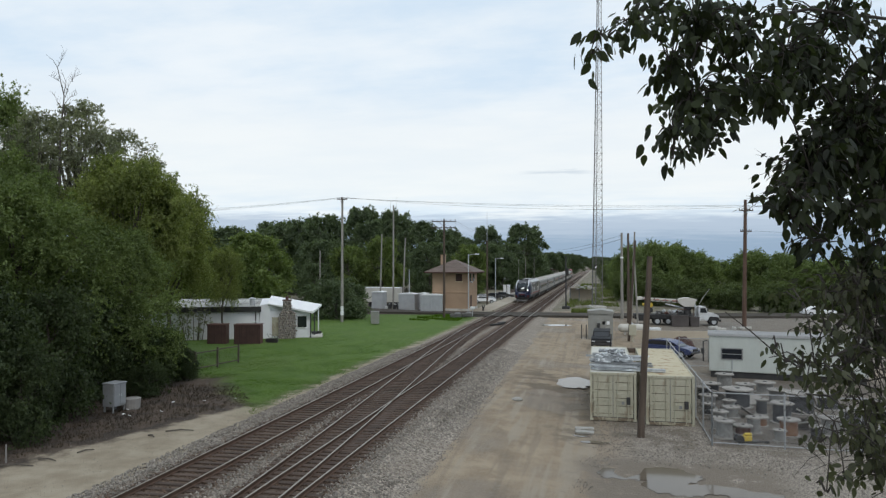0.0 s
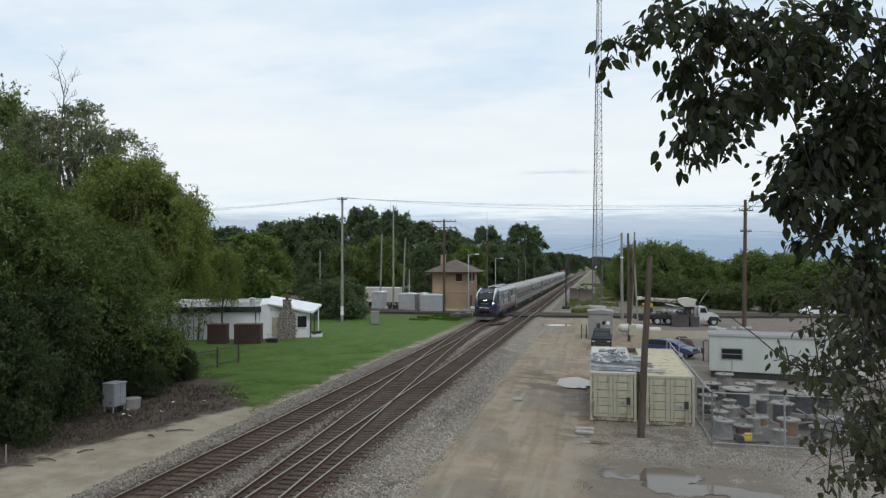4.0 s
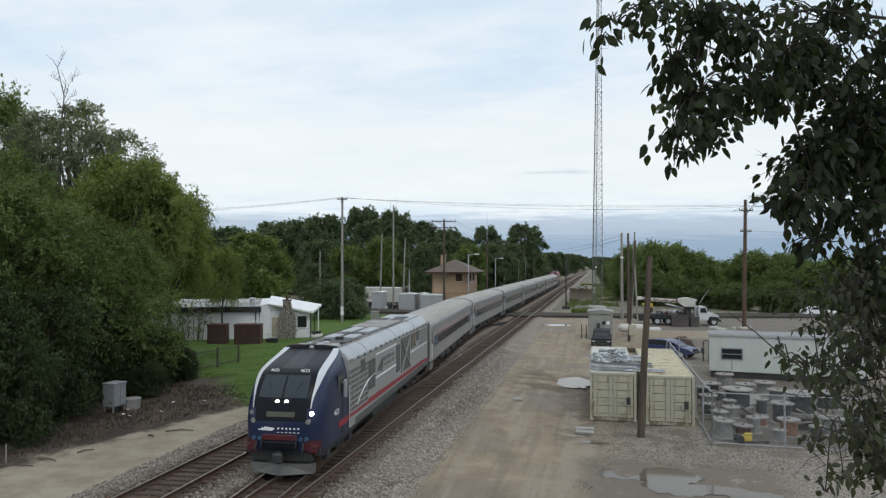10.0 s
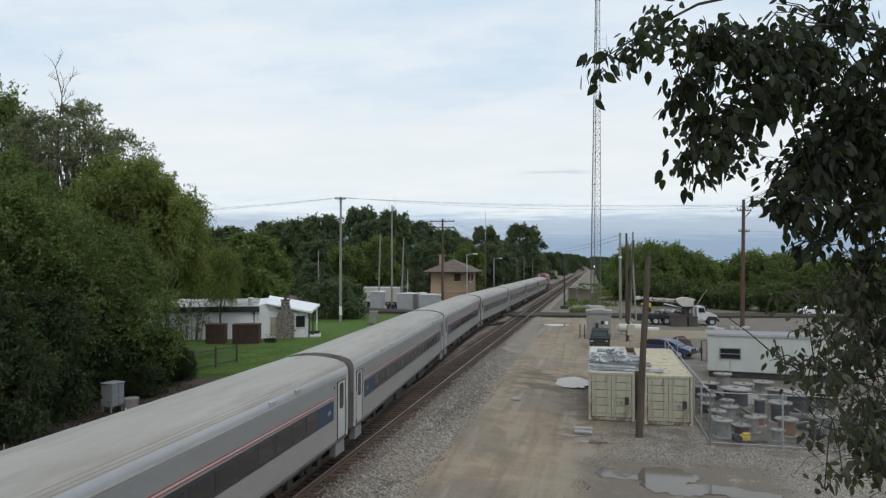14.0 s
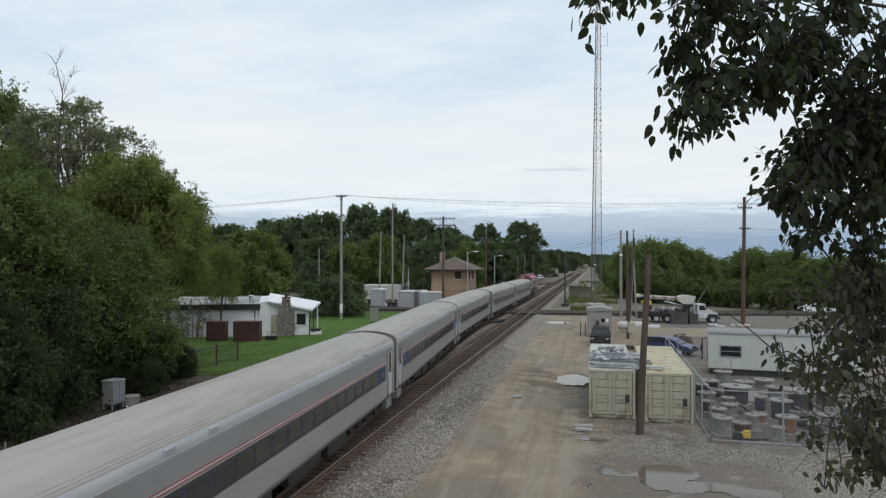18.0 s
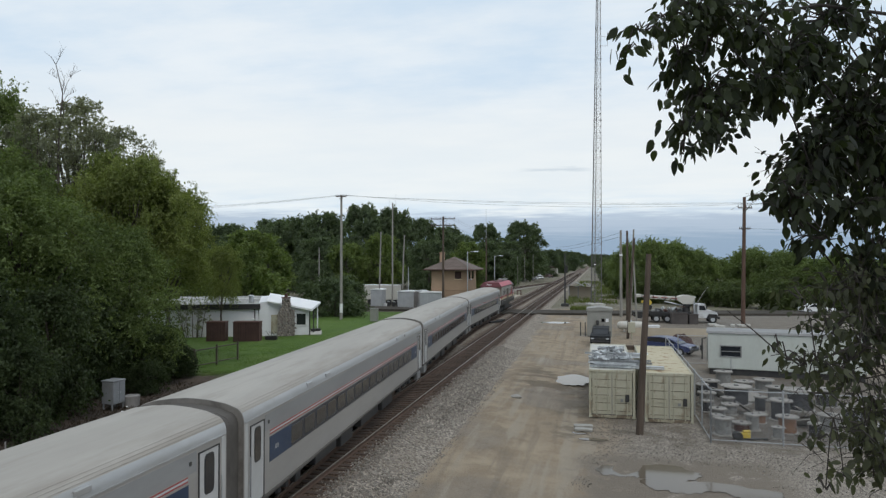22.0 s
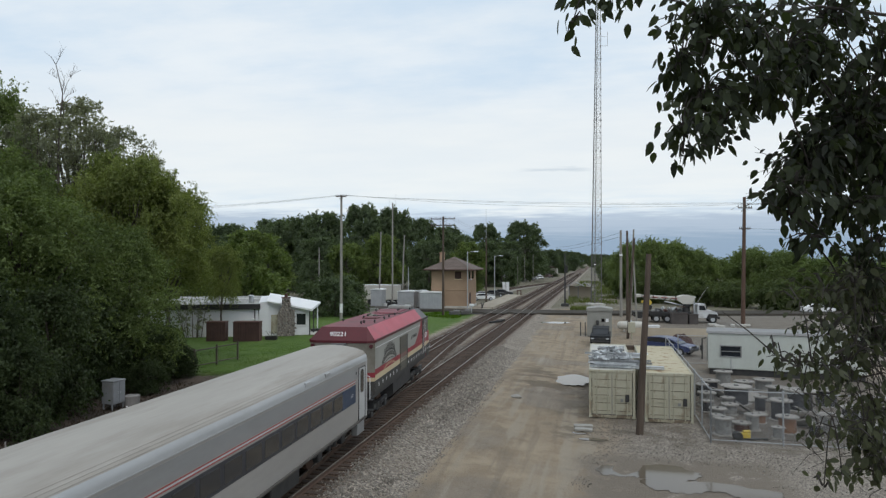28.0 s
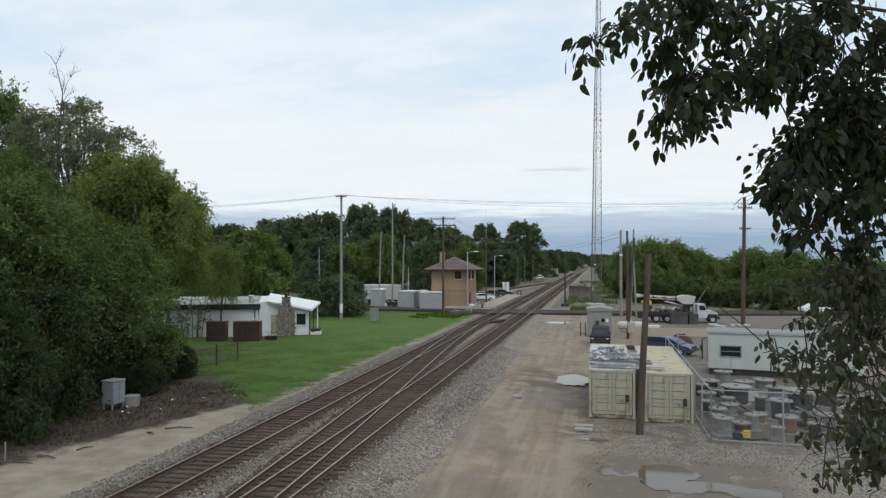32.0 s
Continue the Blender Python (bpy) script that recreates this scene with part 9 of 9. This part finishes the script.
def make_near_tree():
    """Local z runs up from the yard; the boughs reach to the side."""
    ang = radians(12.44)
    r0, a0 = 3.35, 4.3
    x, y = r0 * math.cos(ang) - a0 * math.sin(ang), r0 * math.sin(ang) + a0 * math.cos(ang)
    t = thing("leafy_tree", "leafy tree reaching in from the side, upper leaves darkened as backlit", "tree", pose(x, y, -1.15, 0, 0, 12.44))
    part("trunk", Geo().path([(0, 0, -0.3), (0.05, 0.0, 3.0), (0.0, 0.1, 6.0), (0.1, 0.0, 8.5), (0.0, 0.0, 10.2), (0.1, 0.1, 12.0)], [0.22, 0.19, 0.17, 0.14, 0.10, 0.03], 12), M_BARK, t, smooth=True)
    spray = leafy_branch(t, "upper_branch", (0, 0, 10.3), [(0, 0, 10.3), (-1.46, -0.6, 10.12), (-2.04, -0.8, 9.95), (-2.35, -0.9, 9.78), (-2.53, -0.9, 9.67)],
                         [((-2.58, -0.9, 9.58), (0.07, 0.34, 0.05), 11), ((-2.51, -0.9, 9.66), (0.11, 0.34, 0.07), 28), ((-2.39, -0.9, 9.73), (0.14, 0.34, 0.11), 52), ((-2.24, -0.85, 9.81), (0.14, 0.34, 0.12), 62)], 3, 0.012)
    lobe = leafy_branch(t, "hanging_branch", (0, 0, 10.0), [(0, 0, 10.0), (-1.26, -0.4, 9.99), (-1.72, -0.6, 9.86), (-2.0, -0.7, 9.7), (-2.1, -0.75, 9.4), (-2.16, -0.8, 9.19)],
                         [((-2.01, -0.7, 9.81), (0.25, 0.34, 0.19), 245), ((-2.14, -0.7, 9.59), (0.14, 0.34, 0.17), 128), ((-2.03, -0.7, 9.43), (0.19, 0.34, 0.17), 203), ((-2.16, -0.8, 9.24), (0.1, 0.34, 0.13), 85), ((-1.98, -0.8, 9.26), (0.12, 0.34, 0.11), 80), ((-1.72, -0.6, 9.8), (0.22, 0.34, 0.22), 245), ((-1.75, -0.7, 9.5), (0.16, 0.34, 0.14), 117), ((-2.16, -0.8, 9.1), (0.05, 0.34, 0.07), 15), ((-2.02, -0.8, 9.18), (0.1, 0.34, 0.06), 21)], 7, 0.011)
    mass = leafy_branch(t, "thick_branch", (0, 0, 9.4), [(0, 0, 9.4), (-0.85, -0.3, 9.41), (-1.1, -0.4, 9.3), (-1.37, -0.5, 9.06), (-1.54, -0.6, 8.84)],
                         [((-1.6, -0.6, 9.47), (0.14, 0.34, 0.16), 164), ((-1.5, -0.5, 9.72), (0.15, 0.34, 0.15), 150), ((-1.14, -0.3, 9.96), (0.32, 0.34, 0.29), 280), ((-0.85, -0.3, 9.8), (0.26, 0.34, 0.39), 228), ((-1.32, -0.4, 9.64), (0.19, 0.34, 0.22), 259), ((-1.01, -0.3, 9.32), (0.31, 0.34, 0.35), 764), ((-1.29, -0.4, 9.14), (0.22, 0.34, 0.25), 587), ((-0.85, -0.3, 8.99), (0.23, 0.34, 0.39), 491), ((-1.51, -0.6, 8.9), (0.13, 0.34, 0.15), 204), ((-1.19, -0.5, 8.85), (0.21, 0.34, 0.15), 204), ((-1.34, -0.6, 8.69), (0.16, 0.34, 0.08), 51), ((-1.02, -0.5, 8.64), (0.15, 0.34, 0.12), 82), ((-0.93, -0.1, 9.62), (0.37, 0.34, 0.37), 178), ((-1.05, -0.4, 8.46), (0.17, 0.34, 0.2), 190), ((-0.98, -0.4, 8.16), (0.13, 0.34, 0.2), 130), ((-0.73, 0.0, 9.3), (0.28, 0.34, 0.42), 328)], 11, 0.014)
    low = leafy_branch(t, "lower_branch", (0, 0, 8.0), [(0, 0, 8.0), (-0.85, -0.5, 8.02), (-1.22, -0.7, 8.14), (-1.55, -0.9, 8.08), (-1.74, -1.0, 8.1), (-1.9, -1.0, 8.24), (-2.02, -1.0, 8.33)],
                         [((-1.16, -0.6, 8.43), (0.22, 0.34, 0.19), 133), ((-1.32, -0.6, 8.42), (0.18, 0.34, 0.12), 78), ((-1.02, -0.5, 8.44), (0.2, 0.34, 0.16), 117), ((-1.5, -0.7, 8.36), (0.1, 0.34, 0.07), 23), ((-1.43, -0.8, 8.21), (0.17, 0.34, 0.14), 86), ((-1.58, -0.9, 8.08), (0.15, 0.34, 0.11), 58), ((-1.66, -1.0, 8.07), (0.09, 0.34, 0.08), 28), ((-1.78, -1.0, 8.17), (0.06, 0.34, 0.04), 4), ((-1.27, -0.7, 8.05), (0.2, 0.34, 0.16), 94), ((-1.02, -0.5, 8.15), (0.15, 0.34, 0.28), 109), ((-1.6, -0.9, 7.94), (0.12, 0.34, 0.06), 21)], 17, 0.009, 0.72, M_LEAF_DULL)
    part("bough_wood", Geo().path([(0, 0, 8.7), (-0.7, -0.4, 8.55), (-1.1, -0.6, 8.45)], [0.02, 0.012, 0.006], 6), M_TWIG, t)
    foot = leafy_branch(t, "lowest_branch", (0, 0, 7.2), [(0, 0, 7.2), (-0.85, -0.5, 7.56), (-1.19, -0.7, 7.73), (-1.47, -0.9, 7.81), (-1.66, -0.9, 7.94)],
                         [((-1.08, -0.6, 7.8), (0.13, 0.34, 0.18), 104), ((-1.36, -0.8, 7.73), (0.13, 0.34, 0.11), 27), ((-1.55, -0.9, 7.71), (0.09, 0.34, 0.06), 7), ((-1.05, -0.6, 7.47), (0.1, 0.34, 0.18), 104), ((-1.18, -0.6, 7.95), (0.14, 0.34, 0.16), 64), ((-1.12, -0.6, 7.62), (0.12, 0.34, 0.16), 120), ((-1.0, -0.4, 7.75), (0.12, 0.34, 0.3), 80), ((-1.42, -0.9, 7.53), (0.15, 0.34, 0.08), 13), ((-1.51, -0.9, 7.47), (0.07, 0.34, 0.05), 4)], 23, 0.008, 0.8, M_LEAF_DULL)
    bare = Geo()
    rnd = random.Random(2)
    for i in range(10):
        a = Vector((-1.5 + rnd.uniform(-0.06, 0.18), -0.6, 8.96 + rnd.uniform(-0.15, 0.1)))
        e = Vector((-1.88 + rnd.uniform(0, 0.18), -0.7, 8.92 + rnd.uniform(-0.12, 0.24)))
        bare.path([a, a.lerp(e, 0.5) + Vector((0, 0, 0.04)), e], [0.0022, 0.0016, 0.0009], 4)
    for i in range(55):
        a = Vector((-1.45 + rnd.uniform(0, 0.37), -0.7, 7.42 + rnd.uniform(0, 0.98)))
        e = a + Vector((rnd.uniform(-0.28, 0.08), -0.1, rnd.uniform(-0.17, 0.26)))
        bare.path([a, a.lerp(e, 0.5) + Vector((0, 0, 0.03)), e], [0.0022, 0.0016, 0.0009], 4)
    for i in range(95):
        a = Vector((-1.0 + rnd.uniform(-0.1, 0.12), -0.6, 7.35 + rnd.uniform(0, 1.0)))
        e = a + Vector((rnd.uniform(-0.42, 0.02), rnd.uniform(-0.2, 0.1), rnd.uniform(-0.15, 0.3)))
        bare.path([a, a.lerp(e, 0.5) + Vector((0, 0, 0.04)), e], [0.0026, 0.0018, 0.0008], 4)
    tagged(part("bare_twig_work", bare, M_TWIG, t), "thin bare twigs, shade put into their dark colour", kind="stuff")
    SWAY.extend([spray, lobe, mass, low, foot])


def make_dead_top():
    """A leafless dead tree over the wood."""
    x, y = -40.3, 45.3
    t = thing("dead_tree", "bare grey dead tree top standing over the wood", "tree", pose(x, y, land(x, y)))
    rnd = random.Random(6)
    g = Geo()
    trunk = [Vector(p) for p in ((0.5, 0, -0.2), (0.55, 0, 9), (0.6, 0, 15), (0.66, 0, 18.1), (0.86, 0, 19.6), (0.94, 0, 20.7), (0.62, 0, 21.8), (0.32, 0, 22.9), (-0.06, 0, 23.45), (-0.72, 0, 23.95))]
    g.path(trunk, [0.17, 0.13, 0.08, 0.058, 0.05, 0.044, 0.034, 0.027, 0.018, 0.008], 8)
    part("trunk", g, M_DEAD_BARK, t)
    limbs = (((0.94, 20.6), (1.2, 21.5), (1.8, 22.05), (1.98, 22.7)), ((0.90, 20.0), (1.45, 20.5), (2.2, 20.75)), ((0.32, 22.9), (0.6, 23.4), (0.75, 24.1)), ((0.94, 20.8), (0.95, 21.8), (0.75, 22.7)),
             ((0.86, 19.6), (0.4, 20.2), (-0.05, 20.9)), ((0.72, 18.6), (1.3, 19.5), (1.5, 20.2)), ((0.62, 21.8), (0.15, 22.0), (-0.3, 22.3)), ((1.5, 21.8), (1.75, 21.9), (2.15, 22.3)))
    for limb in limbs:
        pts = [Vector((x, rnd.uniform(-0.2, 0.2), z)) for x, z in limb]
        b = Geo().path(pts, [0.026 - 0.02 * i / (len(pts) - 1) for i in range(len(pts))], 5)
        for i in range(11):
            k = rnd.randrange(1, len(pts))
            s = pts[k - 1].lerp(pts[k], rnd.random())
            m = s + Vector((rnd.uniform(-0.3, 0.3), 0, rnd.uniform(0.1, 0.35)))
            b.path([s, m, m + Vector((rnd.uniform(-0.2, 0.2), 0, rnd.uniform(0.0, 0.3)))], [0.010, 0.007, 0.004], 4)
        part("branch", b, M_DEAD_BARK, t)


# ---- loose stones, grass and weeds ----
def scatter(name, label, mat, count, area, make, seed, category, ok=None):
    rs = random.Random(seed)
    g = Geo()
    n = 0
    while n < count:
        x, y = rs.uniform(area[0], area[1]), rs.uniform(area[2], area[3])
        if ok and not ok(x, y):
            n += 0.2
            continue
        make(g, x, y, rs)
        n += 1
    thing(name, label, category, kind="stuff", geo=g, mat=mat)


def stone(g, x, y, rs, z=None, size=(0.02, 0.05)):
    z = land(x, y) + 0.04 if z is None else z
    s = rs.uniform(*size)
    m = Matrix.Translation((x, y, z)) @ Euler((rs.uniform(0, 3), rs.uniform(0, 3), rs.uniform(0, 3))).to_matrix().to_4x4()
    p = [m @ Vector((s * a * rs.uniform(0.7, 1.2), s * b * rs.uniform(0.7, 1.2), s * c * rs.uniform(0.6, 1.0))) for a, b, c in ((1, 0, 0), (-1, 0, 0), (0, 1, 0), (0, -1, 0), (0, 0, 1), (0, 0, -1))]
    g.add(p, [(0, 2, 4), (2, 1, 4), (1, 3, 4), (3, 0, 4), (2, 0, 5), (1, 2, 5), (3, 1, 5), (0, 3, 5)])


def ballast_top(x):
    if x < -16.2:
        return -0.215 - (-16.2 - x) * 0.22
    if x > -8.2:
        return -0.215 - (x + 8.2) * 0.29
    return -0.20


def blade(g, x, y, rs, h=(0.06, 0.16), w=0.012):
    z = land(x, y) - 0.01
    for i in range(3):
        a, hh = rs.uniform(0, 6.28), rs.uniform(*h)
        dx, dy = math.cos(a), math.sin(a)
        bx, by = x + rs.uniform(-0.05, 0.05), y + rs.uniform(-0.05, 0.05)
        g.add([(bx - dy * w, by + dx * w, z), (bx + dy * w, by - dx * w, z), (bx + dx * hh * 0.5, by + dy * hh * 0.5, z + hh)], [(0, 1, 2)])


def make_small_cover():
    free = lambda x, y: min(abs(x - RIGHT_TRACK), abs(x - LEFT_TRACK), abs(x - crossover(y)))
    scatter("ballast_stones", "loose grey ballast stones beside the ties", M_STONES, 24000, (-17.6, -6.6, 15, 62), lambda g, x, y, rs: stone(g, x, y, rs, ballast_top(x) + 0.012, (0.028, 0.065)), 1, "ballast", lambda x, y: free(x, y) > 1.15 + 0.3 * noise.noise((x * 2, y * 2, 1)))
    scatter("stained_stones", "brown rust-stained stones between the rails", M_BROWN_STONES, 13000, (-16.2, -8.4, 15, 62), lambda g, x, y, rs: stone(g, x, y, rs, ballast_top(x) + 0.008, (0.025, 0.055)), 12, "ballast", lambda x, y: free(x, y) < 1.4)
    scatter("gravel_stones", "loose grey gravel in the yard", M_STONES, 16000, (-7, 12, 20, 48), lambda g, x, y, rs: stone(g, x, y, rs, land(x, y) + 0.02, (0.018, 0.04)), 2, "gravel", lambda x, y: (x > -0.6 + 1.2 * noise.noise((x * 0.6, y * 0.6, 4)) or x < -6.2) and ((x - 3.2) / 4.2) ** 2 + ((y - 28.2) / 2.9) ** 2 > 1 + 0.5 * noise.noise((x, y, 9)))
    scatter("path_stones", "small pale stones on the dirt path", M_STONES, 1200, (-24, -16.5, 18, 40), lambda g, x, y, rs: stone(g, x, y, rs, land(x, y) + 0.01, (0.010, 0.024)), 3, "gravel")
    scatter("lawn_grass", "short green mown grass of the lawn", M_GRASS, 46000, (-34, -17.6, 33, 76), lambda g, x, y, rs: blade(g, x, y, rs, (0.02, 0.055), 0.009), 4, "grass", lambda x, y: y + 1.32 * max(x, -26.0) > 10.8 + 1.8 * noise.noise((x * 0.5, y * 0.5, 0)) and x < -17.9 + 0.6 * noise.noise((x, y * 0.4, 2)) and (x * 7.13 + y * 3.77) % 1.0 > (y - 38) / 38)
    scatter("weeds", "dry brown and green weeds at the edge of the trees", M_WEED, 4200, (-30, -20, 24, 42), lambda g, x, y, rs: blade(g, x, y, rs, (0.05, 0.22), 0.012), 5, "weeds", lambda x, y: x - 0.28 * y < -30.4 and not y + 1.32 * max(x, -26.0) > 11.5)
    scatter("tall_grass", "rough light green grass at the end of the lawn", M_GRASS, 1700, (-26, -18.5, 92, 102.5), lambda g, x, y, rs: blade(g, x, y, rs, (0.10, 0.40), 0.03), 6, "grass", lambda x, y: noise.noise((x * 0.4, y * 0.5, 5)) > -0.05 + 0.08 * (-21.0 - x))
    scatter("verge_grass", "rough yellow-green grass beside the tower", M_VERGE, 700, (-4.2, 0.2, 109.8, 116), lambda g, x, y, rs: blade(g, x, y, rs, (0.2, 0.75), 0.045), 7, "grass")
    scatter("scrub_grass", "rough brown-green scrub beside the far track", M_VERGE, 2600, (-6, 3.5, 124, 260), lambda g, x, y, rs: blade(g, x, y, rs, (0.2, 0.8), 0.07), 8, "grass", lambda x, y: noise.noise((x * 0.25, y * 0.1, 6)) > -0.1)
    rnd = random.Random(9)
    for x, y, a, l in ((-19.6, 30.2, 20, 1.3), (-20.3, 29.0, -30, 0.6), (-22.6, 23.6, 10, 1.5), (-21.4, 26.1, 60, 0.7), (-22.0, 24.6, -5, 0.9)):
        thing("fallen_stick", "dark fallen stick on the dirt path", "stick", pose(x, y, land(x, y) + 0.05, 0, 0, a), geo=Geo().path([(-l / 2, 0, 0), (0, 0.06, 0.04), (l / 2, 0, 0.01)], [0.035, 0.04, 0.02], 6), mat=M_BARK, group="fallen sticks")
    for i in range(9):
        x, y = -25.5 + rnd.uniform(0, 5), 31 + rnd.uniform(0, 8)
        thing("litter", "small scrap of white litter on the earth", "litter", pose(x, y, land(x, y) + 0.05, rnd.uniform(-30, 30), rnd.uniform(-30, 30), rnd.uniform(0, 180)), geo=Geo().box((0, 0, 0), (0.16, 0.1, 0.02), None, 0.005), mat=M_WHITE, group="litter under the trees")


make_near_tree()
make_dead_top()
make_small_cover()


# ---- what moves ----
def gust(b, rows, lever):
    """A bough swings: shift across and up at its tip, in centimetres, about its root."""
    m0 = b.location.copy()
    walk(b, [(t, pose(m0.x + dx * 0.006, m0.y, m0.z + dz * 0.003, 0, math.degrees(dz * 0.007 / lever), 0)) for t, dx, dz in rows])


def motions():
    for ob, centre, half in MOVERS:
        walk(ob, fit_rows(centre, half))
    spray, lobe, mass, low, foot = SWAY
    gust(spray, [(0, -9, 1), (0.5, -1, 2), (1, 5, 3), (1.5, 8, -4), (2, 7, -9), (3, 7, -6), (4, 2, -3), (5, 6, -8), (6, 3, -7), (7, 6, -5), (8, 5, -4), (9, 10, -1), (10, 1, 8), (11, 9, 5), (12, 2, 2), (13, 3, -6), (14, -6, -9), (15, -2, -2), (16, -5, 6), (17, -3, 13),
                 (17.6, 7, 9), (18, -5, 17), (18.4, -4, 13), (19, -2, -1), (19.6, 1, 3), (20, 20, -5), (21, -4, 7), (22, 22, 2), (23, 7, -1), (24, 1, 2), (25, 10, 0), (26, 0, 4), (27, -12, 10), (28, -17, 16), (29, -11, 2), (30, -16, 4), (31, -17, 0), (32, -17, -3)], 2.4)
    gust(lobe, [(0, -7, 0), (1, -8, 0), (2, -2, -6), (3, 7, 0), (4, 4, -3), (5, -3, 2), (6, -3, 0), (7, 11, -9), (8, 13, -12), (9, 5, 3), (10, -4, 0), (11, 2, 1), (12, -3, -1), (13, 0, -6), (14, 4, -12), (15, 2, -3), (16, -2, 2), (17, 1, 6), (17.6, 6, 2),
                (18, 5, 8), (19, -1, -4), (20, -5, 2), (21, -3, 3), (22, 3, 1), (23, 10, 1), (24, 1, 15), (25, 5, 14), (26, 3, 6), (27, 4, 0), (28, 2, 0), (29, 1, 6), (30, -6, 8), (31, -7, 6), (32, -10, 6)], 2.0)
    gust(mass, [(0, 2, 0), (2, -2, -3), (3, 3, 1), (6, 2, 0), (8, 4, -5), (9, -4, 4), (10, 3, 0), (12, -3, 2), (13, 0, -3), (14, 3, -2), (17, -5, 2), (18, 3, 3), (19, 0, -2), (20, -6, 2), (21, -2, 3), (22, 3, 0), (23, 6, 1), (25, 4, 4), (28, 2, 1), (29, 1, 0), (30, 0, 3), (32, -4, 4)], 1.6)
    gust(low, [(0, -2, 1), (3, 2, -1), (6, 0, 0), (8, -1, -3), (9, 0, 1), (11, 2, 0), (13, 1, -1), (17, -2, 1), (19, 1, -1), (21, -1, 1), (23, 2, 0), (25, 0, 1), (28, -3, 0), (30, -4, 1), (32, -6, 2)], 1.8)
    gust(foot, [(0, 0, 0), (5, 1, -1), (8, 1, 1), (9, -1, 0), (13, 0, 1), (17, -1, 0), (20, 1, 1), (24, 0, -1), (28, -1, 1), (32, -2, 0)], 1.6)


motions()
